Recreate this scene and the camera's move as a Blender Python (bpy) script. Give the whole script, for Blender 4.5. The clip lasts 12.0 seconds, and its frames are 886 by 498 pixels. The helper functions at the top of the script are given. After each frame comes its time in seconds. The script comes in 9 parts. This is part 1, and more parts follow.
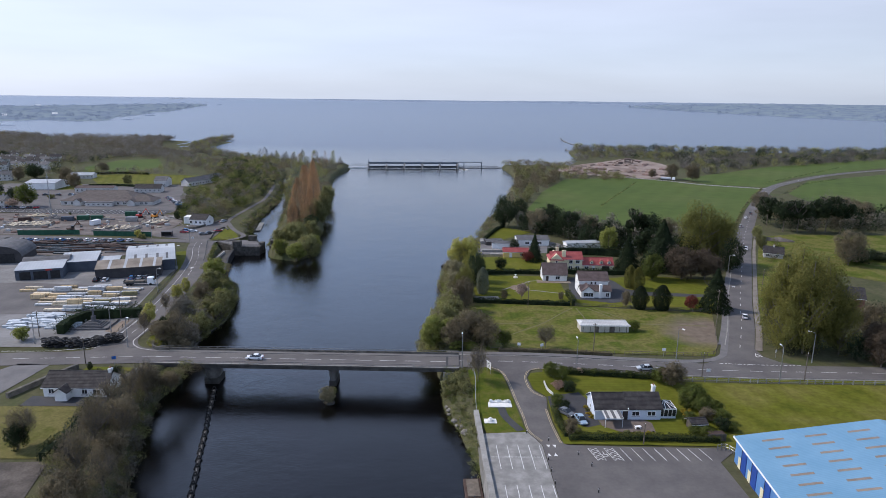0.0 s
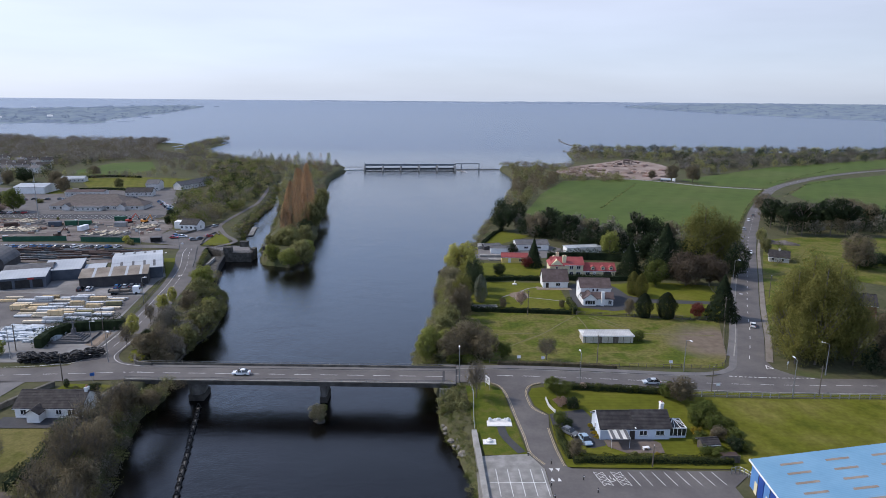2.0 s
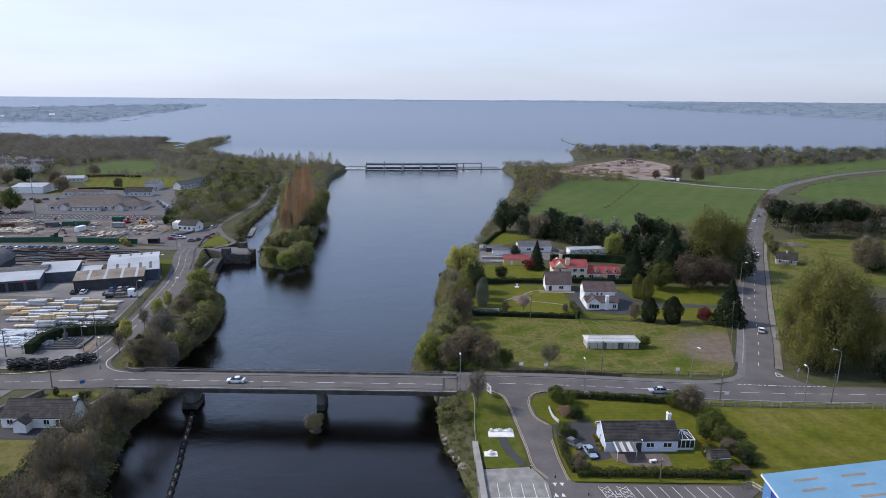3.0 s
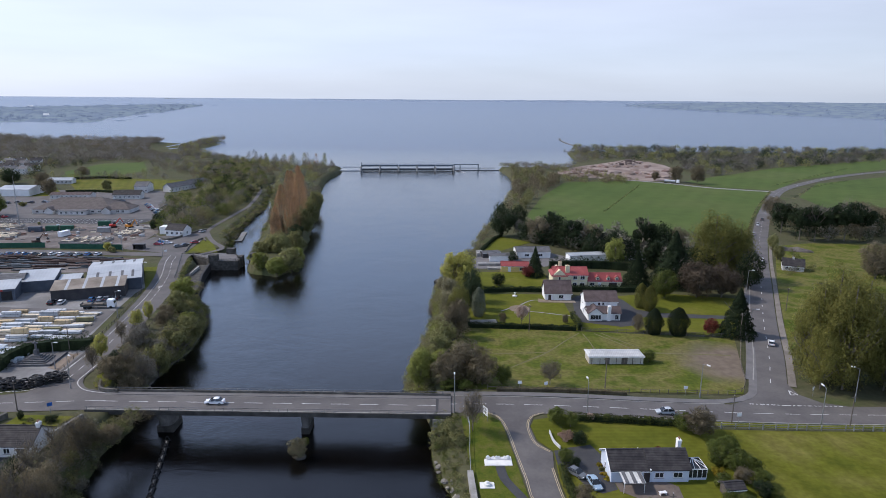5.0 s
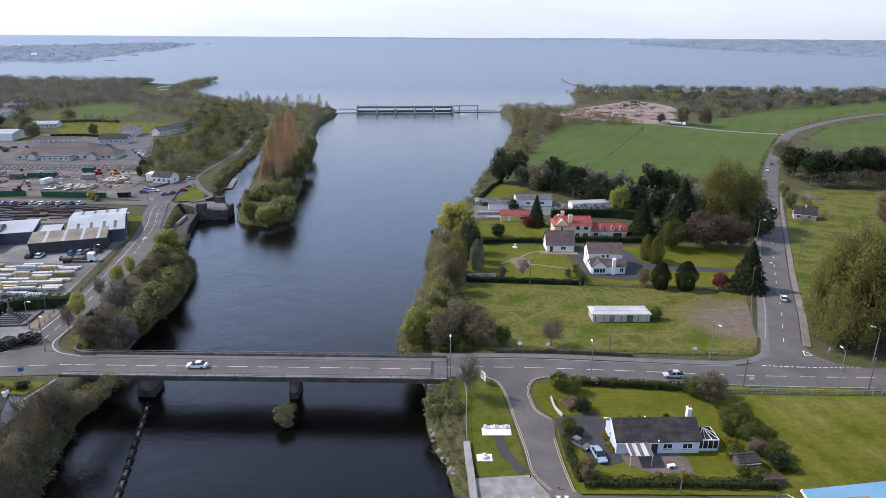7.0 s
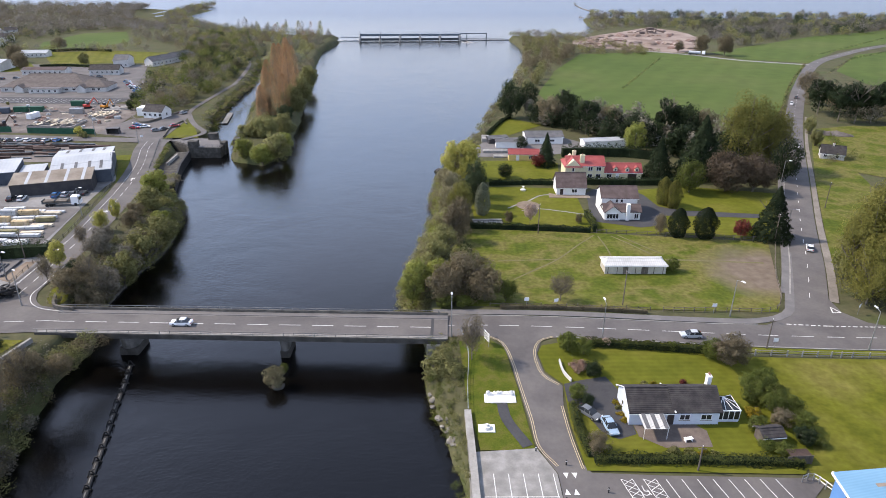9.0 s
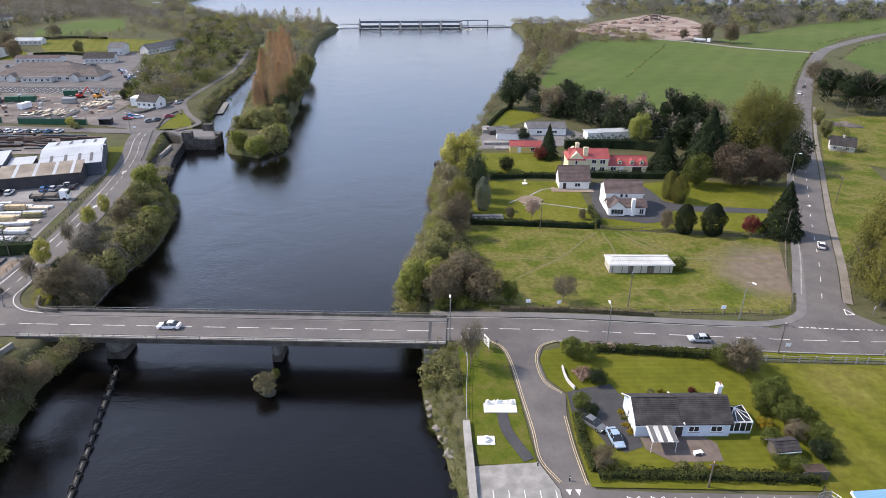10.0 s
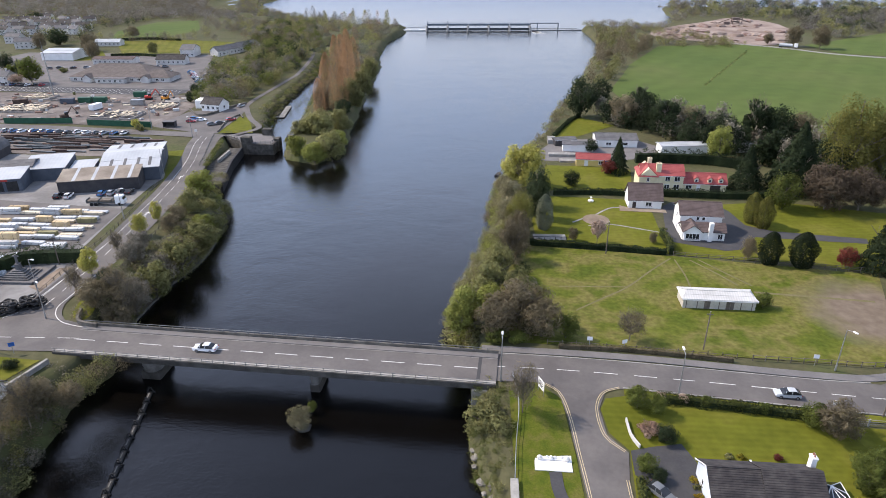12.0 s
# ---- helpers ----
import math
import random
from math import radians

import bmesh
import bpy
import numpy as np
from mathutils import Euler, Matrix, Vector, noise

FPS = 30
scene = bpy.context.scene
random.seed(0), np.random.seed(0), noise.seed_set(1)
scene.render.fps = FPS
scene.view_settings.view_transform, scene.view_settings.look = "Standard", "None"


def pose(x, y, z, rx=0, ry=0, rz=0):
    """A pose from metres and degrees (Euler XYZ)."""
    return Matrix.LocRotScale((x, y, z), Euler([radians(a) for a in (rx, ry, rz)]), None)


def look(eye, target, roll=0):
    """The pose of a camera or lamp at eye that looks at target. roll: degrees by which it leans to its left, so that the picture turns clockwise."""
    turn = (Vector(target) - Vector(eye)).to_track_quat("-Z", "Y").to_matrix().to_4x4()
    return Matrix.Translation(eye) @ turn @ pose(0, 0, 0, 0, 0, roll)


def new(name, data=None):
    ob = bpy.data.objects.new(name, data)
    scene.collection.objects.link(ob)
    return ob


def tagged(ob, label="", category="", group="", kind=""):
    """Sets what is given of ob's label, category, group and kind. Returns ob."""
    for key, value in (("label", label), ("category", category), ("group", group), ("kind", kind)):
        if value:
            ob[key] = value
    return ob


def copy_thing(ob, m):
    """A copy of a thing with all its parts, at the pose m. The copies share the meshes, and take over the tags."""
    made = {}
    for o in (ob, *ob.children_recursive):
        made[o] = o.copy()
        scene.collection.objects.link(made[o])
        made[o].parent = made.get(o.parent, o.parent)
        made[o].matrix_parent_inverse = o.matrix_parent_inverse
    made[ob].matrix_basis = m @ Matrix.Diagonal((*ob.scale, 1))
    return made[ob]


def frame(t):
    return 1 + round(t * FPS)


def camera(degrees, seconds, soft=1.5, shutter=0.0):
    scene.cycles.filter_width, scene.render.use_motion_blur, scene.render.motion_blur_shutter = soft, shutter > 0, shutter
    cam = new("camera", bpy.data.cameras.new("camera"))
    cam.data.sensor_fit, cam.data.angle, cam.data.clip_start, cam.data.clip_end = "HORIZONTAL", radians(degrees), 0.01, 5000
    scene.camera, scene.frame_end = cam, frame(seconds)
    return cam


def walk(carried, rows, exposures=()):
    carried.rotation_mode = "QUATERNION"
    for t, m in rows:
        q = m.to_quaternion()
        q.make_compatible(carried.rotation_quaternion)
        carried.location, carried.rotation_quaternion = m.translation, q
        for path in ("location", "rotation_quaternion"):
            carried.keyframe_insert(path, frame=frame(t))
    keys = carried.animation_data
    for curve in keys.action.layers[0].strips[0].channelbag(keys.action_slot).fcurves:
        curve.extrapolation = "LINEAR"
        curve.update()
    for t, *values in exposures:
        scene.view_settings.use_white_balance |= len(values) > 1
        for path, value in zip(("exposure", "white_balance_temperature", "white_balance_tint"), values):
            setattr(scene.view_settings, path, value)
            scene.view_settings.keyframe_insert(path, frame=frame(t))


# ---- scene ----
cam = camera(68.5, 12.0, soft=0.9)
PATH = [
    (0, (-2.21, -5.54, 68.8), (-2.173, -3.362, 68.292), 0.7),
    (0.5, (-2.06, -3.63, 68.75), (-2.022, -1.447, 68.238), 0.7),
    (1, (-1.9, -1.57, 68.74), (-1.863, 0.613, 68.229), 0.6),
    (1.5, (-1.74, 0.57, 68.79), (-1.701, 2.755, 68.285), 0.5),
    (2, (-1.55, 2.81, 68.92), (-1.506, 4.992, 68.414), 0.5),
    (2.5, (-1.28, 5.11, 69.05), (-1.239, 7.289, 68.544), 0.5),
    (3, (-0.98, 7.57, 69.16), (-0.944, 9.754, 68.649), 0.5),
    (5, (0.11, 17.75, 69.6), (0.155, 19.935, 69.088), 0.5),
    (5.5, (0.47, 20.41, 69.6), (0.507, 22.587, 69.065), 0.5),
    (6, (0.69, 23.12, 69.64), (0.736, 25.281, 69.042), 0.5),
    (6.5, (0.94, 25.92, 69.6), (0.989, 28.067, 68.952), 0.5),
    (7, (1.32, 28.77, 69.51), (1.366, 30.900, 68.807), 0.4),
    (7.5, (1.73, 31.72, 69.41), (1.780, 33.823, 68.647), 0.4),
    (9.5, (3.11, 43.63, 69.3), (3.125, 45.662, 68.349), 0.3),
    (10, (3.43, 46.54, 69.3), (3.446, 48.565, 68.340), 0.3),
    (10.5, (3.72, 49.42, 69.25), (3.743, 51.443, 68.291), 0.3),
    (11, (3.99, 52.41, 69.18), (3.939, 54.438, 68.225), 0.1),
    (11.5, (4.3, 55.36, 69.12), (4.138, 57.380, 68.165), -0.1),
    (12, (4.7, 58.2, 69.13), (4.504, 60.213, 68.176), -0.2),
]
walk(cam, [(t, look(eye, target, roll)) for t, eye, target, roll in PATH], exposures=[(0, -0.25, 6150, 16.5), (5.5, -0.2, 6150, 16.5), (7.5, 0.22, 6400, 16.5), (9.5, 0.45, 6700, 17), (12, 0.43, 6700, 17)])

# ---- daylight: hazy spring sun from ahead on the left, pale sky ----
SUN_DIR = Vector((-0.70, 0.13, 0.70)).normalized()
world = bpy.data.worlds.new("sky")
scene.world = world
world.use_nodes = True
wn = world.node_tree
sky = wn.nodes.new("ShaderNodeTexSky")
sky.sky_type = "NISHITA"
sky.sun_disc = False
sky.sun_elevation = math.asin(SUN_DIR.z)
sky.sun_rotation = math.atan2(SUN_DIR.x, SUN_DIR.y)
sky.air_density, sky.dust_density, sky.ozone_density = 1.0, 1.0, 2.0
# a thin veil of high haze, palest near the horizon, over the clear sky
geo = wn.nodes.new("ShaderNodeTexCoord")
up = wn.nodes.new("ShaderNodeSeparateXYZ")
veil = wn.nodes.new("ShaderNodeValToRGB")
veil.color_ramp.elements[0].position, veil.color_ramp.elements[0].color = 0.0, (0.615, 0.70, 0.80, 1)
veil.color_ramp.elements[1].position, veil.color_ramp.elements[1].color = 1.0, (0.20, 0.27, 0.38, 1)
for at, tone in ((0.06, (0.62, 0.705, 0.815)), (0.15, (0.67, 0.715, 0.81)), (0.21, (0.54, 0.75, 1.12)), (0.33, (0.74, 1.00, 1.42)), (0.42, (0.64, 0.79, 1.06)), (0.52, (0.40, 0.50, 0.70)), (0.72, (0.19, 0.245, 0.36))):
    e = veil.color_ramp.elements.new(at)
    e.color = (*tone, 1)
wisps = wn.nodes.new("ShaderNodeTexNoise")
stretch = wn.nodes.new("ShaderNodeMapping")
stretch.inputs["Scale"].default_value = (1.0, 1.0, 7.0)
wisps.inputs["Scale"].default_value, wisps.inputs["Detail"].default_value = 2.2, 5.0
wisp_range = wn.nodes.new("ShaderNodeMapRange")
wisp_range.inputs["From Min"].default_value, wisp_range.inputs["From Max"].default_value = 0.35, 0.7
wisp_range.inputs["To Min"].default_value, wisp_range.inputs["To Max"].default_value = 0.95, 1.1
veiled = wn.nodes.new("ShaderNodeVectorMath")
veiled.operation = "SCALE"
both = wn.nodes.new("ShaderNodeVectorMath")
both.operation = "MULTIPLY_ADD"
both.inputs[1].default_value = (0.04, 0.04, 0.04)
wn.links.new(geo.outputs["Generated"], up.inputs[0])
wn.links.new(up.outputs["Z"], veil.inputs["Fac"])
wn.links.new(geo.outputs["Generated"], stretch.inputs["Vector"])
wn.links.new(stretch.outputs[0], wisps.inputs["Vector"])
wn.links.new(wisps.outputs["Fac"], wisp_range.inputs["Value"])
wn.links.new(veil.outputs["Color"], veiled.inputs[0])
toward = wn.nodes.new("ShaderNodeVectorMath")
toward.operation = "DOT_PRODUCT"
toward.inputs[1].default_value = SUN_DIR
glow = wn.nodes.new("ShaderNodeMapRange")
glow.inputs["From Min"].default_value, glow.inputs["From Max"].default_value = -1.0, 1.0
glow.inputs["To Min"].default_value, glow.inputs["To Max"].default_value = 0.68, 1.32
brighter = wn.nodes.new("ShaderNodeMath")
brighter.operation = "MULTIPLY"
wn.links.new(geo.outputs["Generated"], toward.inputs[0])
wn.links.new(toward.outputs["Value"], glow.inputs["Value"])
sunward, halo, aureole = [wn.nodes.new("ShaderNodeMath") for _ in range(3)]
sunward.operation, halo.operation, aureole.operation = "MAXIMUM", "POWER", "MULTIPLY_ADD"
sunward.inputs[1].default_value, halo.inputs[1].default_value, aureole.inputs[1].default_value = 0.0, 4.0, 0.55
wn.links.new(toward.outputs["Value"], sunward.inputs[0]), wn.links.new(sunward.outputs[0], halo.inputs[0])
wn.links.new(halo.outputs[0], aureole.inputs[0]), wn.links.new(glow.outputs[0], aureole.inputs[2])
wn.links.new(aureole.outputs[0], brighter.inputs[0])
wn.links.new(wisp_range.outputs[0], brighter.inputs[1])
wn.links.new(brighter.outputs[0], veiled.inputs["Scale"])
wn.links.new(sky.outputs[0], both.inputs[0])
wn.links.new(veiled.outputs[0], both.inputs[2])
wn.links.new(both.outputs[0], wn.nodes["Background"].inputs["Color"])
wn.nodes["Background"].inputs["Strength"].default_value = 1.0
sun = new("sun", bpy.data.lights.new("sun", "SUN"))
sun.data.energy, sun.data.angle, sun.data.color = 3.9, radians(0.6), (1.0, 0.91, 0.76)
sun.rotation_mode = "QUATERNION"
sun.rotation_quaternion = SUN_DIR.to_track_quat("Z", "Y")
scene.view_settings.exposure = 0.0

WATER = -4.5
rng = np.random.default_rng(7)


# ---- helpers of this scene ----
def mat(name, colours, scale=1.0, rough=0.9, bump=0.0, metal=0.0, spec=0.3, detail=4.0, island=0.0, obrand=0.0, fine=0.0, ior=None, alpha_hue=0.0, bumpscale=None):
    """A material that blends colours over noise at two scales, with optional relief and per-piece variation."""
    m = bpy.data.materials.new(name)
    m.use_nodes = True
    t, ns = m.node_tree, m.node_tree.nodes
    b = ns["Principled BSDF"]
    b.inputs["Roughness"].default_value, b.inputs["Metallic"].default_value = rough, metal
    b.inputs["Specular IOR Level"].default_value = spec
    if ior:
        b.inputs["IOR"].default_value = ior
    tc = ns.new("ShaderNodeNewGeometry")
    n1 = ns.new("ShaderNodeTexNoise")
    n1.inputs["Scale"].default_value, n1.inputs["Detail"].default_value = scale, detail
    t.links.new(tc.outputs["Position"], n1.inputs["Vector"])
    r = ns.new("ShaderNodeValToRGB")
    while len(r.color_ramp.elements) < len(colours):
        r.color_ramp.elements.new(0.5)
    for k, (e, c) in enumerate(zip(r.color_ramp.elements, colours)):
        e.position = 0.32 + 0.36 * k / max(1, len(colours) - 1)
        e.color = (*c, 1)
    t.links.new(n1.outputs["Fac"], r.inputs["Fac"])
    out = r.outputs["Color"]
    if fine:
        n2 = ns.new("ShaderNodeTexNoise")
        n2.inputs["Scale"].default_value, n2.inputs["Detail"].default_value = scale * 9, 3.0
        t.links.new(tc.outputs["Position"], n2.inputs["Vector"])
        out = shade(t, out, n2.outputs["Fac"], fine)
    if island:
        out = shade(t, out, tc.outputs["Random Per Island"], island)
    if obrand:
        oi = ns.new("ShaderNodeObjectInfo")
        out = shade(t, out, oi.outputs["Random"], obrand)
    t.links.new(out, b.inputs["Base Color"])
    if bump:
        n3 = ns.new("ShaderNodeTexNoise")
        n3.inputs["Scale"].default_value = bumpscale or scale * 5
        t.links.new(tc.outputs["Position"], n3.inputs["Vector"])
        bp = ns.new("ShaderNodeBump")
        bp.inputs["Strength"].default_value = bump
        bp.inputs["Distance"].default_value = 0.2
        t.links.new(n3.outputs["Fac"], bp.inputs["Height"])
        t.links.new(bp.outputs["Normal"], b.inputs["Normal"])
    return m


def shade(t, colour, fac, amount):
    """Multiplies a colour by 1 - amount .. 1 + amount as fac goes from 0 to 1."""
    mr = t.nodes.new("ShaderNodeMapRange")
    mr.inputs["To Min"].default_value, mr.inputs["To Max"].default_value = 1 - amount, 1 + amount
    t.links.new(fac, mr.inputs["Value"])
    vm = t.nodes.new("ShaderNodeVectorMath")
    vm.operation = "SCALE"
    t.links.new(colour, vm.inputs[0])
    t.links.new(mr.outputs[0], vm.inputs["Scale"])
    return vm.outputs[0]


def striped(m, angle, width, amount):
    """Adds straight mower or drill stripes to a ground material."""
    t = m.node_tree
    b = t.nodes["Principled BSDF"]
    old = b.inputs["Base Color"].links[0].from_socket
    g = t.nodes.new("ShaderNodeNewGeometry")
    mp = t.nodes.new("ShaderNodeMapping")
    mp.inputs["Rotation"].default_value = (0, 0, radians(angle))
    w = t.nodes.new("ShaderNodeTexWave")
    w.inputs["Scale"].default_value, w.inputs["Distortion"].default_value = 0.314 / width, 0.6
    t.links.new(g.outputs["Position"], mp.inputs["Vector"])
    t.links.new(mp.outputs["Vector"], w.inputs["Vector"])
    t.links.new(shade(t, old, w.outputs["Fac"], amount), b.inputs["Base Color"])
    return m


def meshed(name, verts, faces, material, normals=None):
    """A mesh from arrays; normals: one for each vertex, for foliage that is shaded as a soft mass."""
    me = bpy.data.meshes.new(name)
    verts, faces = np.asarray(verts, np.float32), np.asarray(faces, np.int32)
    k = faces.shape[1]
    me.vertices.add(len(verts))
    me.vertices.foreach_set("co", verts.ravel())
    me.loops.add(faces.size)
    me.loops.foreach_set("vertex_index", faces.ravel())
    me.polygons.add(len(faces))
    me.polygons.foreach_set("loop_start", np.arange(0, faces.size, k, dtype=np.int32))
    me.polygons.foreach_set("loop_total", np.full(len(faces), k, np.int32))
    me.update(calc_edges=True)
    if normals is not None:
        me.polygons.foreach_set("use_smooth", np.ones(len(faces), bool))
        me.attributes.new("custom_normal", "FLOAT_VECTOR", "POINT").data.foreach_set("vector", np.asarray(normals, np.float32).ravel())
    me.materials.append(material)
    return me


def mesh_of(name, bm, material):
    me = bpy.data.meshes.new(name)
    bm.normal_update()
    bm.to_mesh(me)
    bm.free()
    for m in material if isinstance(material, (list, tuple)) else (material,):
        me.materials.append(m)
    return me


def part(name, bm, material, parent=None, label=""):
    ob = new(name, bm if isinstance(bm, bpy.types.Mesh) else mesh_of(name, bm, material))
    if parent is not None:
        ob.parent = parent
    return tagged(ob, label)


def thing(name, m, label, category, group="", kind=""):
    ob = new(name)
    ob.matrix_basis = m
    ob.empty_display_size = 0.2
    return tagged(ob, label, category, group, kind)


def box(x0, y0, z0, x1, y1, z1, bevel=0.0, bm=None):
    bm = bm or bmesh.new()
    geo = bmesh.ops.create_cube(bm, size=1)
    for v in geo["verts"]:
        v.co = ((x0 + x1) / 2 + v.co.x * (x1 - x0), (y0 + y1) / 2 + v.co.y * (y1 - y0), (z0 + z1) / 2 + v.co.z * (z1 - z0))
    if bevel:
        edges = list({e for v in geo["verts"] for e in v.link_edges})
        bmesh.ops.bevel(bm, geom=edges, offset=bevel, segments=1, affect="EDGES")
    return bm


def rod(p, q, r, sides=6, r2=None, bm=None):
    bm = bm or bmesh.new()
    p, q = Vector(p), Vector(q)
    turn = (q - p).to_track_quat("Z", "Y").to_matrix().to_4x4()
    bmesh.ops.create_cone(bm, cap_ends=True, segments=sides, radius1=r, radius2=r if r2 is None else r2, depth=(q - p).length,
                          matrix=Matrix.Translation((p + q) / 2) @ turn)
    return bm


def prism(poly, z0, z1, bm=None):
    """An upright block over a plan polygon."""
    bm = bm or bmesh.new()
    low = [bm.verts.new((x, y, z0)) for x, y in poly]
    top = [bm.verts.new((x, y, z1)) for x, y in poly]
    n = len(poly)
    bm.faces.new(top)
    bm.faces.new(low[::-1])
    for k in range(n):
        bm.faces.new((low[k], low[(k + 1) % n], top[(k + 1) % n], top[k]))
    bmesh.ops.recalc_face_normals(bm, faces=bm.faces)
    return bm


def smooth(a, b, x):
    t = np.clip((np.asarray(x, float) - a) / (b - a), 0, 1)
    return t * t * (3 - 2 * t)


def far_rise(d):
    """The lake beyond 2.5 km lifts a little, so that it still meets the sky inside the camera's reach."""
    return 50.0 * np.clip((np.asarray(d, float) - 2500) / 2400, 0, 0.985) ** 2


def land(x, y):
    """Height of the dry land: flat, with the ramps that carry the main road to the bridge."""
    x, y = np.asarray(x, float), np.asarray(y, float)
    east = 1.95 * smooth(88, 4, x) * smooth(-60, -20, x) * np.exp(-((np.maximum(0, np.abs(y - 153) - 6.5) / 9.0) ** 2))
    west = 2.1 * smooth(-45, -68, x) * smooth(285, 185, y)
    return east + west + far_rise(np.hypot(x, y))


def inside(poly, x, y):
    r = np.zeros(np.shape(x), bool)
    p = np.asarray(poly, float)
    for (xa, ya), (xb, yb) in zip(p, np.roll(p, -1, 0)):
        if ya != yb:
            r ^= ((ya > y) != (yb > y)) & (x < (xb - xa) * (y - ya) / (yb - ya) + xa)
    return r


def off_edge(poly, x, y):
    d = np.full(np.shape(x), 1e9)
    p = np.asarray(poly, float)
    for a, b in zip(p, np.roll(p, -1, 0)):
        e = b - a
        k = np.clip(((x - a[0]) * e[0] + (y - a[1]) * e[1]) / (e @ e), 0, 1)
        d = np.minimum(d, np.hypot(x - a[0] - k * e[0], y - a[1] - k * e[1]))
    return d


def drape(name, poly, material, lift=0.05, cell=6.0, label="", category="", kind="structure", rounds=0):
    """A thin sheet over the land, with the outline of the plan polygon."""
    poly = [Vector((x, y)) for x, y in poly]
    for _ in range(rounds):
        poly = [c for a, b in zip(poly, poly[1:] + poly[:1]) for c in (a * 0.75 + b * 0.25, a * 0.25 + b * 0.75)]
    bm = bmesh.new()
    f = bm.faces.new([bm.verts.new((p.x, p.y, 0)) for p in poly])
    f.normal_update()
    bmesh.ops.triangulate(bm, faces=[f])
    for axis in (0, 1):
        lo, hi = min(p[axis] for p in poly), max(p[axis] for p in poly)
        step = max(cell, (hi - lo) / 40)
        k = lo + step
        while k < hi:
            no = (1, 0, 0) if axis == 0 else (0, 1, 0)
            bmesh.ops.bisect_plane(bm, geom=bm.verts[:] + bm.edges[:] + bm.faces[:], plane_co=Vector(no) * k, plane_no=no)
            k += step
    for v in bm.verts:
        v.co.z = float(land(v.co.x, v.co.y)) + lift
    bmesh.ops.recalc_face_normals(bm, faces=bm.faces)
    if sum(f.normal.z for f in bm.faces) < 0:
        bmesh.ops.reverse_faces(bm, faces=bm.faces)
    ob = part(name, bm, material)
    return tagged(ob, label, category, "", kind)


def curve_pts(pts, step=3.0):
    """Points along a smooth curve through the given ones."""
    p = [Vector(q) for q in pts]
    p = [2 * p[0] - p[1]] + p + [2 * p[-1] - p[-2]]
    out = []
    for a, b, c, d in zip(p, p[1:], p[2:], p[3:]):
        n = max(1, int((c - b).length / step))
        for k in range(n):
            t = k / n
            out.append(0.5 * ((2 * b) + (c - a) * t + (2 * a - 5 * b + 4 * c - d) * t * t + (3 * b - a - 3 * c + d) * t ** 3))
    return out + [p[-2]]


def ribbon(name, pts, width, material, lift=0.08, step=3.0, shift=0.0, label="", category="", kind="structure", height=None, parent=None, thick=0.0):
    """A strip along a curve on the land: roads, lines, kerbs, low walls. width may grow along it as (from, to)."""
    c = curve_pts(pts, step)
    w0, w1 = width if isinstance(width, tuple) else (width, width)
    bm, rows = bmesh.new(), []
    for k, p in enumerate(c):
        d = (c[min(k + 1, len(c) - 1)] - c[max(k - 1, 0)]).normalized()
        n = Vector((-d.y, d.x))
        w = (w0 + (w1 - w0) * k / (len(c) - 1)) / 2
        ends = [p + n * (shift + w), p + n * (shift - w)]
        zs = [(float(land(q.x, q.y)) if height is None else height) + lift for q in ends]
        row = [bm.verts.new((q.x, q.y, z)) for q, z in zip(ends, zs)]
        if thick:
            row = row + [bm.verts.new((q.x, q.y, z - thick)) for q, z in zip(ends[::-1], zs[::-1])]
        rows.append(row)
    for a, b in zip(rows, rows[1:]):
        n = len(a)
        for k in range(n if thick else 1):
            bm.faces.new((a[k], a[(k + 1) % n], b[(k + 1) % n], b[k]))
    if thick:
        bm.faces.new(rows[0][::-1]), bm.faces.new(rows[-1])
    bmesh.ops.recalc_face_normals(bm, faces=bm.faces)
    if not thick and sum(f.normal.z for f in bm.faces) < 0:
        bmesh.ops.reverse_faces(bm, faces=bm.faces)
    ob = part(name, bm, material, parent)
    if parent is None:
        tagged(ob, label, category, "", kind)
    return ob


def dashes(name, pts, on, off, width, material, lift, parent=None, height=None, shift=0.0):
    """A broken line of paint along a curve, one mesh."""
    c = curve_pts(pts, 0.5)
    bm, run, quad = bmesh.new(), 0.0, None
    for a, b in zip(c, c[1:]):
        d = (b - a).normalized()
        n = Vector((-d.y, d.x))
        if run % (on + off) < on:
            z = (float(land(a.x, a.y)) if height is None else height) + lift
            q = [a + n * (shift + width / 2), a + n * (shift - width / 2), b + n * (shift - width / 2), b + n * (shift + width / 2)]
            f = bm.faces.new([bm.verts.new((v.x, v.y, z)) for v in q])
        run += (b - a).length
    bmesh.ops.remove_doubles(bm, verts=bm.verts, dist=0.01)
    bmesh.ops.recalc_face_normals(bm, faces=bm.faces)
    if sum(f.normal.z for f in bm.faces) < 0:
        bmesh.ops.reverse_faces(bm, faces=bm.faces)
    ob = part(name, bm, material, parent)
    if parent is None:
        tagged(ob, "worn white road paint on grey asphalt", "road marking", "", "structure")
    return ob


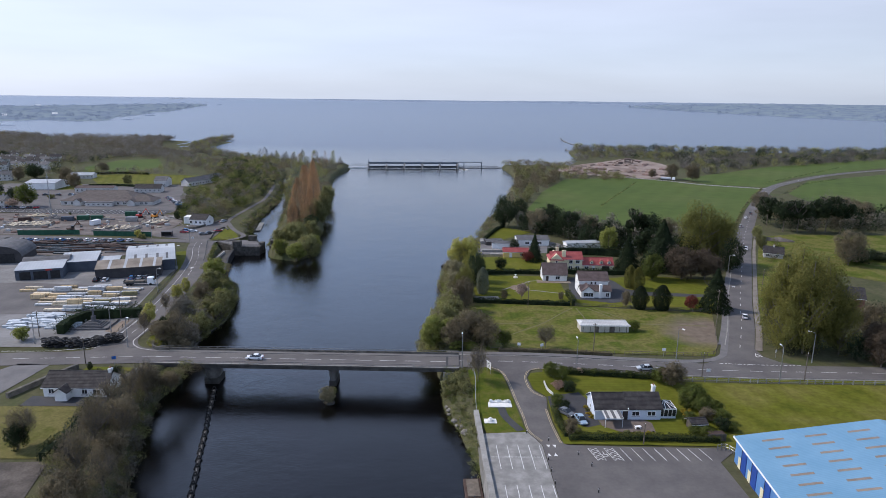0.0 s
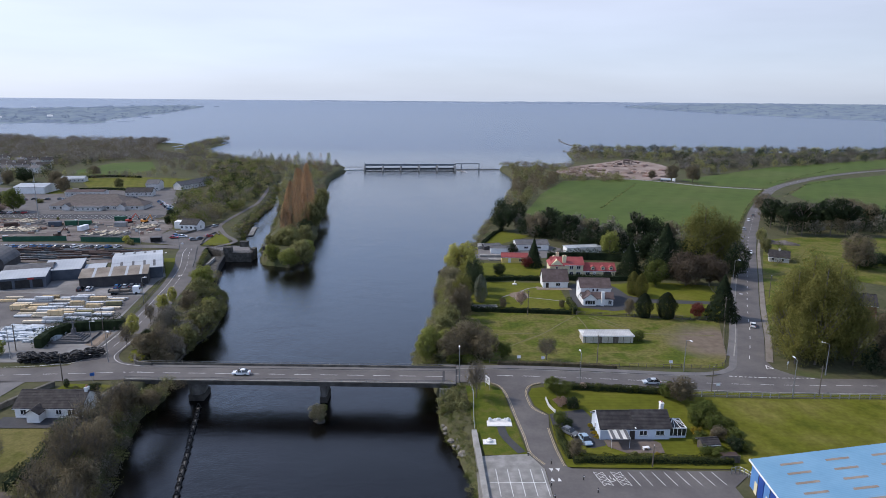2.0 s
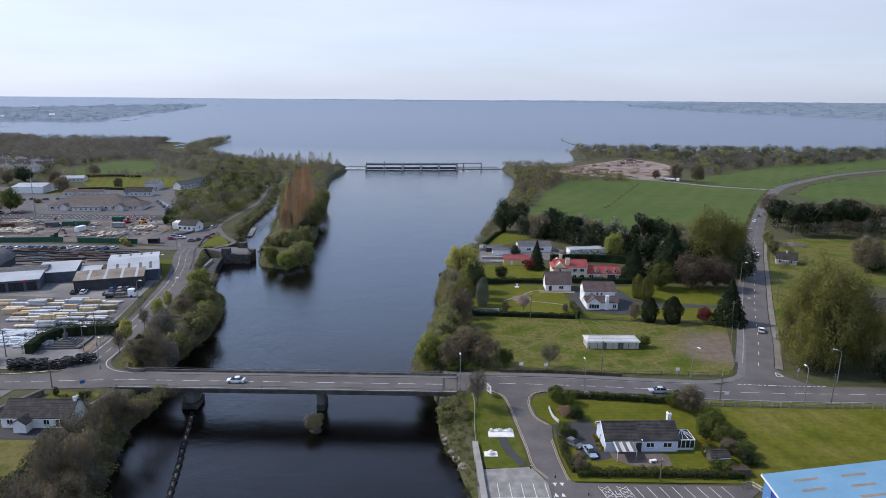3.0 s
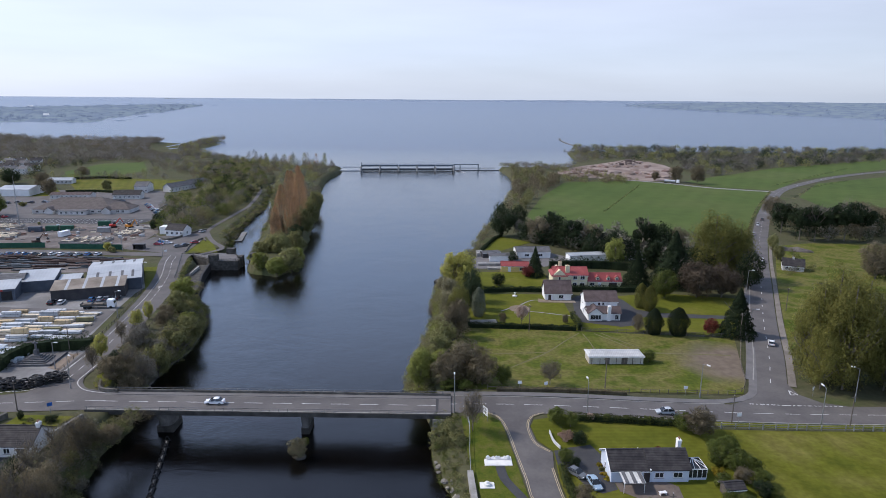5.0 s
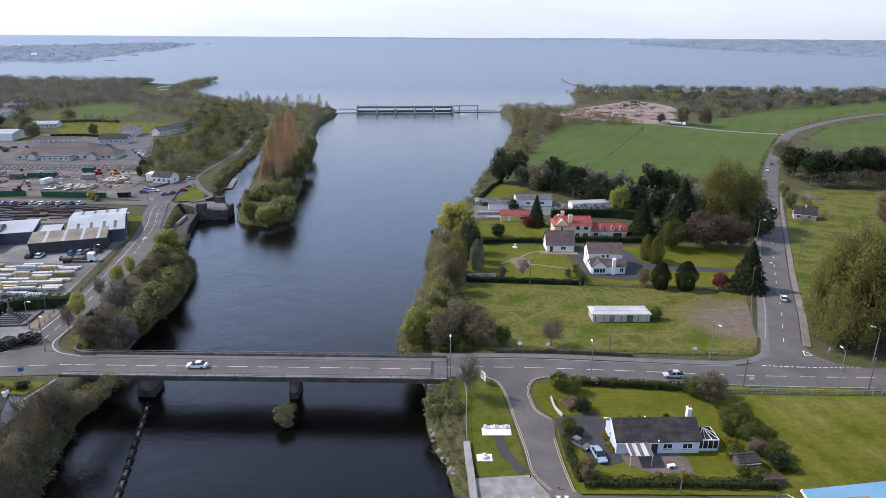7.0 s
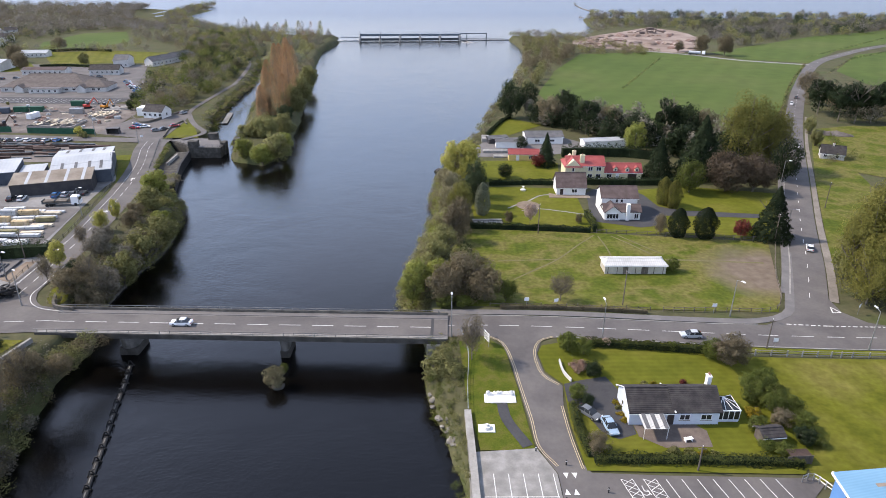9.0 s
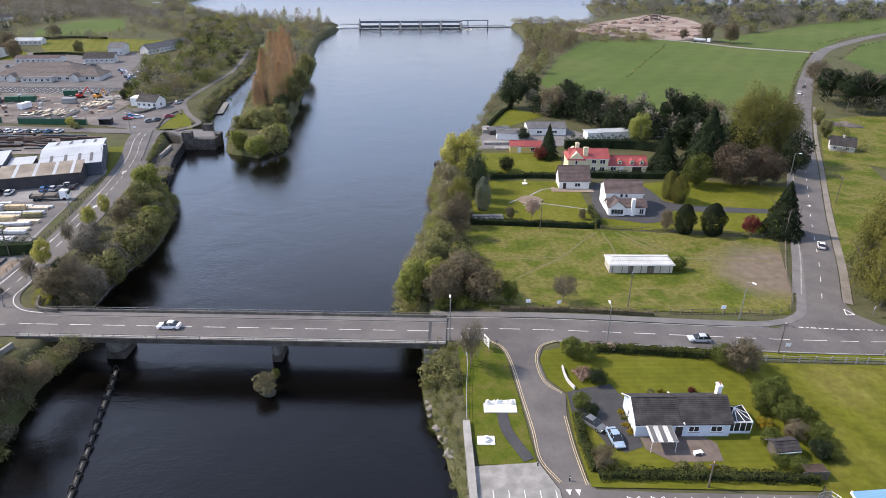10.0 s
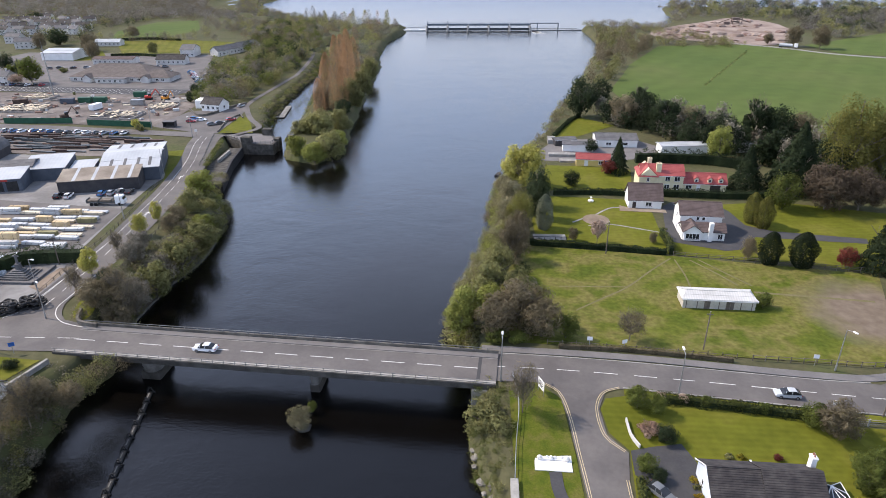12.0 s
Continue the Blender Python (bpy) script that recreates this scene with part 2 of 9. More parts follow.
# ---- materials ----
M_scrub = mat("scrub_soil", [(0.06, 0.066, 0.03), (0.085, 0.082, 0.045), (0.07, 0.082, 0.032)], 0.08, spec=0.08, fine=0.35, bump=0.5, bumpscale=1.5)
M_lawn = striped(mat("lawn_grass", [(0.084, 0.095, 0.011), (0.108, 0.116, 0.014), (0.135, 0.130, 0.024)], 0.07, spec=0.08, fine=0.3, bump=0.2, bumpscale=4), 88, 1.1, 0.045)
M_lush = mat("lush_riverside_grass", [(0.056, 0.080, 0.010), (0.082, 0.098, 0.013), (0.108, 0.104, 0.026)], 0.45, spec=0.08, fine=0.4, bump=0.3, bumpscale=3)
M_meadow = mat("meadow_grass", [(0.064, 0.086, 0.012), (0.088, 0.104, 0.016), (0.138, 0.126, 0.040), (0.070, 0.092, 0.012)], 0.11, spec=0.08, fine=0.6, bump=0.3, bumpscale=3)
def worn_corner(m, centre, reach, colours):
    """Bare earth worn through the grass round a spot, with a ragged edge."""
    t = m.node_tree
    b = t.nodes["Principled BSDF"]
    old = b.inputs["Base Color"].links[0].from_socket
    g, dist, n, mr, ad, mx, n2, cr = [t.nodes.new(k) for k in ("ShaderNodeNewGeometry", "ShaderNodeVectorMath", "ShaderNodeTexNoise", "ShaderNodeMapRange", "ShaderNodeMath", "ShaderNodeMix", "ShaderNodeTexNoise", "ShaderNodeValToRGB")]
    dist.operation, ad.operation, mx.data_type = "DISTANCE", "ADD", "RGBA"
    dist.inputs[1].default_value = centre
    n.inputs["Scale"].default_value, n.inputs["Detail"].default_value = 0.16, 6.0
    n2.inputs["Scale"].default_value, n2.inputs["Detail"].default_value = 0.5, 6.0
    for node in (n, n2):
        t.links.new(g.outputs["Position"], node.inputs["Vector"])
    t.links.new(g.outputs["Position"], dist.inputs[0])
    mr.inputs["From Min"].default_value, mr.inputs["From Max"].default_value = reach * 1.25, reach * 0.45
    mr.inputs["To Min"].default_value, mr.inputs["To Max"].default_value = -0.75, 0.65
    mr.clamp = True
    t.links.new(dist.outputs["Value"], mr.inputs["Value"])
    t.links.new(n.outputs["Fac"], ad.inputs[0]), t.links.new(mr.outputs[0], ad.inputs[1])
    ad.use_clamp = True
    for e, c in zip(cr.color_ramp.elements, colours):
        e.color = (*c, 1)
    t.links.new(n2.outputs["Fac"], cr.inputs["Fac"])
    t.links.new(ad.outputs[0], mx.inputs["Factor"])
    t.links.new(old, mx.inputs["A"]), t.links.new(cr.outputs["Color"], mx.inputs["B"])
    t.links.new(mx.outputs["Result"], b.inputs["Base Color"])
    return m


worn_corner(M_meadow, (82, 181, 0), 15.0, ((0.10, 0.075, 0.055), (0.22, 0.18, 0.14)))
# grass of the distant fields, its green dulled to include haze
M_crop = striped(mat("field_grass", [(0.064, 0.096, 0.024), (0.075, 0.107, 0.027), (0.090, 0.112, 0.035)], 0.012, spec=0.08, fine=0.2, bump=0.2, bumpscale=1), 30, 14.0, 0.03)
M_crop2 = striped(mat("pasture_grass", [(0.078, 0.088, 0.010), (0.104, 0.110, 0.013), (0.118, 0.118, 0.020), (0.142, 0.130, 0.032)], 0.09, spec=0.08, fine=0.45, bump=0.2, bumpscale=2), -20, 6.0, 0.08)
M_asphalt = mat("asphalt", [(0.094, 0.087, 0.085), (0.117, 0.108, 0.104), (0.138, 0.127, 0.120)], 0.15, rough=0.85, fine=0.15, bump=0.1, bumpscale=20)
M_asphalt_dark = mat("fresh_asphalt", [(0.045, 0.045, 0.05), (0.06, 0.06, 0.062)], 0.3, rough=0.85, fine=0.2)
M_brownpave = mat("brown_paving", [(0.115, 0.092, 0.08), (0.16, 0.13, 0.112)], 0.7, rough=0.9, fine=0.25)
M_path = mat("footway_asphalt", [(0.13, 0.125, 0.125), (0.17, 0.162, 0.158)], 0.3, rough=0.9, fine=0.15)
M_concrete = mat("weathered_concrete", [(0.20, 0.19, 0.17), (0.27, 0.26, 0.24), (0.33, 0.32, 0.30)], 0.35, rough=0.9, fine=0.2, bump=0.15, bumpscale=6)
M_slab = mat("pale_concrete_paving", [(0.185, 0.18, 0.168), (0.235, 0.228, 0.214), (0.31, 0.30, 0.283)], 0.45, rough=0.85, fine=0.15)
M_yard = mat("dusty_yard_concrete", [(0.15, 0.145, 0.14), (0.20, 0.195, 0.19), (0.25, 0.245, 0.24)], 0.09, rough=0.9, fine=0.25)
M_dirt = mat("bare_earth", [(0.15, 0.115, 0.085), (0.21, 0.165, 0.125), (0.27, 0.22, 0.17)], 0.1, rough=0.95, fine=0.3, bump=0.4, bumpscale=2)
M_mud = mat("churned_site_mud", [(0.092, 0.078, 0.070), (0.138, 0.118, 0.106), (0.205, 0.182, 0.164)], 0.12, rough=0.95, fine=0.35, bump=0.4, bumpscale=2)
M_track = mat("dark_trodden_earth", [(0.052, 0.045, 0.040), (0.085, 0.073, 0.063), (0.13, 0.112, 0.095)], 0.3, rough=0.95, fine=0.4, bump=0.5, bumpscale=1.5)
M_drylawn = mat("dry_garden_grass", [(0.105, 0.100, 0.030), (0.150, 0.132, 0.048), (0.090, 0.094, 0.022)], 0.2, spec=0.08, fine=0.35)
M_verge = mat("dusty_verge", [(0.15, 0.132, 0.112), (0.23, 0.205, 0.175)], 0.2, rough=0.95, fine=0.3)
M_sand = mat("quarry_sand", [(0.165, 0.118, 0.094), (0.235, 0.18, 0.148), (0.30, 0.245, 0.21)], 0.05, rough=0.95, fine=0.25, bump=0.5, bumpscale=0.6)
M_paint = mat("road_paint", [(0.55, 0.55, 0.53), (0.75, 0.75, 0.73)], 0.8, rough=0.7, fine=0.2)
M_yellowline = mat("yellow_road_paint", [(0.42, 0.34, 0.20), (0.52, 0.43, 0.27)], 0.8, rough=0.7)
M_stone = mat("old_masonry", [(0.075, 0.07, 0.06), (0.12, 0.11, 0.095), (0.17, 0.155, 0.13)], 0.6, rough=0.95, fine=0.4, bump=0.5, bumpscale=2.2)
M_oldstone = mat("black_stained_masonry", [(0.040, 0.038, 0.034), (0.068, 0.063, 0.055), (0.105, 0.098, 0.085)], 0.6, rough=0.95, fine=0.4, bump=0.5, bumpscale=2.2)
# deck and parapet concrete, darkened to stand for shade on the south side
M_soffit = mat("shade_dark_concrete", [(0.045, 0.042, 0.038), (0.075, 0.07, 0.062), (0.10, 0.095, 0.085)], 0.5, rough=0.95, fine=0.3)
M_steel = mat("galvanised_steel", [(0.28, 0.29, 0.30), (0.38, 0.39, 0.40)], 0.6, rough=0.45, metal=0.7)
M_darksteel = mat("dark_painted_steel", [(0.045, 0.055, 0.06), (0.075, 0.085, 0.09)], 0.5, rough=0.5, fine=0.2)
M_white = mat("white_render", [(0.72, 0.72, 0.70), (0.82, 0.82, 0.80)], 0.4, rough=0.85, fine=0.05)
M_black = mat("rubber_and_doorway_black", [(0.015, 0.015, 0.016), (0.03, 0.03, 0.03)], 1.0, rough=0.7)
M_wood = mat("grey_weathered_wood", [(0.10, 0.085, 0.07), (0.17, 0.145, 0.12)], 0.9, rough=0.9, fine=0.25, obrand=0.2)

# ---- land and water: one sheet of ground with the river, the canal and the lake cut into it ----
RIVER = [(14, -400), (12, 60), (9.5, 100), (8, 115), (6.6, 121), (5, 127), (3, 132), (1.8, 140), (1.6, 152), (1, 161), (-3, 168), (-4, 178),
         (-2, 192), (2, 215), (3.2, 249), (5.5, 276), (15, 303), (23, 330), (28, 356), (41, 419), (59, 497), (70, 547), (76, 607), (74, 660),
         (72, 695), (90, 705), (139, 700), (168, 751), (187, 890), (215, 930), (266, 925), (450, 930), (647, 925), (1000, 960), (1700, 900),
         (3200, 1000), (5200, 1200), (5200, 5200), (-5200, 5200), (-5200, 1500), (-1500, 1200), (-750, 1144), (-615, 1075), (-518, 1063), (-430, 1052)]
WEST = [(-392, 1045), (-378, 955), (-346, 862), (-312, 796), (-228, 706), (-140, 580), (-128, 540), (-121, 504), (-111, 442), (-107, 373), (-102, 342),
        (-95, 317), (-106, 307), (-104, 297), (-100, 290), (-98.6, 268), (-90.5, 249), (-77, 231), (-74, 214), (-72.5, 201), (-74.5, 187), (-74.5, 172), (-74, 162), (-70, 157.5), (-68, 152),
        (-70, 142), (-66, 121), (-60, 102), (-55, 85), (-50, 60), (-45, -400)]
ISLAND = [(-76, 287), (-64, 282), (-57, 296), (-62, 329), (-69, 394), (-78, 483), (-87, 530), (-93, 600), (-87, 660), (-86, 677), (-100, 696),
          (-138, 712), (-200, 745), (-245, 785), (-285, 830), (-322, 915), (-330, 1000), (-338, 1130), (-352, 1132), (-356, 1040), (-350, 940), (-318, 850), (-290, 792),
          (-214, 706), (-132, 578), (-122, 525), (-105.5, 461), (-91.5, 380), (-82.5, 319), (-79.5, 297)]
FAR_LEFT = [(-5200, 1600), (-1700, 1650), (-1109, 1703), (-1079, 1797), (-912, 1767), (-892, 1830), (-985, 2072), (-1020, 2291), (-1100, 2635), (-1080, 2711), (-1173, 3215), (-1228, 3671), (-1400, 3790), (-1900, 3000), (-5200, 4000)]
FAR_RIGHT = [(5200, 2100), (1722, 2493), (1470, 3219), (1187, 4100), (1260, 4200), (1500, 4350), (5200, 4700)]
LAND_OVER = (ISLAND,)


def steps(core0, core1, cell, far0, far1, grow=1.09):
    mid = list(np.arange(core0, core1 + cell, cell))
    lo, hi, s = [], [], cell
    a, b, sa = core0, core1, cell
    while a > far0:
        sa *= grow
        a -= sa
        lo.append(a)
    sa, b = cell, mid[-1]
    while b < far1:
        sa *= grow
        b += sa
        hi.append(b)
    return np.array(lo[::-1] + mid + hi)


def shore_distance(x, y):
    """Metres from the shore: plus on land, minus in the water."""
    outline = RIVER + WEST
    d = off_edge(outline, x, y)
    wet = inside(outline, x, y)
    for isle in LAND_OVER:
        d = np.minimum(d, off_edge(isle, x, y))
        wet &= ~inside(isle, x, y)
    return np.where(wet, -d, d)


def wobble(x, y, size):
    return np.sin(x / size + 1.7 * np.sin(y / size * 0.7)) * 0.5 + np.sin(y / size * 1.3 + 1.3 * np.sin(x / size * 0.6)) * 0.5


gx, gy = steps(-128, 100, 2.0, -4950, 4950), steps(84, 330, 2.0, -700, 4950)
X, Y = np.meshgrid(gx, gy)
SD = shore_distance(X, Y) + 0.7 * wobble(X, Y, 4.0)
dry = land(X, Y) + 0.10 * wobble(X, Y, 9.0) * smooth(4, 12, SD) * 0.5 - 0.06
bed = np.full_like(X, WATER - 3.0) + far_rise(np.hypot(X, Y))
Z = bed + (dry - bed) * smooth(-2.2, 1.4, SD)
nx, ny = len(gx), len(gy)
idx = np.arange(nx * ny).reshape(ny, nx)
quads = np.stack([idx[:-1, :-1], idx[:-1, 1:], idx[1:, 1:], idx[1:, :-1]], -1).reshape(-1, 4)
ground = new("ground", meshed("ground", np.stack([X, Y, Z], -1).reshape(-1, 3), quads, M_scrub))
tagged(ground, "rough grass and scrub land on both banks of a river", "ground", "", "structure")
for p in ground.data.polygons:
    p.use_smooth = True

wx, wy = steps(-200, 200, 50, -4900, 4900, 1.12), steps(50, 700, 50, -700, 4900, 1.12)
WX, WY = np.meshgrid(wx, wy)
widx = np.arange(WX.size).reshape(WX.shape)
wq = np.stack([widx[:-1, :-1], widx[:-1, 1:], widx[1:, 1:], widx[1:, :-1]], -1).reshape(-1, 4)


def water_material():
    m = bpy.data.materials.new("lake_water")
    m.use_nodes = True
    t, ns = m.node_tree, m.node_tree.nodes
    b = ns["Principled BSDF"]
    b.inputs["Base Color"].default_value = (0.0025, 0.0022, 0.002, 1)
    b.inputs["Roughness"].default_value, b.inputs["IOR"].default_value = 0.17, 1.44
    g = ns.new("ShaderNodeNewGeometry")
    heights = []
    for scale, amount in ((2.0, 0.07), (0.6, 0.075), (0.05, 0.35)):
        n = ns.new("ShaderNodeTexNoise")
        n.inputs["Scale"].default_value, n.inputs["Detail"].default_value = scale, 3.0
        n.inputs["Distortion"].default_value = 0.6
        t.links.new(g.outputs["Position"], n.inputs["Vector"])
        k = ns.new("ShaderNodeMath")
        k.operation = "MULTIPLY"
        k.inputs[1].default_value = amount
        t.links.new(n.outputs["Fac"], k.inputs[0])
        heights.append(k.outputs[0])
    s1, s2 = ns.new("ShaderNodeMath"), ns.new("ShaderNodeMath")
    t.links.new(heights[0], s1.inputs[0]), t.links.new(heights[1], s1.inputs[1])
    t.links.new(s1.outputs[0], s2.inputs[0]), t.links.new(heights[2], s2.inputs[1])
    bp = ns.new("ShaderNodeBump")
    bp.inputs["Distance"].default_value = 1.0
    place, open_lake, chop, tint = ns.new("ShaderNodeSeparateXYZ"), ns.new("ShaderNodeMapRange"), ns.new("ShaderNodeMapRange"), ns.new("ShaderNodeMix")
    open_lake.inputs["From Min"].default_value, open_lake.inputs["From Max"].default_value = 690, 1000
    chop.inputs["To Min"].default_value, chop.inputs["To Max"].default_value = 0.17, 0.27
    # the open lake's base colour is tinted with the sky blue it would reflect
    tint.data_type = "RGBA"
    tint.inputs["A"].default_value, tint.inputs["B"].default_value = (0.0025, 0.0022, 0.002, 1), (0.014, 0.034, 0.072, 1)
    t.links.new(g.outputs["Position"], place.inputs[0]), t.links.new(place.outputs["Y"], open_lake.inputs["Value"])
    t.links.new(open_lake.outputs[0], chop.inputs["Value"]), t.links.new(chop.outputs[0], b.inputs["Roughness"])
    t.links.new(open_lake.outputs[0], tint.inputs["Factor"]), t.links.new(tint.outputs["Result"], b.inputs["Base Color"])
    gusts, streak, reach = ns.new("ShaderNodeTexNoise"), ns.new("ShaderNodeMapping"), ns.new("ShaderNodeMapRange")
    streak.inputs["Scale"].default_value = (0.012, 0.006, 0.01)
    streak.inputs["Rotation"].default_value = (0, 0, radians(25))
    gusts.inputs["Scale"].default_value, gusts.inputs["Detail"].default_value, gusts.inputs["Distortion"].default_value = 1.0, 6.0, 1.2
    reach.inputs["From Min"].default_value, reach.inputs["From Max"].default_value = 0.35, 0.65
    reach.inputs["To Min"].default_value, reach.inputs["To Max"].default_value = 0.25, 0.75
    t.links.new(g.outputs["Position"], streak.inputs["Vector"]), t.links.new(streak.outputs[0], gusts.inputs["Vector"])
    t.links.new(gusts.outputs["Fac"], reach.inputs["Value"]), t.links.new(reach.outputs[0], bp.inputs["Strength"])
    t.links.new(s2.outputs[0], bp.inputs["Height"])
    t.links.new(bp.outputs["Normal"], b.inputs["Normal"])
    return m


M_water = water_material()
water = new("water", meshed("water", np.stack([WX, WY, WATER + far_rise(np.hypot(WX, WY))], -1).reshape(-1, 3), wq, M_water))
tagged(water, "dark rippled river widening into a pale blue lake", "water", "", "structure")
for p in water.data.polygons:
    p.use_smooth = True

# ---- fields, lawns and yards ----
drape("meadow", [(8, 160.8), (76, 161.5), (80.5, 170), (91, 199), (46, 205), (12, 208), (7, 195), (4, 180)], M_meadow, 0.04, label="uneven mown meadow with worn tyre tracks", category="field")
drape("garden_lawn", [(14, 209), (46, 206), (47, 238), (40, 243), (19, 244), (13, 225)], M_lawn, 0.05, label="striped garden lawn behind a hedge", category="lawn")
drape("drive_lawn", [(67, 205), (92, 200), (104, 222), (112, 238), (84, 245), (67, 241), (70, 224)], M_lawn, 0.04, label="sunlit lawn beside a tarmac drive", category="lawn")
drape("front_lawn", [(47, 205.5), (67, 204), (67, 214), (47, 214)], M_lawn, 0.045, label="narrow lawn in front of a white house", category="lawn")
drape("upper_lawn", [(17, 249), (44, 250), (47, 271), (40, 274), (19, 274)], M_lawn, 0.05, label="lawn before a yellow garden house", category="lawn")
drape("upper_yard", [(17, 279), (40, 280), (58, 286), (62, 300), (52, 312), (36, 308), (24, 306), (18, 292)], M_path, 0.045, label="grey paved yard among low buildings", category="yard")
drape("bank_lawn", [(23, 309), (29, 307), (50, 330), (39, 341), (36, 344)], M_lawn, 0.05, label="clipped lawn by the water", category="lawn")
drape("big_field", [(72, 450), (80, 480), (113, 561), (178, 577), (262, 511), (170, 358), (152, 330), (132, 312), (108, 322), (84, 345), (62, 372), (58, 402), (66, 430)], M_crop, 0.06, label="bright green field of spring grass", category="field")
drape("upper_field", [(230, 537), (270, 520), (330, 590), (480, 690), (620, 770), (560, 800), (360, 690), (220, 575)], M_crop, 0.06, label="green field along a country road", category="field")
drape("east_field", [(270, 485), (330, 565), (445, 628), (700, 700), (900, 560), (500, 430), (250, 370)], M_crop, 0.06, label="green field right of a bending road", category="field")
drape("paddock", [(150, 262), (165, 312), (190, 330), (240, 330), (330, 300), (300, 240), (190, 225)], M_meadow, 0.05, label="rough paddock beside the road", category="field")
drape("roadside_grass", [(101, 186), (113, 212), (131, 250), (151, 290), (169, 324), (192, 331), (168, 300), (152, 262), (142, 225), (128, 190)], M_meadow, 0.055, label="rough roadside grass beside the road", category="verge")
drape("playing_field", [(58, 112.5), (58, 144), (140, 143), (200, 140), (200, 100), (90, 108)], M_crop2, 0.05, label="mown grass field behind a blue shed", category="field")
drape("bungalow_lawn", [(25.0, 114.6), (57, 113.8), (60.5, 118), (63, 124), (62, 134), (58.6, 145.4), (27, 147.2), (22.7, 145.8), (21.6, 143.3), (22.4, 138.6), (25.1, 135.4), (24.5, 125)], M_lawn, 0.10, 3.0, label="striped bungalow lawn inside hedges", category="lawn")
drape("river_green", [(9.5, 119), (18, 119), (17, 134), (15.5, 145), (11.5, 149), (7, 147), (8, 130)], M_lush, 0.07, label="small riverside lawn with two white monuments", category="lawn")
drape("quarry_floor", [(118, 640), (126, 606), (150, 592), (172, 574), (206, 572), (246, 660), (252, 730), (228, 775), (190, 728), (150, 690)], M_sand, 0.06, label="pale sandy quarry floor", category="quarry", rounds=1)
drape("town_field", [(-309, 567), (-275, 581), (-264, 632), (-299, 706), (-333, 690), (-333, 620)], M_crop, 0.06, label="green field beyond the town", category="field")
drape("town_paddock", [(-300, 560), (-251, 570), (-196, 560), (-202, 508), (-228, 506), (-256, 492)], M_crop2, 0.06, label="mown paddock behind houses", category="field")
drape("shed_lawn", [(-292, 492), (-281, 510), (-256, 474), (-278, 467)], M_lawn, 0.06, label="lawn beside a white shed", category="lawn")
drape("far_field", [(-569, 787), (-512, 848), (-495, 815), (-553, 766)], M_crop, 0.1, label="distant green field", category="field")
drape("bank_grass", [(-118, 279), (-111, 281), (-104, 262), (-99, 243), (-102, 243), (-111, 265)], M_lawn, 0.06, label="grass bank beside a warehouse", category="lawn")
drape("lock_green", [(-110, 305), (-111, 333), (-106, 329), (-96, 306)], M_lawn, 0.06, label="triangular lawn above the old lock", category="lawn")
drape("corner_green", [(-80, 161.5), (-75, 160.5), (-78.5, 170), (-82, 170)], M_lawn, 0.06, label="small grass corner beside a kerb", category="lawn", rounds=1)
drape("west_garden", [(-96, 105), (-75, 105), (-77.5, 126), (-96, 126)], M_drylawn, 0.06, label="garden lawn below a white bungalow", category="lawn")
drape("west_earth", [(-96, 70), (-66, 70), (-73, 104), (-96, 103)], M_track, 0.06, label="bare trodden earth beside the river path", category="ground")
drape("timber_yard", [(-96, 190), (-102, 226), (-104, 240), (-104, 252), (-135, 262), (-160, 270), (-230, 270), (-230, 176), (-110, 176)], M_yard, 0.05, label="dusty concrete yard of a timber merchant", category="yard")
drape("steel_yard", [(-122, 285), (-134, 296), (-205, 303), (-280, 303), (-280, 270), (-160, 271), (-138, 270)], M_mud, 0.055, label="earth yard with stacked steel and pallets", category="yard")
drape("building_site", [(-138, 313), (-205, 313), (-280, 311), (-290, 372), (-150, 372), (-140, 350)], M_mud, 0.05, label="building site of raw earth behind green hoarding", category="ground")
drape("town_tarmac", [(-158, 377), (-156, 415), (-185, 470), (-195, 500), (-330, 500), (-330, 377)], M_asphalt, 0.05, label="town car parks and lanes in grey tarmac", category="road")
drape("lock_tarmac", [(-141, 312), (-115, 303), (-110, 304), (-112, 335), (-114, 350), (-120, 352), (-138, 338)], M_asphalt, 0.065, label="tarmac car park above the lock", category="road")
drape("memorial_corner", [(-84, 186), (-88, 167), (-93, 160.5), (-130, 160), (-130, 176), (-110, 183)], M_yard, 0.07, label="paved corner with a stone memorial", category="yard")

drape("west_forecourt", [(-92, 126.2), (-74.5, 126.2), (-74.5, 131), (-92, 131)], M_asphalt_dark, 0.07, label="dark tarmac strip before a bungalow", category="drive")
drape("west_lane", [(-98, 148.5), (-106, 149), (-112, 140), (-118, 120), (-108, 118), (-100, 132)], M_path, 0.07, label="pale tarmac lane mouth beside the main road", category="road")
drape("west_front_garden", [(-88, 147.6), (-76, 147), (-78.5, 140), (-89, 140)], M_lawn, 0.06, label="small front garden behind a low wall", category="lawn")

# ---- roads ----
MAIN_E = [(2, 152.6), (14.5, 152.9), (41, 152.5), (64, 151.9), (83, 151.4), (150, 149.5), (400, 141)]
MAIN_W = [(-73, 154.4), (-92, 153.2), (-115, 151.6), (-170, 146), (-400, 120)]
road_main_east = ribbon("road_main_east", MAIN_E, 8.2, M_asphalt, 0.07, label="grey asphalt main road", category="road")
road_main_west = ribbon("road_main_west", MAIN_W, (8.6, 9.5), M_asphalt, 0.07, label="grey asphalt main road", category="road")
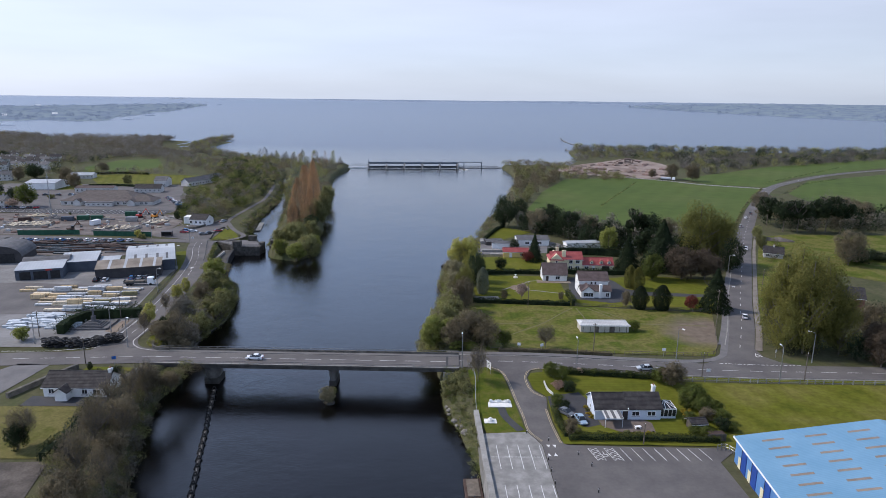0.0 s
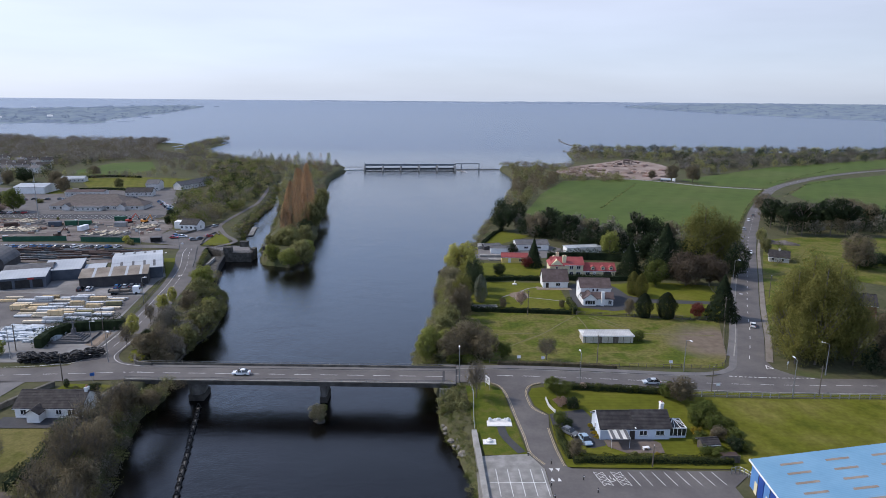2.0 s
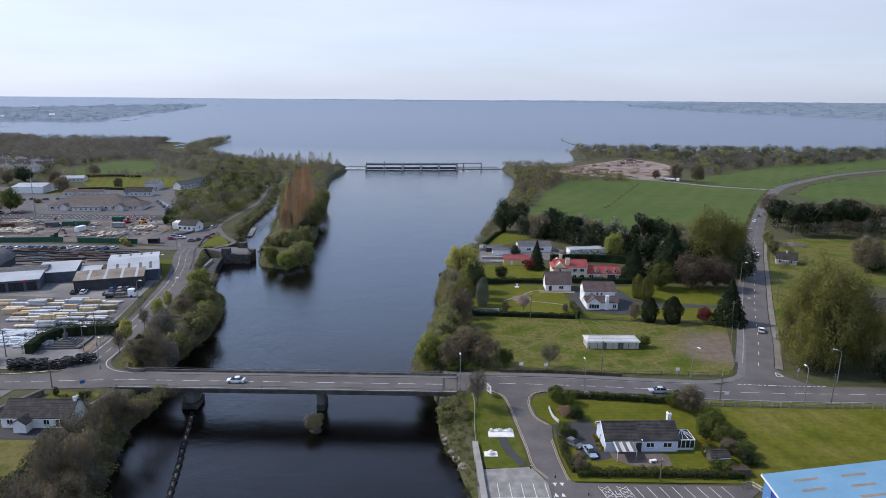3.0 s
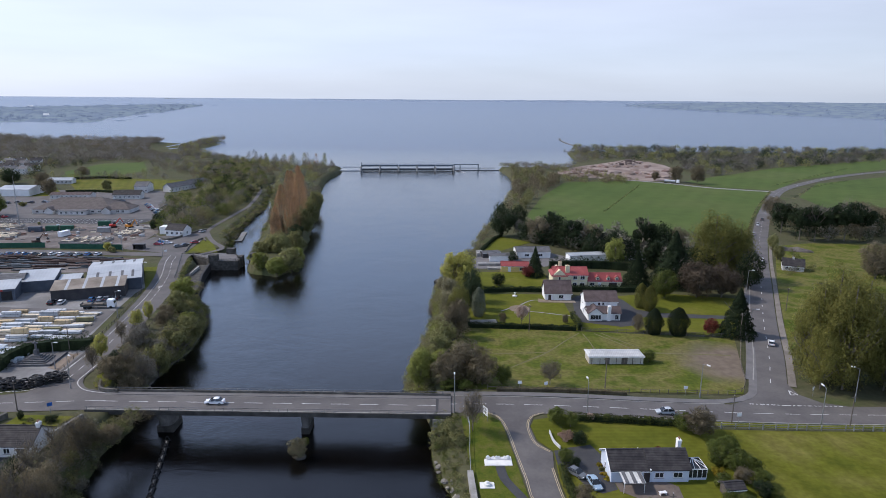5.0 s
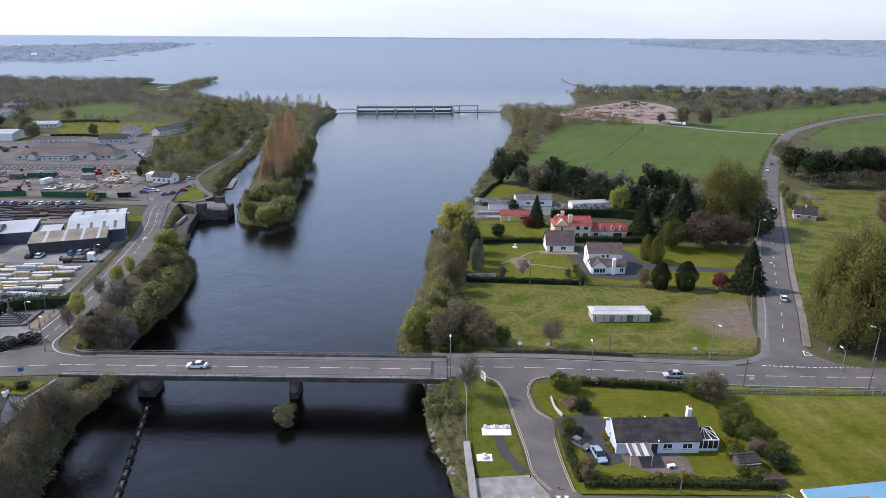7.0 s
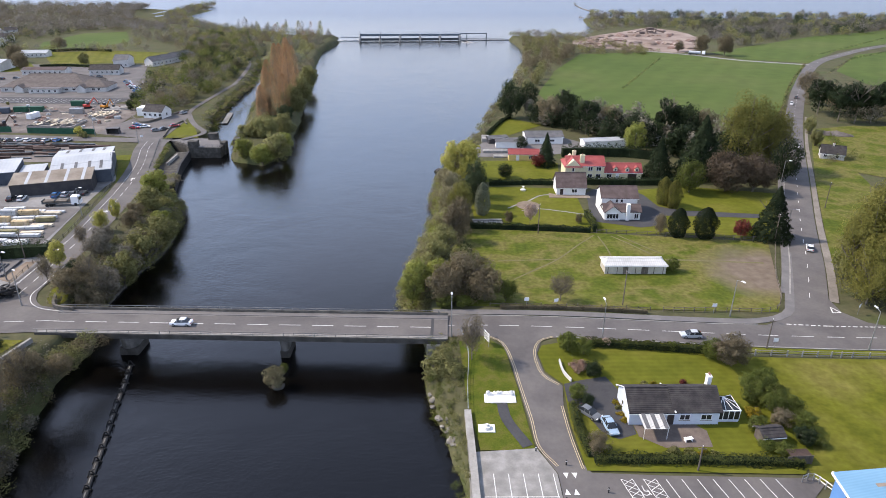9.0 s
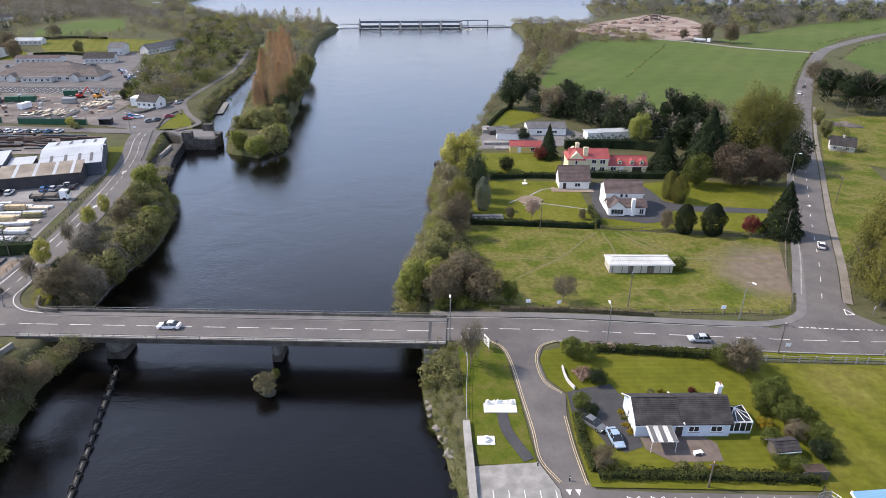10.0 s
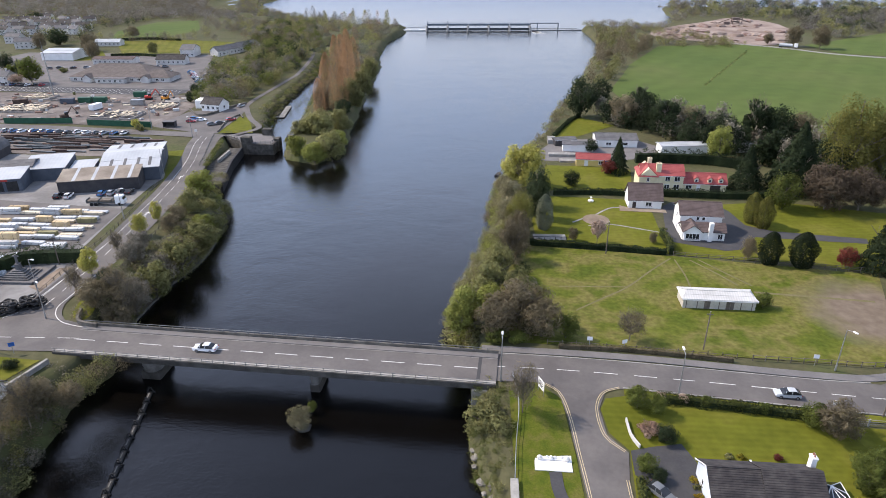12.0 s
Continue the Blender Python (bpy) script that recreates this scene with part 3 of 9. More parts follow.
ribbon("pavement_north", [(2, 158.2), (30, 158.2), (58, 157.3), (70, 157.6), (77, 160.5), (81, 167), (93, 192.5)], 1.9, M_path, 0.12, label="tarmac footway with a kerb", category="pavement", thick=0.12)
NORTH = [(79, 151), (82.5, 160), (86, 168), (94.8, 186), (107.4, 214), (126.5, 254), (148, 299), (174, 350), (214, 423), (269, 512), (318, 564), (384, 619), (470, 668), (640, 735), (900, 800)]
road_north = ribbon("road_north", NORTH, 7.6, M_asphalt, 0.075, label="long straight country road in grey asphalt", category="road")
drape("road_mouth", [(70, 155.5), (75.5, 158.5), (79.5, 164.5), (82, 171), (90, 169), (89.5, 161.5), (92.5, 157.2), (99, 154.6), (85, 153)], M_asphalt, 0.08, label="flared mouth of the side road", category="road", cell=4)
ribbon("verge_dirt", NORTH[2:8], (1.9, 1.0), M_verge, 0.068, shift=-4.9, label="dusty earth verge along the road", category="verge")
drape("road_car_park", [(12, 149.6), (14.9, 147), (16.3, 141), (17.2, 133.7), (17.9, 126.4), (18.2, 119.9), (20.6, 114), (20.6, 96), (20.6, 60), (54.6, 60), (54.6, 96), (54.4, 107.8), (58.7, 111.7),
                        (57.8, 113), (36, 113.6), (25.6, 114.2), (24.6, 116), (24.3, 122), (24.2, 129.7), (24.9, 135), (22.1, 138.2), (21.4, 143.3), (22.9, 147.6), (26, 149.2)], M_asphalt, 0.085, 4.0, label="side road and car park in grey asphalt", category="road")
drape("pale_car_park", [(8.4, 118.6), (18.2, 119.4), (20.5, 114), (20.5, 60), (9.4, 60), (8.9, 96)], M_slab, 0.09, label="pale concrete car park at the river wall", category="pavement")
WESTROAD = [(-82, 156), (-87.5, 165), (-88, 178), (-89.2, 194), (-92, 214), (-96.5, 240), (-102.5, 266), (-109.5, 288), (-112, 300)]
road_west = ribbon("road_west", WESTROAD, (7.4, 11.0), M_asphalt, 0.08, label="asphalt road along the west bank", category="road")
drape("west_mouth", [(-72, 158.4), (-80, 160.4), (-84.6, 164.8), (-92, 164), (-93, 158.4), (-98, 157), (-85, 154)], M_asphalt, 0.085, label="mouth of the bank road", category="road", cell=4)
road_cross = ribbon("road_cross", [(-106, 299), (-120, 301.5), (-150, 303.8), (-205, 308), (-330, 312)], 6.5, M_asphalt, 0.09, label="asphalt lane past the yards", category="road")
ribbon("tow_path", [(-102, 303), (-96.5, 314), (-105, 328), (-112.7, 344), (-117, 360), (-116.5, 411), (-117, 440), (-129, 512), (-150, 560)], 2.4, M_asphalt, 0.09, label="grey path along the canal", category="path")
ribbon("field_track", [(170, 582), (200, 560), (226, 533), (266, 512)], 5.0, M_slab, 0.09, label="pale gravel track to the quarry", category="track")
drape("house_drive", [(47, 214), (50.6, 238), (54, 242), (66, 241.5), (68.5, 236), (70, 226), (76, 222.5), (98, 219.6), (97, 216.4), (70, 218.2), (64, 210), (60, 209), (49, 213)], M_asphalt_dark, 0.075, label="dark tarmac drive round a white house", category="drive", cell=4)
drape("bungalow_drive", [(25.2, 135.4), (28.4, 136.4), (33.0, 137.4), (34.4, 134), (34.6, 122.6), (31.5, 121.4), (29.2, 123.0), (27.6, 127.4), (25.1, 130.8)], M_asphalt_dark, 0.13, label="dark tarmac drive beside a bungalow", category="drive", cell=4)
drape("paved_patch", [(34.6, 125), (34.8, 122.0), (38.2, 119.4), (45.6, 119.6), (46.0, 123.4), (44.6, 124.9)], M_brownpave, 0.135, label="brown paved strip before a bungalow", category="paving", cell=3)
ribbon("green_path", [(13.8, 130.3), (14.3, 126), (16.9, 119.8)], 1.8, M_asphalt_dark, 0.15, label="dark tarmac path over the lawn", category="path", step=1)
for name, pts in (("garden_path", [(30, 229), (35.7, 235.6), (41, 236)]), ("garden_path_lower", [(28, 222), (33.6, 223.6), (46.7, 219)]), ("garden_path_upper", [(24, 224), (29, 229)])):
    ribbon(name, pts, 0.6, M_slab, 0.09, label="pale curved garden path", category="path", step=1)

# road paint
dashes("centre_line_east", MAIN_E, 4.0, 2.5, 0.14, M_paint, 0.10)
dashes("centre_line_north", NORTH[2:], 2.4, 6.0, 0.14, M_paint, 0.11)
dashes("centre_line_west", WESTROAD[1:], 3.0, 3.0, 0.14, M_paint, 0.12)
dashes("edge_line_west", WESTROAD[2:], 400, 1, 0.12, M_paint, 0.12, shift=2.6)
dashes("centre_line_main_west", MAIN_W, 4.0, 2.5, 0.14, M_paint, 0.10)
dashes("give_way_line", [(75, 156.3), (85, 155.6), (97, 155.2)], 0.7, 0.5, 0.25, M_paint, 0.115)
for name, pts in (("yellow_line_west", [(12.6, 148.9), (15.2, 146.6), (16.7, 140.9), (17.6, 133.7), (18.3, 126.4), (18.6, 119.9), (20.8, 115.5)]),
                  ("yellow_line_east", [(25.4, 149.0), (22.5, 147.3), (21.0, 143.3), (21.7, 138), (24.4, 135.2)]), ("yellow_line_lower", [(23.9, 129.7), (24.0, 122), (24.5, 115)])):
    for off in (-0.16, 0.16):
        ribbon(name, pts, 0.11, M_yellowline, 0.115, step=1, shift=off, label="double yellow line at the kerb", category="road marking")
M_worn = mat("worn_grass_track", [(0.115, 0.105, 0.045), (0.15, 0.13, 0.065)], 0.3, fine=0.3)
for k, (pts, w) in enumerate((([(45.5, 203.5), (40, 197), (33, 188), (26.5, 182), (20, 176)], 0.45), ([(46.4, 203), (47, 194), (46.5, 186)], 0.4), ([(50, 203), (54, 197), (57.5, 191)], 0.5), ([(52, 203.5), (57, 196), (60.5, 191)], 0.5), ([(18, 187), (25, 187.5), (33, 188)], 0.4), ([(60, 188), (72, 187), (84, 186)], 0.8))):
    ribbon("worn_track", pts, w, M_worn, 0.06, step=1.2, label="faint trodden track across the meadow", category="track")
ribbon("kerb_north_road", NORTH[2:6], 0.3, M_concrete, 0.16, shift=3.95, label="pale concrete kerb", category="kerb", thick=0.14)
ribbon("footway_edge", NORTH[2:6], 1.7, M_path, 0.13, shift=4.95, label="tarmac footway beside the road", category="pavement", thick=0.12)

drape("timber_rows", [(-97, 189.5), (-101, 219), (-152, 224), (-176, 222), (-176, 184), (-128, 187)], M_asphalt, 0.06, label="dark tarmac between rows of timber", category="yard")
drape("town_bays", [(-262, 374.5), (-160, 371), (-158, 385.5), (-262, 389)], M_asphalt_dark, 0.07, label="dark tarmac strip of empty parking bays", category="road")
bm = bmesh.new()
for row, y0 in enumerate((375.6, 382.0)):
    for k in range(40):
        x = -260 + 2.5 * k
        yy = y0 - (x + 262) * 0.034
        box(x, yy, 0.075, x + 0.16, yy + 4.6, 0.085, bm=bm)
tagged(part("bay_lines", bm, M_paint), "worn white lines of parking bays", "road marking", "", "structure")
ribbon("bank_wall", [(-69.6, 158.2), (-72.4, 163), (-72.9, 172), (-72.9, 187), (-71.2, 200), (-72.4, 213)], 0.6, M_stone, 0.6, height=WATER, thick=2.5, step=2.0, label="low weathered wall at the water's edge", category="wall")

bm = bmesh.new()
bmesh.ops.create_circle(bm, cap_ends=True, segments=22, radius=2.9)
for v in bm.verts:
    v.co = (30.5 + v.co.x * 1.25, 226.4 + v.co.y * 1.3, 0.14)
tagged(part("garden_circle", bm, M_dirt), "round pinkish gravel bed in a lawn", "path", "", "structure")
ribbon("junction_line", [(-118, 157.0), (-104, 157.4), (-96.5, 159.2), (-92.4, 163), (-91.0, 168), (-90.9, 176)], 0.14, M_paint, 0.12, step=1, label="white edge line round a junction", category="road marking")
drape("memorial_plot", [(-96.2, 172.5), (-95.2, 181.5), (-92.9, 182), (-92.2, 170.5)], M_dirt, 0.09, label="bare earth plot beside a memorial", category="ground", cell=3)
tagged(part("floor_slab", prism([(-161.5, 363.4), (-152.0, 367.5), (-147.5, 358.5), (-157.4, 355)], -0.2, 0.35), M_slab), "pale new concrete slab on a building site", "slab", "", "structure")

# ---- the road bridge: deck on two river piers ----
BRIDGE = pose(-35, 153.25, 2.1, 0, 0, -1.8)
bridge = thing("bridge", BRIDGE, "long grey concrete road bridge with steel railings over the river", "bridge", "", "structure")
L = 40.0


def deck_section():
    bm = bmesh.new()
    prof = [(-5.2, 0.05), (-5.2, -0.7), (-4.3, -0.9), (-3.7, -1.35), (3.3, -1.35), (3.7, -0.9), (4.5, -0.7), (4.5, 0.05)]
    rows = [[bm.verts.new((x, y, z)) for y, z in prof] for x in np.linspace(-L, L, 9)]
    for a, b in zip(rows, rows[1:]):
        for k in range(len(prof)):
            bm.faces.new((a[k], a[(k + 1) % 8], b[(k + 1) % 8], b[k]))
    bm.faces.new(rows[0]), bm.faces.new(rows[-1][::-1])
    bmesh.ops.recalc_face_normals(bm, faces=bm.faces)
    return bm


part("deck", deck_section(), M_soffit, bridge, "concrete deck beam with its shade in the colour")
part("carriageway", box(-L, -4.0, 0.03, L, 2.9, 0.10), M_asphalt, bridge, "grey asphalt carriageway")
part("footway", box(-L, 2.9, 0.03, L, 4.3, 0.22, 0.02), M_path, bridge, "narrow raised footway")
part("kerb", box(-L, -4.9, 0.03, L, -4.0, 0.22, 0.02), M_concrete, bridge, "narrow kerb strip")
part("parapet_edge", box(-L, 4.25, 0.05, L, 4.6, 0.75, 0.03), M_stone, bridge, "dark stone parapet")
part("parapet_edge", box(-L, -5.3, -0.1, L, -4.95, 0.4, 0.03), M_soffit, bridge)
bm = bmesh.new()
for x in np.arange(-L + 1, L - 1, 6.5):
    box(x, -0.47, 0.105, x + 4.2, -0.33, 0.11, bm=bm)
part("centre_line", bm, M_paint, bridge, "broken white centre line")
for y in (-3.85, 2.75):
    part("edge_line", box(-L, y - 0.04, 0.102, L, y + 0.04, 0.108), M_slab, bridge, "thin worn edge line")
joint = part("expansion_joint", box(36.6, -4.0, 0.102, 37.2, 2.9, 0.112), M_asphalt_dark, bridge, "dark expansion joint")
M_rail = mat("dull_galvanised_rail", [(0.13, 0.13, 0.125), (0.19, 0.19, 0.185)], 0.8, rough=0.7, fine=0.2)
post_s, post_n = rod((0, 0, 0.35), (0, 0, 1.15), 0.05, 6), box(-0.07, -0.07, 0.7, 0.07, 0.07, 1.25, 0.02)
post_s, post_n = mesh_of("post", post_s, M_rail), mesh_of("post", post_n, M_rail)
for x in np.arange(-L + 0.5, L, 2.0):
    o = part("post", post_s, None, bridge)
    o.location = (x, -5.1, 0)
for x in np.arange(-L + 0.5, L, 2.5):
    o = part("post", post_n, None, bridge)
    o.location = (x, 4.4, 0)
for y, zs in ((-5.1, (0.7, 1.15)), (4.4, (1.2,))):
    for z in zs:
        part("rail", box(-L, y - 0.05, z - 0.04, L, y + 0.04, z + 0.04), M_rail, bridge)


M_pier = mat("stained_pier_concrete", [(0.12, 0.115, 0.105), (0.18, 0.172, 0.16), (0.23, 0.22, 0.205)], 0.5, rough=0.95, fine=0.3)


def pier(x, r):
    """A pier set back under the deck: a broad head on a rounded shaft that stands on a narrower stained base."""
    bm = bmesh.new()
    for south, north, rr, z0, z1 in ((2.6, 3.6, r + 0.22, -2.3, -1.3), (2.3, 3.4, r, -3.9, -2.3), (2.15, 3.2, r - 0.15, -5.0, -3.9)):
        ring = [(x + rr * math.cos(math.pi * k / 8), north - rr + rr * math.sin(math.pi * k / 8)) for k in range(9)]
        ring += [(x - rr * math.cos(math.pi * k / 8), -south + rr - rr * math.sin(math.pi * k / 8)) for k in range(9)]
        prism(ring, z0, z1, bm)
    return bm


for x, r in ((-24.2, 1.9), (7.4, 0.95)):
    p = part("pier", pier(x, r), M_pier, bridge, "rounded concrete pier with stepped head")
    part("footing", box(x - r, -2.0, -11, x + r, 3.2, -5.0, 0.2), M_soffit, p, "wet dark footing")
part("abutment", box(36.0, -5.6, -9, 40.0, 5.4, -0.7, 0.1), M_concrete, bridge, "concrete abutment")
part("abutment", box(-40.0, -5.6, -9, -35.5, 5.4, -0.7, 0.1), M_concrete, bridge, "concrete abutment")

# ---- floating boom ----
boom_a, boom_b = Vector((-57.3, 148.2, WATER)), Vector((-40.5, 75.0, WATER))
ang = math.degrees(math.atan2(boom_b.y - boom_a.y, boom_b.x - boom_a.x))
boom = thing("floating_boom", Matrix.Translation(boom_a) @ pose(0, 0, 0, 0, 0, ang), "dark steel floating boom strung across the river", "boom")
seg_bm = box(0.1, -0.38, -0.25, 2.8, 0.38, 0.4, 0.08)
seg_me = mesh_of("float", seg_bm, M_black)
fr_bm = box(-0.12, -0.75, -0.2, 0.12, 0.75, 0.15)
for s in (-1, 1):
    rod((0, s * 0.6, 0.1), (0, s * 0.15, 1.0), 0.11, 5, bm=fr_bm)
box(-0.1, -0.25, 1.0, 0.1, 0.25, 1.2, bm=fr_bm)
fr_me = mesh_of("frame", fr_bm, M_black)
rl_me = mesh_of("walkway", box(0.7, -0.09, 0.4, 2.0, 0.09, 0.48), M_pier)
for k in range(int((boom_b - boom_a).length / 3.05)):
    for n, me in (("float", seg_me), ("frame", fr_me), ("walkway", rl_me)):
        o = part(n, me, None, boom)
        o.location = (k * 3.05, 0.08 * math.sin(k * 1.1), 0)

# ---- weir with five gates at the lake's mouth ----
M_weir = mat("weir_concrete", [(0.20, 0.21, 0.215), (0.28, 0.29, 0.30)], 0.4, rough=0.9, fine=0.2)
M_weirsteel = mat("blue_grey_steel", [(0.10, 0.13, 0.155), (0.14, 0.17, 0.20)], 0.5, rough=0.5, fine=0.15)
weir = thing("weir", pose(-69.8, 680.0, WATER, 0, 0, 4.5), "grey steel sluice weir with five gates under a gantry", "weir", "", "structure")
for k in range(6):
    part("pier", prism([(18.8 * k - 0.9, -4), (18.8 * k, -5.2), (18.8 * k + 0.9, -4), (18.8 * k + 0.9, 5), (18.8 * k - 0.9, 5)], -4, 5.0), M_weir, weir, "grey concrete weir pier")
for k in range(5):
    part("gate", box(18.8 * k + 1.0, -1.2, 0.3, 18.8 * k + 17.8, -0.4, 2.5, 0.05), M_darksteel, weir, "dark steel gate")
    girder = part("girder", box(18.8 * k + 0.2, -2.2, 4.7, 18.8 * k + 18.6, -1.8, 6.5, 0.05), M_weirsteel, weir, "blue-grey plate girder")
    for j in range(6):
        part("stiffener", box(18.8 * k + 1.5 + 3.1 * j, -2.32, 4.75, 18.8 * k + 1.75 + 3.1 * j, -2.2, 6.45), M_weirsteel, girder)
    part("walkway", box(18.8 * k + 0.2, -1.8, 4.6, 18.8 * k + 18.6, 3.0, 4.9), M_weir, weir)
    for j in range(8):
        part("handrail_post", rod((18.8 * k + 1 + 2.4 * j, -2.0, 6.5), (18.8 * k + 1 + 2.4 * j, -2.0, 7.5), 0.07, 5), M_steel, weir)
    part("handrail", box(18.8 * k, -2.06, 7.44, 18.8 * k + 18.8, -1.94, 7.56), M_steel, weir)
for x in (0.2, 19.0):
    part("winch_mast", box(x - 0.25, -2.4, 5.0, x + 0.25, -1.6, 9.0, 0.04), M_weirsteel, weir)
for x in (94.6, 100.8, 119.6):
    part("gantry_post", box(x - 0.4, -0.8, -3, x + 0.4, 0.8, 6.8), M_weirsteel, weir)
part("gantry_beam", box(94.2, -0.4, 6.1, 120, 0.4, 6.9), M_weirsteel, weir)
part("footbridge", box(94.2, -0.7, 1.8, 137, 0.7, 2.2), M_weir, weir)
for j in range(16):
    part("handrail_post", rod((95.5 + 2.7 * j, -0.6, 2.2), (95.5 + 2.7 * j, -0.6, 3.2), 0.07, 5), M_steel, weir)
part("handrail", box(94.2, -0.66, 3.1, 137, -0.54, 3.22), M_steel, weir)
part("spill_wall", box(95, 1.0, -4, 145, 3.0, 0.7, 0.1), M_weir, weir, "low concrete spill wall")
part("spill_wall", box(-22, -1.5, -4, -1, 1.5, 0.9, 0.1), M_white, weir, "low white-painted spill wall")
part("footbridge", box(-18, -1.0, 3.0, 0, 0.6, 3.4), M_weirsteel, weir)
for j in range(7):
    part("handrail_post", rod((-17.5 + 2.8 * j, -0.9, 3.4), (-17.5 + 2.8 * j, -0.9, 4.5), 0.07, 5), M_steel, weir)
part("handrail", box(-18, -0.96, 4.4, 0, -0.84, 4.52), M_steel, weir)
foam = bmesh.new()
for k in range(240):
    a, d = rng.uniform(-0.45, 0.35), rng.random() ** 0.7
    x, y, w = 97 + rng.uniform(-2.5, 2.5) + d * 13 * math.sin(a + 0.4), -1.5 - 20 * d, rng.uniform(0.3, 1.3) * (1.2 - d)
    foam.faces.new([foam.verts.new((x + w * math.cos(q), y + 1.6 * w * math.sin(q), 0.03)) for q in np.arange(5) * 1.2566])
part("foam", foam, M_white, weir, "white foam below the spillway")

# ---- trees: trunk with limbs and a crown of many small leaves or twigs ----
def leafy(name, colours, island=0.22):
    m = mat(name, colours, 0.35, rough=0.75, spec=0.12, island=island, obrand=0.18)
    t = m.node_tree
    b = t.nodes["Principled BSDF"]
    thin, mx = t.nodes.new("ShaderNodeBsdfTranslucent"), t.nodes.new("ShaderNodeMixShader")
    mx.inputs["Fac"].default_value = 0.4
    t.links.new(b.inputs["Base Color"].links[0].from_socket, thin.inputs["Color"])
    t.links.new(b.outputs[0], mx.inputs[1]), t.links.new(thin.outputs[0], mx.inputs[2])
    t.links.new(mx.outputs[0], t.nodes["Material Output"].inputs["Surface"])
    return m


LEAF = {
    "green": leafy("fresh_leaves", [(0.084, 0.108, 0.025), (0.142, 0.166, 0.042)]),
    "willow": leafy("willow_leaves", [(0.200, 0.225, 0.052), (0.285, 0.305, 0.085)]),
    "yellow": leafy("yellow_leaves", [(0.350, 0.340, 0.085), (0.460, 0.440, 0.125)]),
    "olive": leafy("olive_leaves", [(0.180, 0.184, 0.074), (0.270, 0.264, 0.112)]),
    "tallolive": leafy("catkin_leaves", [(0.158, 0.158, 0.040), (0.228, 0.218, 0.062)]),
    "bare": leafy("bare_twigs", [(0.140, 0.118, 0.074), (0.215, 0.182, 0.118)]),
    # grey twigs; in the far woods their grey also stands in for haze
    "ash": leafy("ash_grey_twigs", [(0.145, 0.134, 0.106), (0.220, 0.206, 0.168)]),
    "dark": leafy("evergreen_leaves", [(0.022, 0.036, 0.018), (0.044, 0.062, 0.028)]),
    "poplar": leafy("copper_buds", [(0.285, 0.165, 0.085), (0.385, 0.235, 0.130)]),
    "red": leafy("copper_leaves", [(0.129, 0.032, 0.029), (0.200, 0.057, 0.043)]),
    "blossom": leafy("pale_blossom", [(0.358, 0.272, 0.215), (0.572, 0.443, 0.372)]),
    "gold": leafy("golden_conifer_leaves", [(0.108, 0.108, 0.029), (0.172, 0.165, 0.043)]),
    "pale": leafy("pale_willow_twigs", [(0.200, 0.186, 0.108), (0.300, 0.272, 0.165)]),
    "grey": leafy("grey_leaves", [(0.129, 0.151, 0.108), (0.200, 0.222, 0.157)]),
    "gorse": leafy("yellow_flowers", [(0.429, 0.300, 0.029), (0.186, 0.186, 0.029)]),
    # evergreen needles, darkened for the shade they cast on each other
    "yew": leafy("self_shade_needles", [(0.014, 0.022, 0.012), (0.028, 0.038, 0.018)]),
    # twigs of the lakeside woods, with distance haze put into the pale colour
    "lake": leafy("haze_pale_twigs", [(0.185, 0.172, 0.160), (0.250, 0.235, 0.215)]),
    "privet": leafy("clipped_hedge_leaves", [(0.052, 0.066, 0.020), (0.094, 0.108, 0.032)]),
    "brown": leafy("dark_brown_twigs", [(0.082, 0.064, 0.046), (0.130, 0.102, 0.072)]),
    "pink": leafy("pink_blossom", [(0.343, 0.215, 0.172), (0.486, 0.358, 0.272)]),
}
M_bark = mat("bark", [(0.10, 0.086, 0.070), (0.18, 0.158, 0.130)], 1.5, rough=0.95, fine=0.3)


def leaf_cloud(points, out, size, r, long=1.0):
    """Triangles at the points, facing roughly outwards."""
    n = len(points)
    nrm = out + r.normal(0, 0.55, (n, 3))
    soft = out + 0.42 * r.normal(0, 1, (n, 3))
    soft /= np.linalg.norm(soft, axis=1, keepdims=True) + 1e-9
    nrm /= np.linalg.norm(nrm, axis=1, keepdims=True) + 1e-9
    a = np.cross(nrm, r.normal(0, 1, (n, 3)))
    a /= np.linalg.norm(a, axis=1, keepdims=True) + 1e-9
    b = np.cross(nrm, a)
    soft = np.where((soft * nrm).sum(1, keepdims=True) < 0, nrm, soft)
    s = size * r.uniform(0.6, 1.4, (n, 1))
    v = np.stack([points + a * s * long, points - a * s * 0.6 * long + b * s * 0.75, points - a * s * 0.6 * long - b * s * 0.75], 1).reshape(-1, 3)
    return v, np.arange(3 * n).reshape(n, 3), np.repeat(soft, 3, 0)


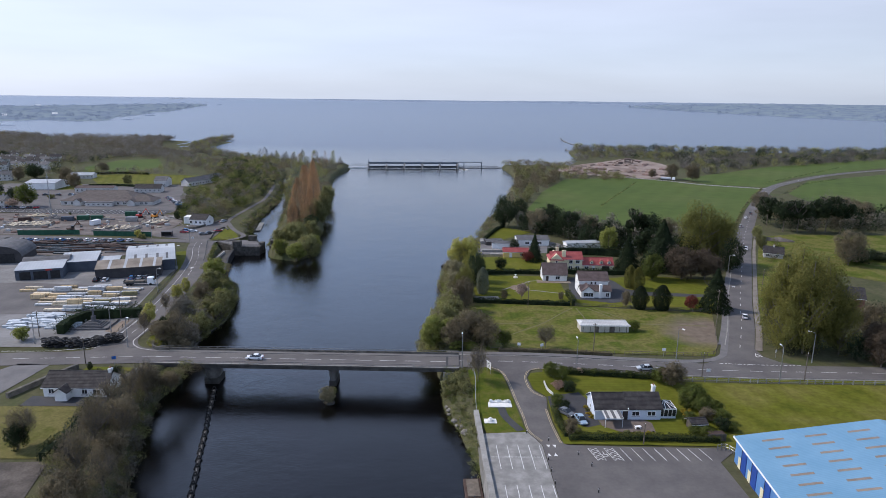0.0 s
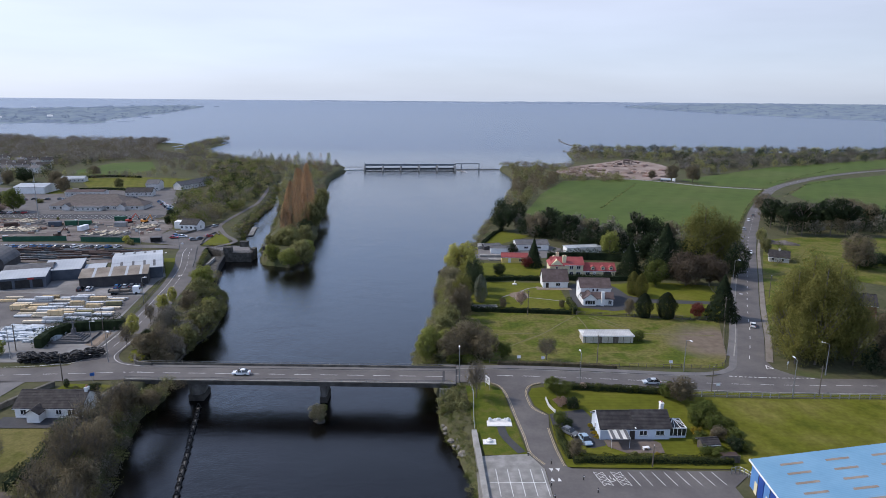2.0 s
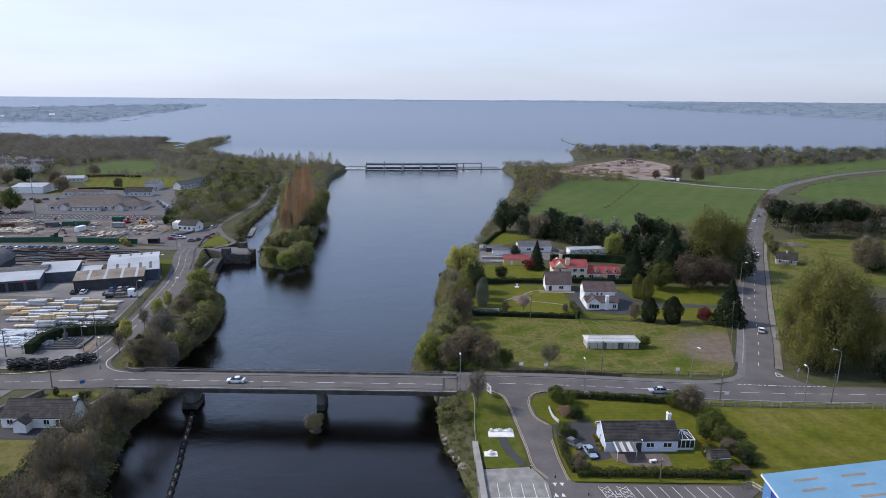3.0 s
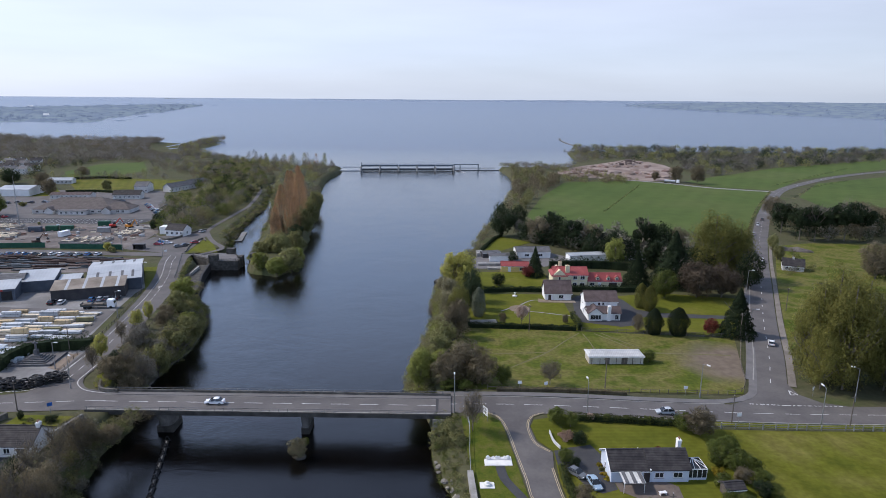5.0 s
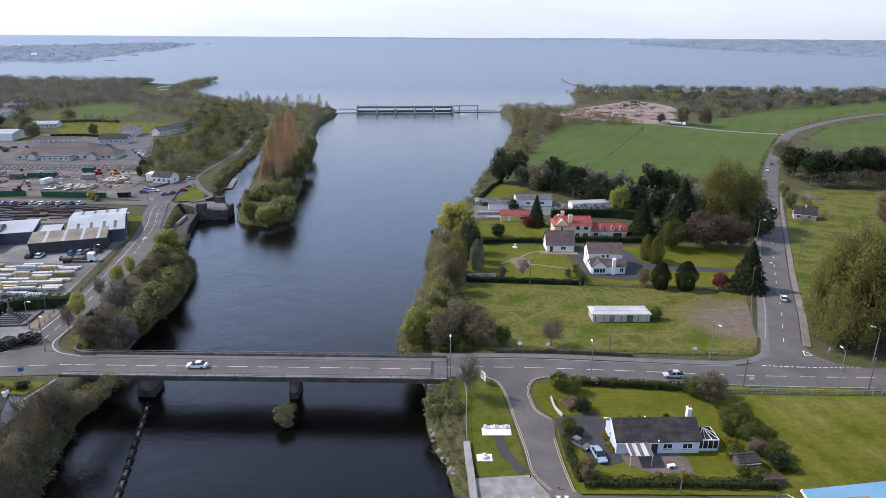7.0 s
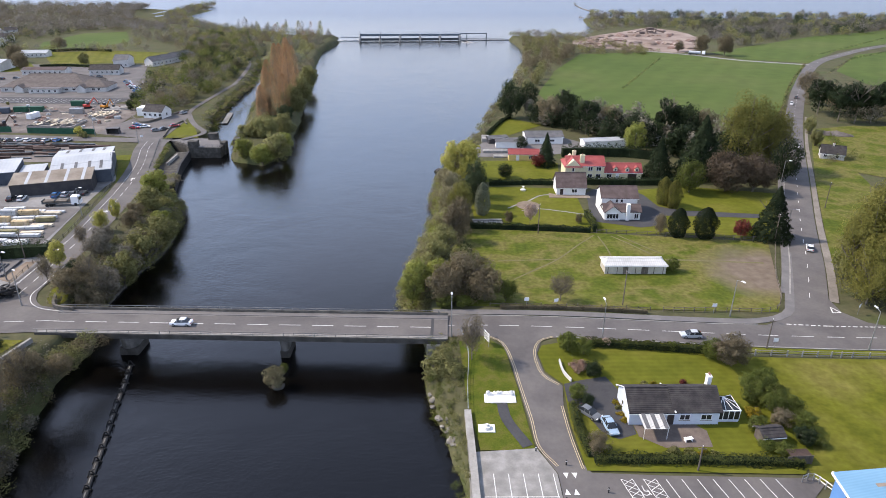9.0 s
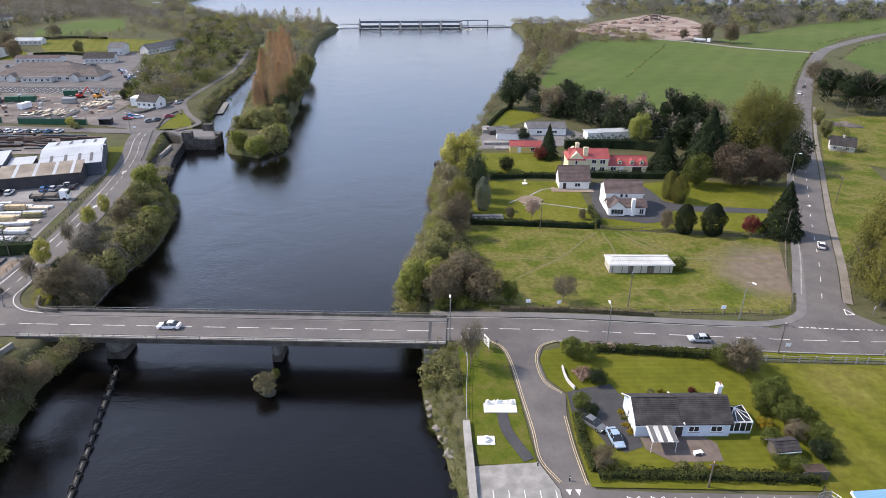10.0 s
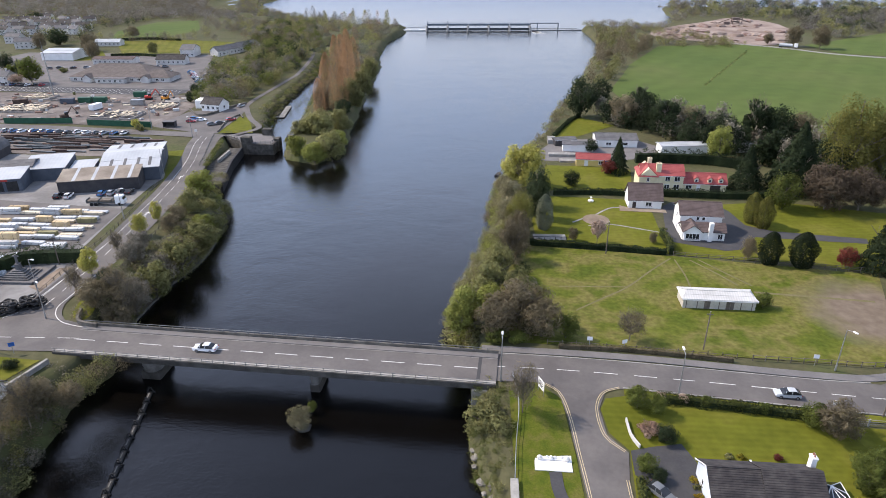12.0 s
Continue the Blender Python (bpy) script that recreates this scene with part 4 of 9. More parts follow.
def crown_points(shape, n, r):
    """Points of a crown one unit wide on each side, from z 0 to 1, gathered in clumps, with ways outward."""
    if shape == "cone":
        z = r.beta(1.0, 1.6, n)
        tier = np.floor(z * 9) / 9
        rad = (1 - z) * (0.72 + 0.28 * (1 - (z - tier) * 9)) * r.uniform(0.6, 1.0, n) ** 0.5 + 0.02
        a = r.uniform(0, 2 * np.pi, n)
        rad *= 1 + 0.15 * np.sin(a * 5 + tier * 40)
        p = np.stack([rad * np.cos(a), rad * np.sin(a), z], 1)
        return p, np.stack([np.cos(a), np.sin(a), np.full(n, 0.5)], 1)
    if shape == "column":
        z = r.uniform(0, 1, n)
        rad = np.sin(np.pi * np.clip(z * 0.86 + 0.13, 0, 1)) ** 0.6 * r.uniform(0.7, 1.0, n)
        a = r.uniform(0, 2 * np.pi, n)
        rad *= 1 + 0.14 * np.sin(a * 4 + z * 9)
        p = np.stack([rad * np.cos(a), rad * np.sin(a), z], 1)
        return p, np.stack([np.cos(a), np.sin(a), np.full(n, 0.3)], 1)
    m = {"round": 62, "spread": 34, "tall": 80, "bush": 22}[shape]
    c = []
    while len(c) < m:
        q = r.uniform(-1, 1, 3)
        if np.linalg.norm(q) < 1:
            c.append(q * (0.70, 0.70, 0.39) + (0, 0, 0.46))
    c = np.array(c)
    if shape == "tall":
        c[:, :2] *= (1.05 - 0.65 * np.abs(c[:, 2:3] - 0.35))
    if shape == "bush":
        c[:, 2] = np.abs(c[:, 2] - 0.35) * 0.9 + 0.15
    k = r.integers(0, m, n)
    d = r.normal(0, 1, (n, 3))
    d /= np.linalg.norm(d, axis=1, keepdims=True)
    rad = r.uniform(0.16, 0.32, m)[k][:, None] * r.uniform(0.35, 1, (n, 1)) ** 0.45
    p = c[k] + d * rad * (1, 1, 0.55)
    p[:, 2] = np.clip(p[:, 2], 0.0, 1.02)
    return p, d * 0.75 + (p - (0, 0, 0.42)) * (0.7, 0.7, 1.0) + (0, 0, 0.2)


TALL = {"tallolive": 2.6, "poplar": 7.5, "cypress": 2.9, "gold": 3.4, "grey": 4.0, "fir": 2.4, "bush": 1.4, "gorse": 1.4, "pink": 1.5}


def tree_mesh(kind, r):
    """Trunk and crown meshes of a tree 1 high and 1 in crown radius, as (trunk, crown)."""
    shape, base, n, size, long = {
        "green": ("round", 0.03, 5200, 0.042, 1.0), "willow": ("round", 0.05, 5600, 0.039, 1.4), "yellow": ("round", 0.06, 5600, 0.034, 1.5),
        "olive": ("round", 0.02, 5600, 0.039, 1.3), "tallolive": ("tall", 0.0, 18000, 0.0165, 1.8), "bare": ("round", 0.05, 5200, 0.034, 2.4),
        "dark": ("round", 0.02, 5600, 0.037, 1.0), "poplar": ("column", 0.05, 9000, 0.034, 2.0), "red": ("round", 0.1, 3600, 0.048, 1.0),
        "blossom": ("round", 0.25, 3000, 0.041, 1.6), "fir": ("cone", 0.03, 6400, 0.041, 1.3), "cypress": ("column", 0.02, 7000, 0.056, 1.0),
        "gold": ("column", 0.02, 5200, 0.060, 1.0), "pale": ("round", 0.04, 4800, 0.034, 1.6), "grey": ("column", 0.02, 5000, 0.066, 1.0),
        "pine": ("spread", 0.35, 4400, 0.041, 1.1), "bush": ("bush", 0.0, 3400, 0.048, 1.0), "gorse": ("bush", 0.0, 3400, 0.041, 1.0),
        "pink": ("bush", 0.0, 3400, 0.041, 1.0), "ash": ("round", 0.05, 5200, 0.034, 2.4), "twigs": ("round", 0.15, 1700, 0.022, 5.0), "brown": ("round", 0.03, 5600, 0.036, 2.4),
    }[kind]
    leaf = LEAF[{"fir": "dark", "cypress": "yew", "pine": "dark", "bush": "olive", "twigs": "bare"}.get(kind, kind)]
    p, out = crown_points(shape, n, r)
    p[:, 2] = base + p[:, 2] * (1 - base)
    tall = TALL.get(kind, 2.0)
    v, f, soft = leaf_cloud(p * (1, 1, tall), out, size * 1.0, r, long)
    v[:, 2] /= tall
    if kind in ("bare", "brown", "ash", "twigs", "poplar"):
        v = v.reshape(-1, 3, 3)
        mid = v.mean(1, keepdims=True)
        flat = v - mid
        v = (mid + np.stack([flat[:, 0] * 1.1, flat[:, 1] * 0.55, flat[:, 2] * 0.55], 1)).reshape(-1, 3)
    crown = meshed("crown", v, f, leaf, soft)
    bm = bmesh.new()
    top = 0.55 if shape in ("round", "spread", "bush") else 0.85
    rod((0, 0, -0.06), (0.01, 0.01, top), 0.035, 6, 0.014, bm)
    for k in range(26 if kind == "twigs" else 16 if shape in ("round", "spread", "tall") else 3):
        a = k * 2.4 + r.uniform(0, 1)
        z = base + r.uniform(0.02, 0.35)
        e = (math.cos(a) * r.uniform(0.4, 0.75), math.sin(a) * r.uniform(0.4, 0.75), min(0.93, z + r.uniform(0.2, 0.45)))
        rod((0, 0, z), e, 0.016, 4, 0.004, bm)
        for j in range(5 if kind == "twigs" else 2):
            q = Vector((0, 0, z)).lerp(Vector(e), 0.6)
            rod(q, q + Vector((r.uniform(-0.3, 0.3), r.uniform(-0.3, 0.3), r.uniform(0.1, 0.3))), 0.007, 3, 0.002, bm)
    return mesh_of("trunk", bm, M_bark), crown


TREE_SAYS = {
    "green": ("tree with fresh green leaves", "tree"), "willow": ("willow bush with pale green spring leaves", "tree"), "yellow": ("weeping willow with bright yellow catkins", "tree"),
    "olive": ("bushy tree with olive-brown spring growth", "tree"), "tallolive": ("tall willow with yellow-green young leaves", "tree"), "bare": ("leafless grey-brown tree of dense fine twigs", "tree"),
    "dark": ("dark evergreen tree with a rounded crown", "tree"), "poplar": ("tall slender poplar with copper-brown buds", "tree"), "red": ("small tree with dark copper-red leaves", "tree"),
    "blossom": ("small cherry tree in pale pink blossom", "tree"), "fir": ("broad dark conifer with tiered branches", "tree"), "cypress": ("dark clipped cypress of columnar shape", "tree"),
    "gold": ("golden-green conifer of columnar shape", "tree"), "pale": ("pale straw-coloured willow bush at the bank", "tree"), "grey": ("slender conifer with grey-green needles", "tree"),
    "brown": ("dark brown leafless tree of dense twigs", "tree"), "pine": ("dark pine with a bare lower trunk", "tree"), "bush": ("low rounded olive garden bush", "shrub"), "gorse": ("shrub covered with bright yellow flowers", "shrub"),
    "pink": ("shrub with faded pink blossom", "shrub"), "ash": ("leafless ash-grey tree with a broad crown", "tree"), "twigs": ("bare young tree with thin branches", "tree"),
}
STOCK = {}


def plant(kind, x, y, h, r, group, z=None):
    """One tree of its own, from three stock crowns of its kind, turned and sized."""
    if kind not in STOCK:
        STOCK[kind] = [tree_mesh(kind, rng) for _ in range(3)]
    if kind == "tallolive":
        h *= 1.12
    if kind == "poplar":
        r *= 0.6
    trunk, crown = STOCK[kind][rng.integers(0, 3)]
    label, category = TREE_SAYS[kind]
    z = float(land(x, y)) - 0.1 if z is None else z
    name = "shrub" if category == "shrub" else "tree"
    ob = thing(name, Matrix.Translation((x, y, z)) @ pose(0, 0, 0, 0, 0, rng.uniform(0, 360)) @ Matrix.Diagonal((r, r, h, 1)), label, category, group)
    part("trunk", trunk, None, ob)
    part("crown", crown, None, ob)
    return ob


TREES_BANK_EAST = [
    ("willow", -1.5, 168, 9.0, 4.6), ("willow", -2.5, 163.5, 7.5, 3.6), ("bare", 9, 168, 11.5, 7.6), ("bare", 4, 164, 9.0, 5.4), ("bare", 13, 164, 9.0, 5.0), ("green", 17.6, 164, 6.4, 3.0),
    ("olive", 2.5, 182, 8.8, 4.6), ("olive", 4.5, 190, 9.0, 4.8), ("willow", 3, 176, 6.5, 3.6), ("bare", 7.5, 199, 12.0, 4.6), ("bare", 9, 207, 11.0, 4.0), ("tallolive", 9.5, 215, 12.0, 4.6),
    ("pale", 7, 230, 11.0, 4.4), ("pale", 6, 223, 8.5, 3.4), ("yellow", 10.5, 250, 17.0, 8.2), ("dark", 15, 235, 14.0, 4.2), ("dark", 15, 226, 12.5, 3.7), ("grey", 16, 219, 9.9, 2.4),
    ("dark", 26, 254, 5.9, 3.3), ("pale", 5, 244, 7.6, 3.3), ("green", 4.5, 160.8, 3.2, 2.6), ("green", 8.5, 160.6, 2.8, 2.4), ("olive", 8, 181, 7.0, 3.4),
]
for kind, x, y, h, r in TREES_BANK_EAST:
    plant(kind, x, y, h, r, "trees on the east bank")
TREES_GARDEN_NORTH = [
    ("blossom", 29, 211, 7.0, 2.5), ("bare", 23, 212, 4.4, 1.7), ("bare", 43, 212, 3.7, 1.3), ("cypress", 68, 203, 8.1, 2.7), ("cypress", 75, 202, 8.7, 3.1),
    ("gold", 72, 228, 8.8, 2.4), ("gold", 74, 225, 8.8, 2.5), ("bare", 64, 205, 6.7, 2.4), ("red", 85, 202, 6.2, 3.0), ("fir", 93, 202, 14.9, 6.1),
    ("willow", 78, 282, 14.8, 5.9), ("fir", 79, 256, 14.1, 5.7), ("fir", 93, 256, 21.3, 9.9), ("brown", 96, 240, 15.0, 9.4), ("brown", 105, 240, 14.0, 8.2),
    ("green", 84, 239, 12.0, 6.2), ("tallolive", 111, 263, 27.5, 13.2), ("tallolive", 121, 263, 23.7, 9.0), ("dark", 120, 251, 16.3, 6.5), ("fir", 42, 268, 12.3, 4.1),
    ("red", 39, 266, 5.6, 3.5), ("dark", 105, 263, 15.1, 8.7),
]
for kind, x, y, h, r in TREES_GARDEN_NORTH:
    plant(kind, x, y, h, r, "trees in the gardens")
TREES_CLUMP = [
    ("dark", 37, 344, 19.7, 8.6), ("bare", 53, 330, 14.4, 7.8), ("dark", 47, 362, 14.9, 7.1), ("dark", 62, 333, 16.2, 5.8), ("pine", 66, 313, 15.3, 7.4),
    ("bare", 75, 313, 14.2, 6.2), ("dark", 85, 304, 13.8, 7.3), ("pine", 95, 300, 19.2, 7.3), ("dark", 103, 300, 18.1, 8.6), ("pine", 63, 350, 13.1, 5.0),
    ("dark", 72, 300, 11.4, 6.0), ("bare", 111, 300, 15.9, 7.5), ("dark", 90, 300, 11.4, 6.1), ("dark", 36, 291, 5.6, 3.4),
]
for kind, x, y, h, r in TREES_CLUMP:
    plant(kind, x, y, h, r, "dark trees behind the gardens")
TREES_RIGHT_ROW = [
    ("tallolive", 97.8, 170, 25.5, 8.2), ("tallolive", 103.5, 173, 29.5, 9.6), ("tallolive", 108.5, 169, 28.0, 9.0), ("tallolive", 102, 164.5, 28.0, 9.2), ("tallolive", 96.8, 165, 17.0, 6.4), ("tallolive", 112, 164, 19.0, 6.4),
    ("brown", 121, 160, 13.0, 6.5), ("brown", 118, 155, 11.5, 6.0), ("dark", 125, 158, 8.0, 6.0),
    ("bare", 129, 176, 13.0, 6.0), ("olive", 101, 178, 13.0, 6.5), ("dark", 129, 197, 11.6, 8.7),
]
for kind, x, y, h, r in TREES_RIGHT_ROW:
    plant(kind, x, y, h, r, "tall willows beside the road")
TREES_RIGHT_FAR = [
    ("pine", 187, 354, 17.7, 8.9), ("bare", 207, 402, 14.5, 8.0), ("pine", 188, 338, 18.0, 8.7), ("pine", 194, 335, 19.0, 8.7), ("pine", 202, 336, 19.1, 8.8),
    ("pine", 210, 336, 22.1, 8.9), ("pine", 218, 336, 19.7, 7.9), ("bare", 225, 356, 19.5, 7.5), ("bare", 250, 366, 15.0, 8.7), ("bare", 178, 265, 17.4, 8.6),
    ("olive", 155, 296, 8.3, 3.6), ("olive", 163, 316, 8.8, 3.2), ("bare", 252, 384, 14.0, 8.2), ("dark", 197, 275, 5.2, 9.2), ("dark", 185, 270, 6.4, 8.9),
]
for kind, x, y, h, r in TREES_RIGHT_FAR:
    plant(kind, x, y, h, r, "trees along the far road")
TREES_BUNGALOW_GARDEN = [
    ("twigs", 9.2, 141.5, 10.3, 3.4), ("bare", 57, 141.5, 7.0, 4.6), ("green", 54.6, 143.5, 4.4, 2.8), ("green", 60, 134.5, 4.6, 2.8), ("green", 57.5, 134, 4.2, 2.6), ("green", 56.3, 130.8, 4.0, 2.4),
    ("green", 60.5, 131, 4.0, 2.4), ("gorse", 55.3, 127.4, 2.8, 1.9), ("green", 58.6, 128.4, 4.2, 2.6), ("green", 61.8, 127.6, 3.8, 2.4), ("bare", 58.4, 124.6, 3.8, 2.4), ("green", 54.2, 123.4, 3.2, 2.2),
    ("green", 61.6, 123.8, 3.6, 2.3), ("dark", 60.2, 120.6, 3.6, 2.4), ("green", 53.6, 119.2, 2.4, 1.8), ("green", 55.8, 118.0, 2.6, 2.0), ("green", 62.2, 120, 2.4, 1.6), ("green", 58.2, 131.8, 4.6, 2.2),
    ("green", 27.6, 144.4, 4.6, 2.6), ("green", 30.2, 143.4, 4.0, 2.3), ("pink", 28.6, 139.2, 3.8, 2.5), ("dark", 30.8, 137.8, 3.2, 2.3), ("green", 26.9, 131.6, 3.6, 2.0), ("dark", 28.2, 129.9, 2.8, 1.6),
    ("bare", 27.6, 118.6, 4.2, 2.5), ("bush", 39, 118.0, 2.0, 1.7), ("bush", 41.4, 117.8, 2.0, 1.5), ("gorse", 43.4, 117.9, 1.9, 1.3), ("bush", 45.2, 117.8, 1.6, 1.1), ("blossom", 31.5, 146.5, 1.9, 1.2),
    ("blossom", 35.2, 146.4, 1.8, 1.3), ("green", 47.5, 145.6, 2.2, 1.4), ("green", 38.6, 146.2, 2.0, 1.3), ("green", 43.2, 146.0, 2.0, 1.2),
]
for kind, x, y, h, r in TREES_BUNGALOW_GARDEN:
    plant(kind, x, y, h, r, "shrubs round the bungalow")
TREES_BANK_WEST = [
    ("willow", -83.5, 231, 9.5, 5.6), ("olive", -80.5, 219, 7.5, 5.0), ("ash", -78.5, 184, 8.0, 4.6), ("bare", -76.5, 166, 7.0, 4.4), ("yellow", -86.2, 201, 7.0, 2.5), ("yellow", -87, 211, 6.4, 1.9), ("yellow", -86.0, 179.2, 7.4, 2.7), ("twigs", -85.1, 188.9, 7.8, 2.4), ("twigs", -83.7, 170.3, 7.8, 2.5),
    ("bare", -82, 212, 5.0, 3.4), ("bare", -80, 205, 5.5, 3.6), ("ash", -81.5, 192, 6.0, 3.4), ("dark", -80.5, 176, 4.2, 2.2), ("bare", -79.5, 169.5, 5.0, 3.0), ("twigs", -74, 169, 9.0, 3.6),
]
for kind, x, y, h, r in TREES_BANK_WEST:
    plant(kind, x, y, h, r, "trees on the west bank")
TREES_WEST_WATER = [
    ("olive", -72.0, 203, 9.5, 6.0), ("olive", -70.5, 190, 10.5, 6.6), ("olive", -71.5, 179, 9.5, 5.2), ("ash", -72.5, 172, 10.0, 4.8), ("bare", -72.0, 165, 8.0, 4.2), ("willow", -75.5, 213, 7.0, 4.2), ("ash", -72.5, 184, 9.5, 4.6),
    ("bare", -73.5, 197, 8.0, 4.4), ("olive", -79.5, 224, 7.5, 4.4), ("twigs", -72, 168, 11.0, 4.0),
]
for kind, x, y, h, r in TREES_WEST_WATER:
    plant(kind, x, y, h, r, "trees on the west bank", WATER + 1.6)
TREES_BANK_SOUTHWEST = [
    ("bare", -67, 133, 9.4, 5.0), ("twigs", -68, 127, 12.5, 4.2), ("twigs", -68, 119, 14.0, 4.6), ("bare", -64, 115, 11.3, 5.0), ("twigs", -65, 106, 16.5, 5.4), ("twigs", -68, 112, 13.5, 4.4), ("twigs", -66.5, 131, 12, 4.0),
    ("bare", -61, 103, 10.3, 5.0), ("twigs", -64, 97, 14.9, 5.2), ("twigs", -58, 94, 12.6, 4.7), ("twigs", -62, 110, 14.6, 4.7), ("bare", -61, 88, 12.2, 5.6), ("twigs", -81, 110, 11.0, 5.0),
    ("dark", -81, 108, 8.3, 3.3), ("bare", -63, 136, 5.7, 3.7), ("olive", -67, 112, 7.3, 3.6), ("bush", -75, 108, 4.8, 3.3), ("bare", -69, 136, 5.7, 4.4),
]
for kind, x, y, h, r in TREES_BANK_SOUTHWEST:
    plant(kind, x, y, h * 0.8, r * 0.85, "bare trees south of the bridge")
TREES_ISLAND = [
    ("willow", -72, 286, 9.5, 4.6), ("willow", -63, 278, 8.6, 5.5), ("olive", -58, 283, 12.4, 6.7), ("olive", -76, 309, 9.5, 6.2), ("willow", -57, 291, 10.5, 4.1),
    ("olive", -69, 309, 14.1, 7.4), ("olive", -63, 318, 12.1, 6.3), ("poplar", -76, 349, 28.3, 6.2), ("poplar", -76, 367, 33.5, 5.9), ("poplar", -72, 374, 35.4, 6.6),
    ("poplar", -80, 394, 30.3, 6.4), ("olive", -68, 361, 16.2, 7.2), ("olive", -69, 387, 15.9, 7.8), ("poplar", -79, 418, 26.1, 6.1), ("olive", -74, 435, 14.5, 7.0),
    ("poplar", -79, 357, 24.0, 5.6), ("poplar", -74, 384, 31.0, 5.8), ("poplar", -82, 406, 25.0, 5.4), ("poplar", -77, 338, 19.0, 5.0), ("poplar", -70, 352, 22.0, 5.4), ("dark", -68, 344, 10.4, 5.5), ("bare", -79, 349, 15.7, 5.1), ("willow", -79, 301, 4.2, 2.7),
]
for kind, x, y, h, r in TREES_ISLAND:
    plant(kind, x, y, h, r, "trees on the river island", WATER + 1.5)
TREES_YARD = [
    ("bush", -143, 305, 4.7, 2.4), ("willow", -115, 165, 4.9, 2.8),
]
for kind, x, y, h, r in TREES_YARD:
    plant(kind, x, y, h, r, "bushes by the yards")
TREES_TOWN = [
    ("green", -253, 395, 16.5, 8.0), ("blossom", -257, 389, 6.6, 5.0), ("dark", -329, 534, 13.6, 10.3), ("bare", -290, 509, 13.6, 7.9), ("bare", -297, 580, 10.2, 8.2),
    ("olive", -212, 369, 1.9, 1.1), ("yellow", -146, 308, 5.0, 2.3), ("bush", -257, 429, 4.8, 3.5), ("dark", -274, 416, 10.7, 4.0), ("bare", -331, 515, 13.1, 6.7), ("bare", -264, 472, 14, 6), ("bare", -271, 480, 12, 5), ("green", -283, 420, 7, 4), ("olive", -238, 500, 9, 5), ("dark", -150, 372, 7, 3), ("dark", -146, 358, 6, 2.5),
    ("dark", -291, 427, 13.1, 5.6), ("bare", -148, 364, 5.0, 3.1), ("dark", -449, 679, 11.1, 9.0),
]
for kind, x, y, h, r in TREES_TOWN:
    plant(kind, x, y, h, r, "trees in the town")

plant("olive", 3.4, 140.8, 7.6, 4.9, "shrubs on the quay bank", -3.2)
plant("olive", 5.4, 138.8, 6.0, 3.6, "shrubs on the quay bank", -2.4)
for kind, x, y, h, r in (("dark", -86.5, 145.5, 2.6, 0.9), ("bush", -83.8, 144.8, 1.6, 1.2), ("bush", -82.2, 143.8, 1.5, 1.2), ("dark", -79.6, 144.6, 1.9, 1.9), ("dark", -84, 142.2, 1.3, 0.9)):
    plant(kind, x, y, h, r, "clipped bushes in a front garden")

# ---- buildings ----
M_roof_dark = mat("dark_roof_tiles", [(0.026, 0.024, 0.025), (0.042, 0.038, 0.038), (0.06, 0.055, 0.053)], 0.8, rough=0.8, fine=0.25)
M_roof_brown = mat("brown_roof_tiles", [(0.085, 0.062, 0.058), (0.125, 0.095, 0.09)], 0.7, rough=0.85, fine=0.25)
M_roof_red = mat("red_painted_roof", [(0.27, 0.062, 0.060), (0.35, 0.090, 0.085)], 0.5, rough=0.7, fine=0.15)
M_roof_grey = mat("grey_slates", [(0.09, 0.09, 0.095), (0.14, 0.138, 0.14)], 0.5, rough=0.8, fine=0.25)
M_cream = mat("cream_render", [(0.62, 0.56, 0.36), (0.72, 0.66, 0.45)], 0.5, rough=0.85, fine=0.06)
M_yellow = mat("yellow_render", [(0.62, 0.46, 0.16), (0.70, 0.55, 0.22)], 0.5, rough=0.85, fine=0.06)
# render with the blue of the bungalow's shaded front put into its colour
M_bluegrey = mat("shade_blue_render", [(0.50, 0.55, 0.63), (0.60, 0.65, 0.72)], 0.4, rough=0.85, fine=0.06)
M_brick = mat("red_brick", [(0.20, 0.09, 0.065), (0.29, 0.14, 0.10)], 0.9, rough=0.9, fine=0.25)
M_glass = mat("window_glass", [(0.015, 0.018, 0.022), (0.03, 0.035, 0.04)], 0.5, rough=0.06, spec=0.6)
M_frame = mat("white_window_frame", [(0.74, 0.74, 0.74), (0.80, 0.80, 0.80)], 2.0, rough=0.5)
M_door = mat("dark_door_and_porch_shade", [(0.04, 0.03, 0.03), (0.06, 0.05, 0.045)], 2.0, rough=0.5)
M_tin = mat("pale_corrugated_tin", [(0.40, 0.40, 0.385), (0.50, 0.50, 0.485), (0.56, 0.56, 0.54)], 0.35, rough=0.55, fine=0.1)
striped(M_tin, 0, 0.5, 0.06)
M_tinwall = mat("cream_tin_wall", [(0.40, 0.37, 0.31), (0.55, 0.52, 0.45)], 0.4, rough=0.7, fine=0.2)
M_whiteroof = mat("white_sheet_roof", [(0.33, 0.35, 0.37), (0.44, 0.46, 0.475)], 0.12, rough=0.5, fine=0.1)
striped(M_whiteroof, -20, 1.1, 0.025)
M_rustroof = mat("rusty_sheet_roof", [(0.17, 0.14, 0.11), (0.225, 0.19, 0.152), (0.28, 0.245, 0.20)], 0.2, rough=0.8, fine=0.2)
M_darkwall = mat("dark_sheet_wall", [(0.035, 0.035, 0.04), (0.065, 0.06, 0.06)], 0.4, rough=0.7, fine=0.2)
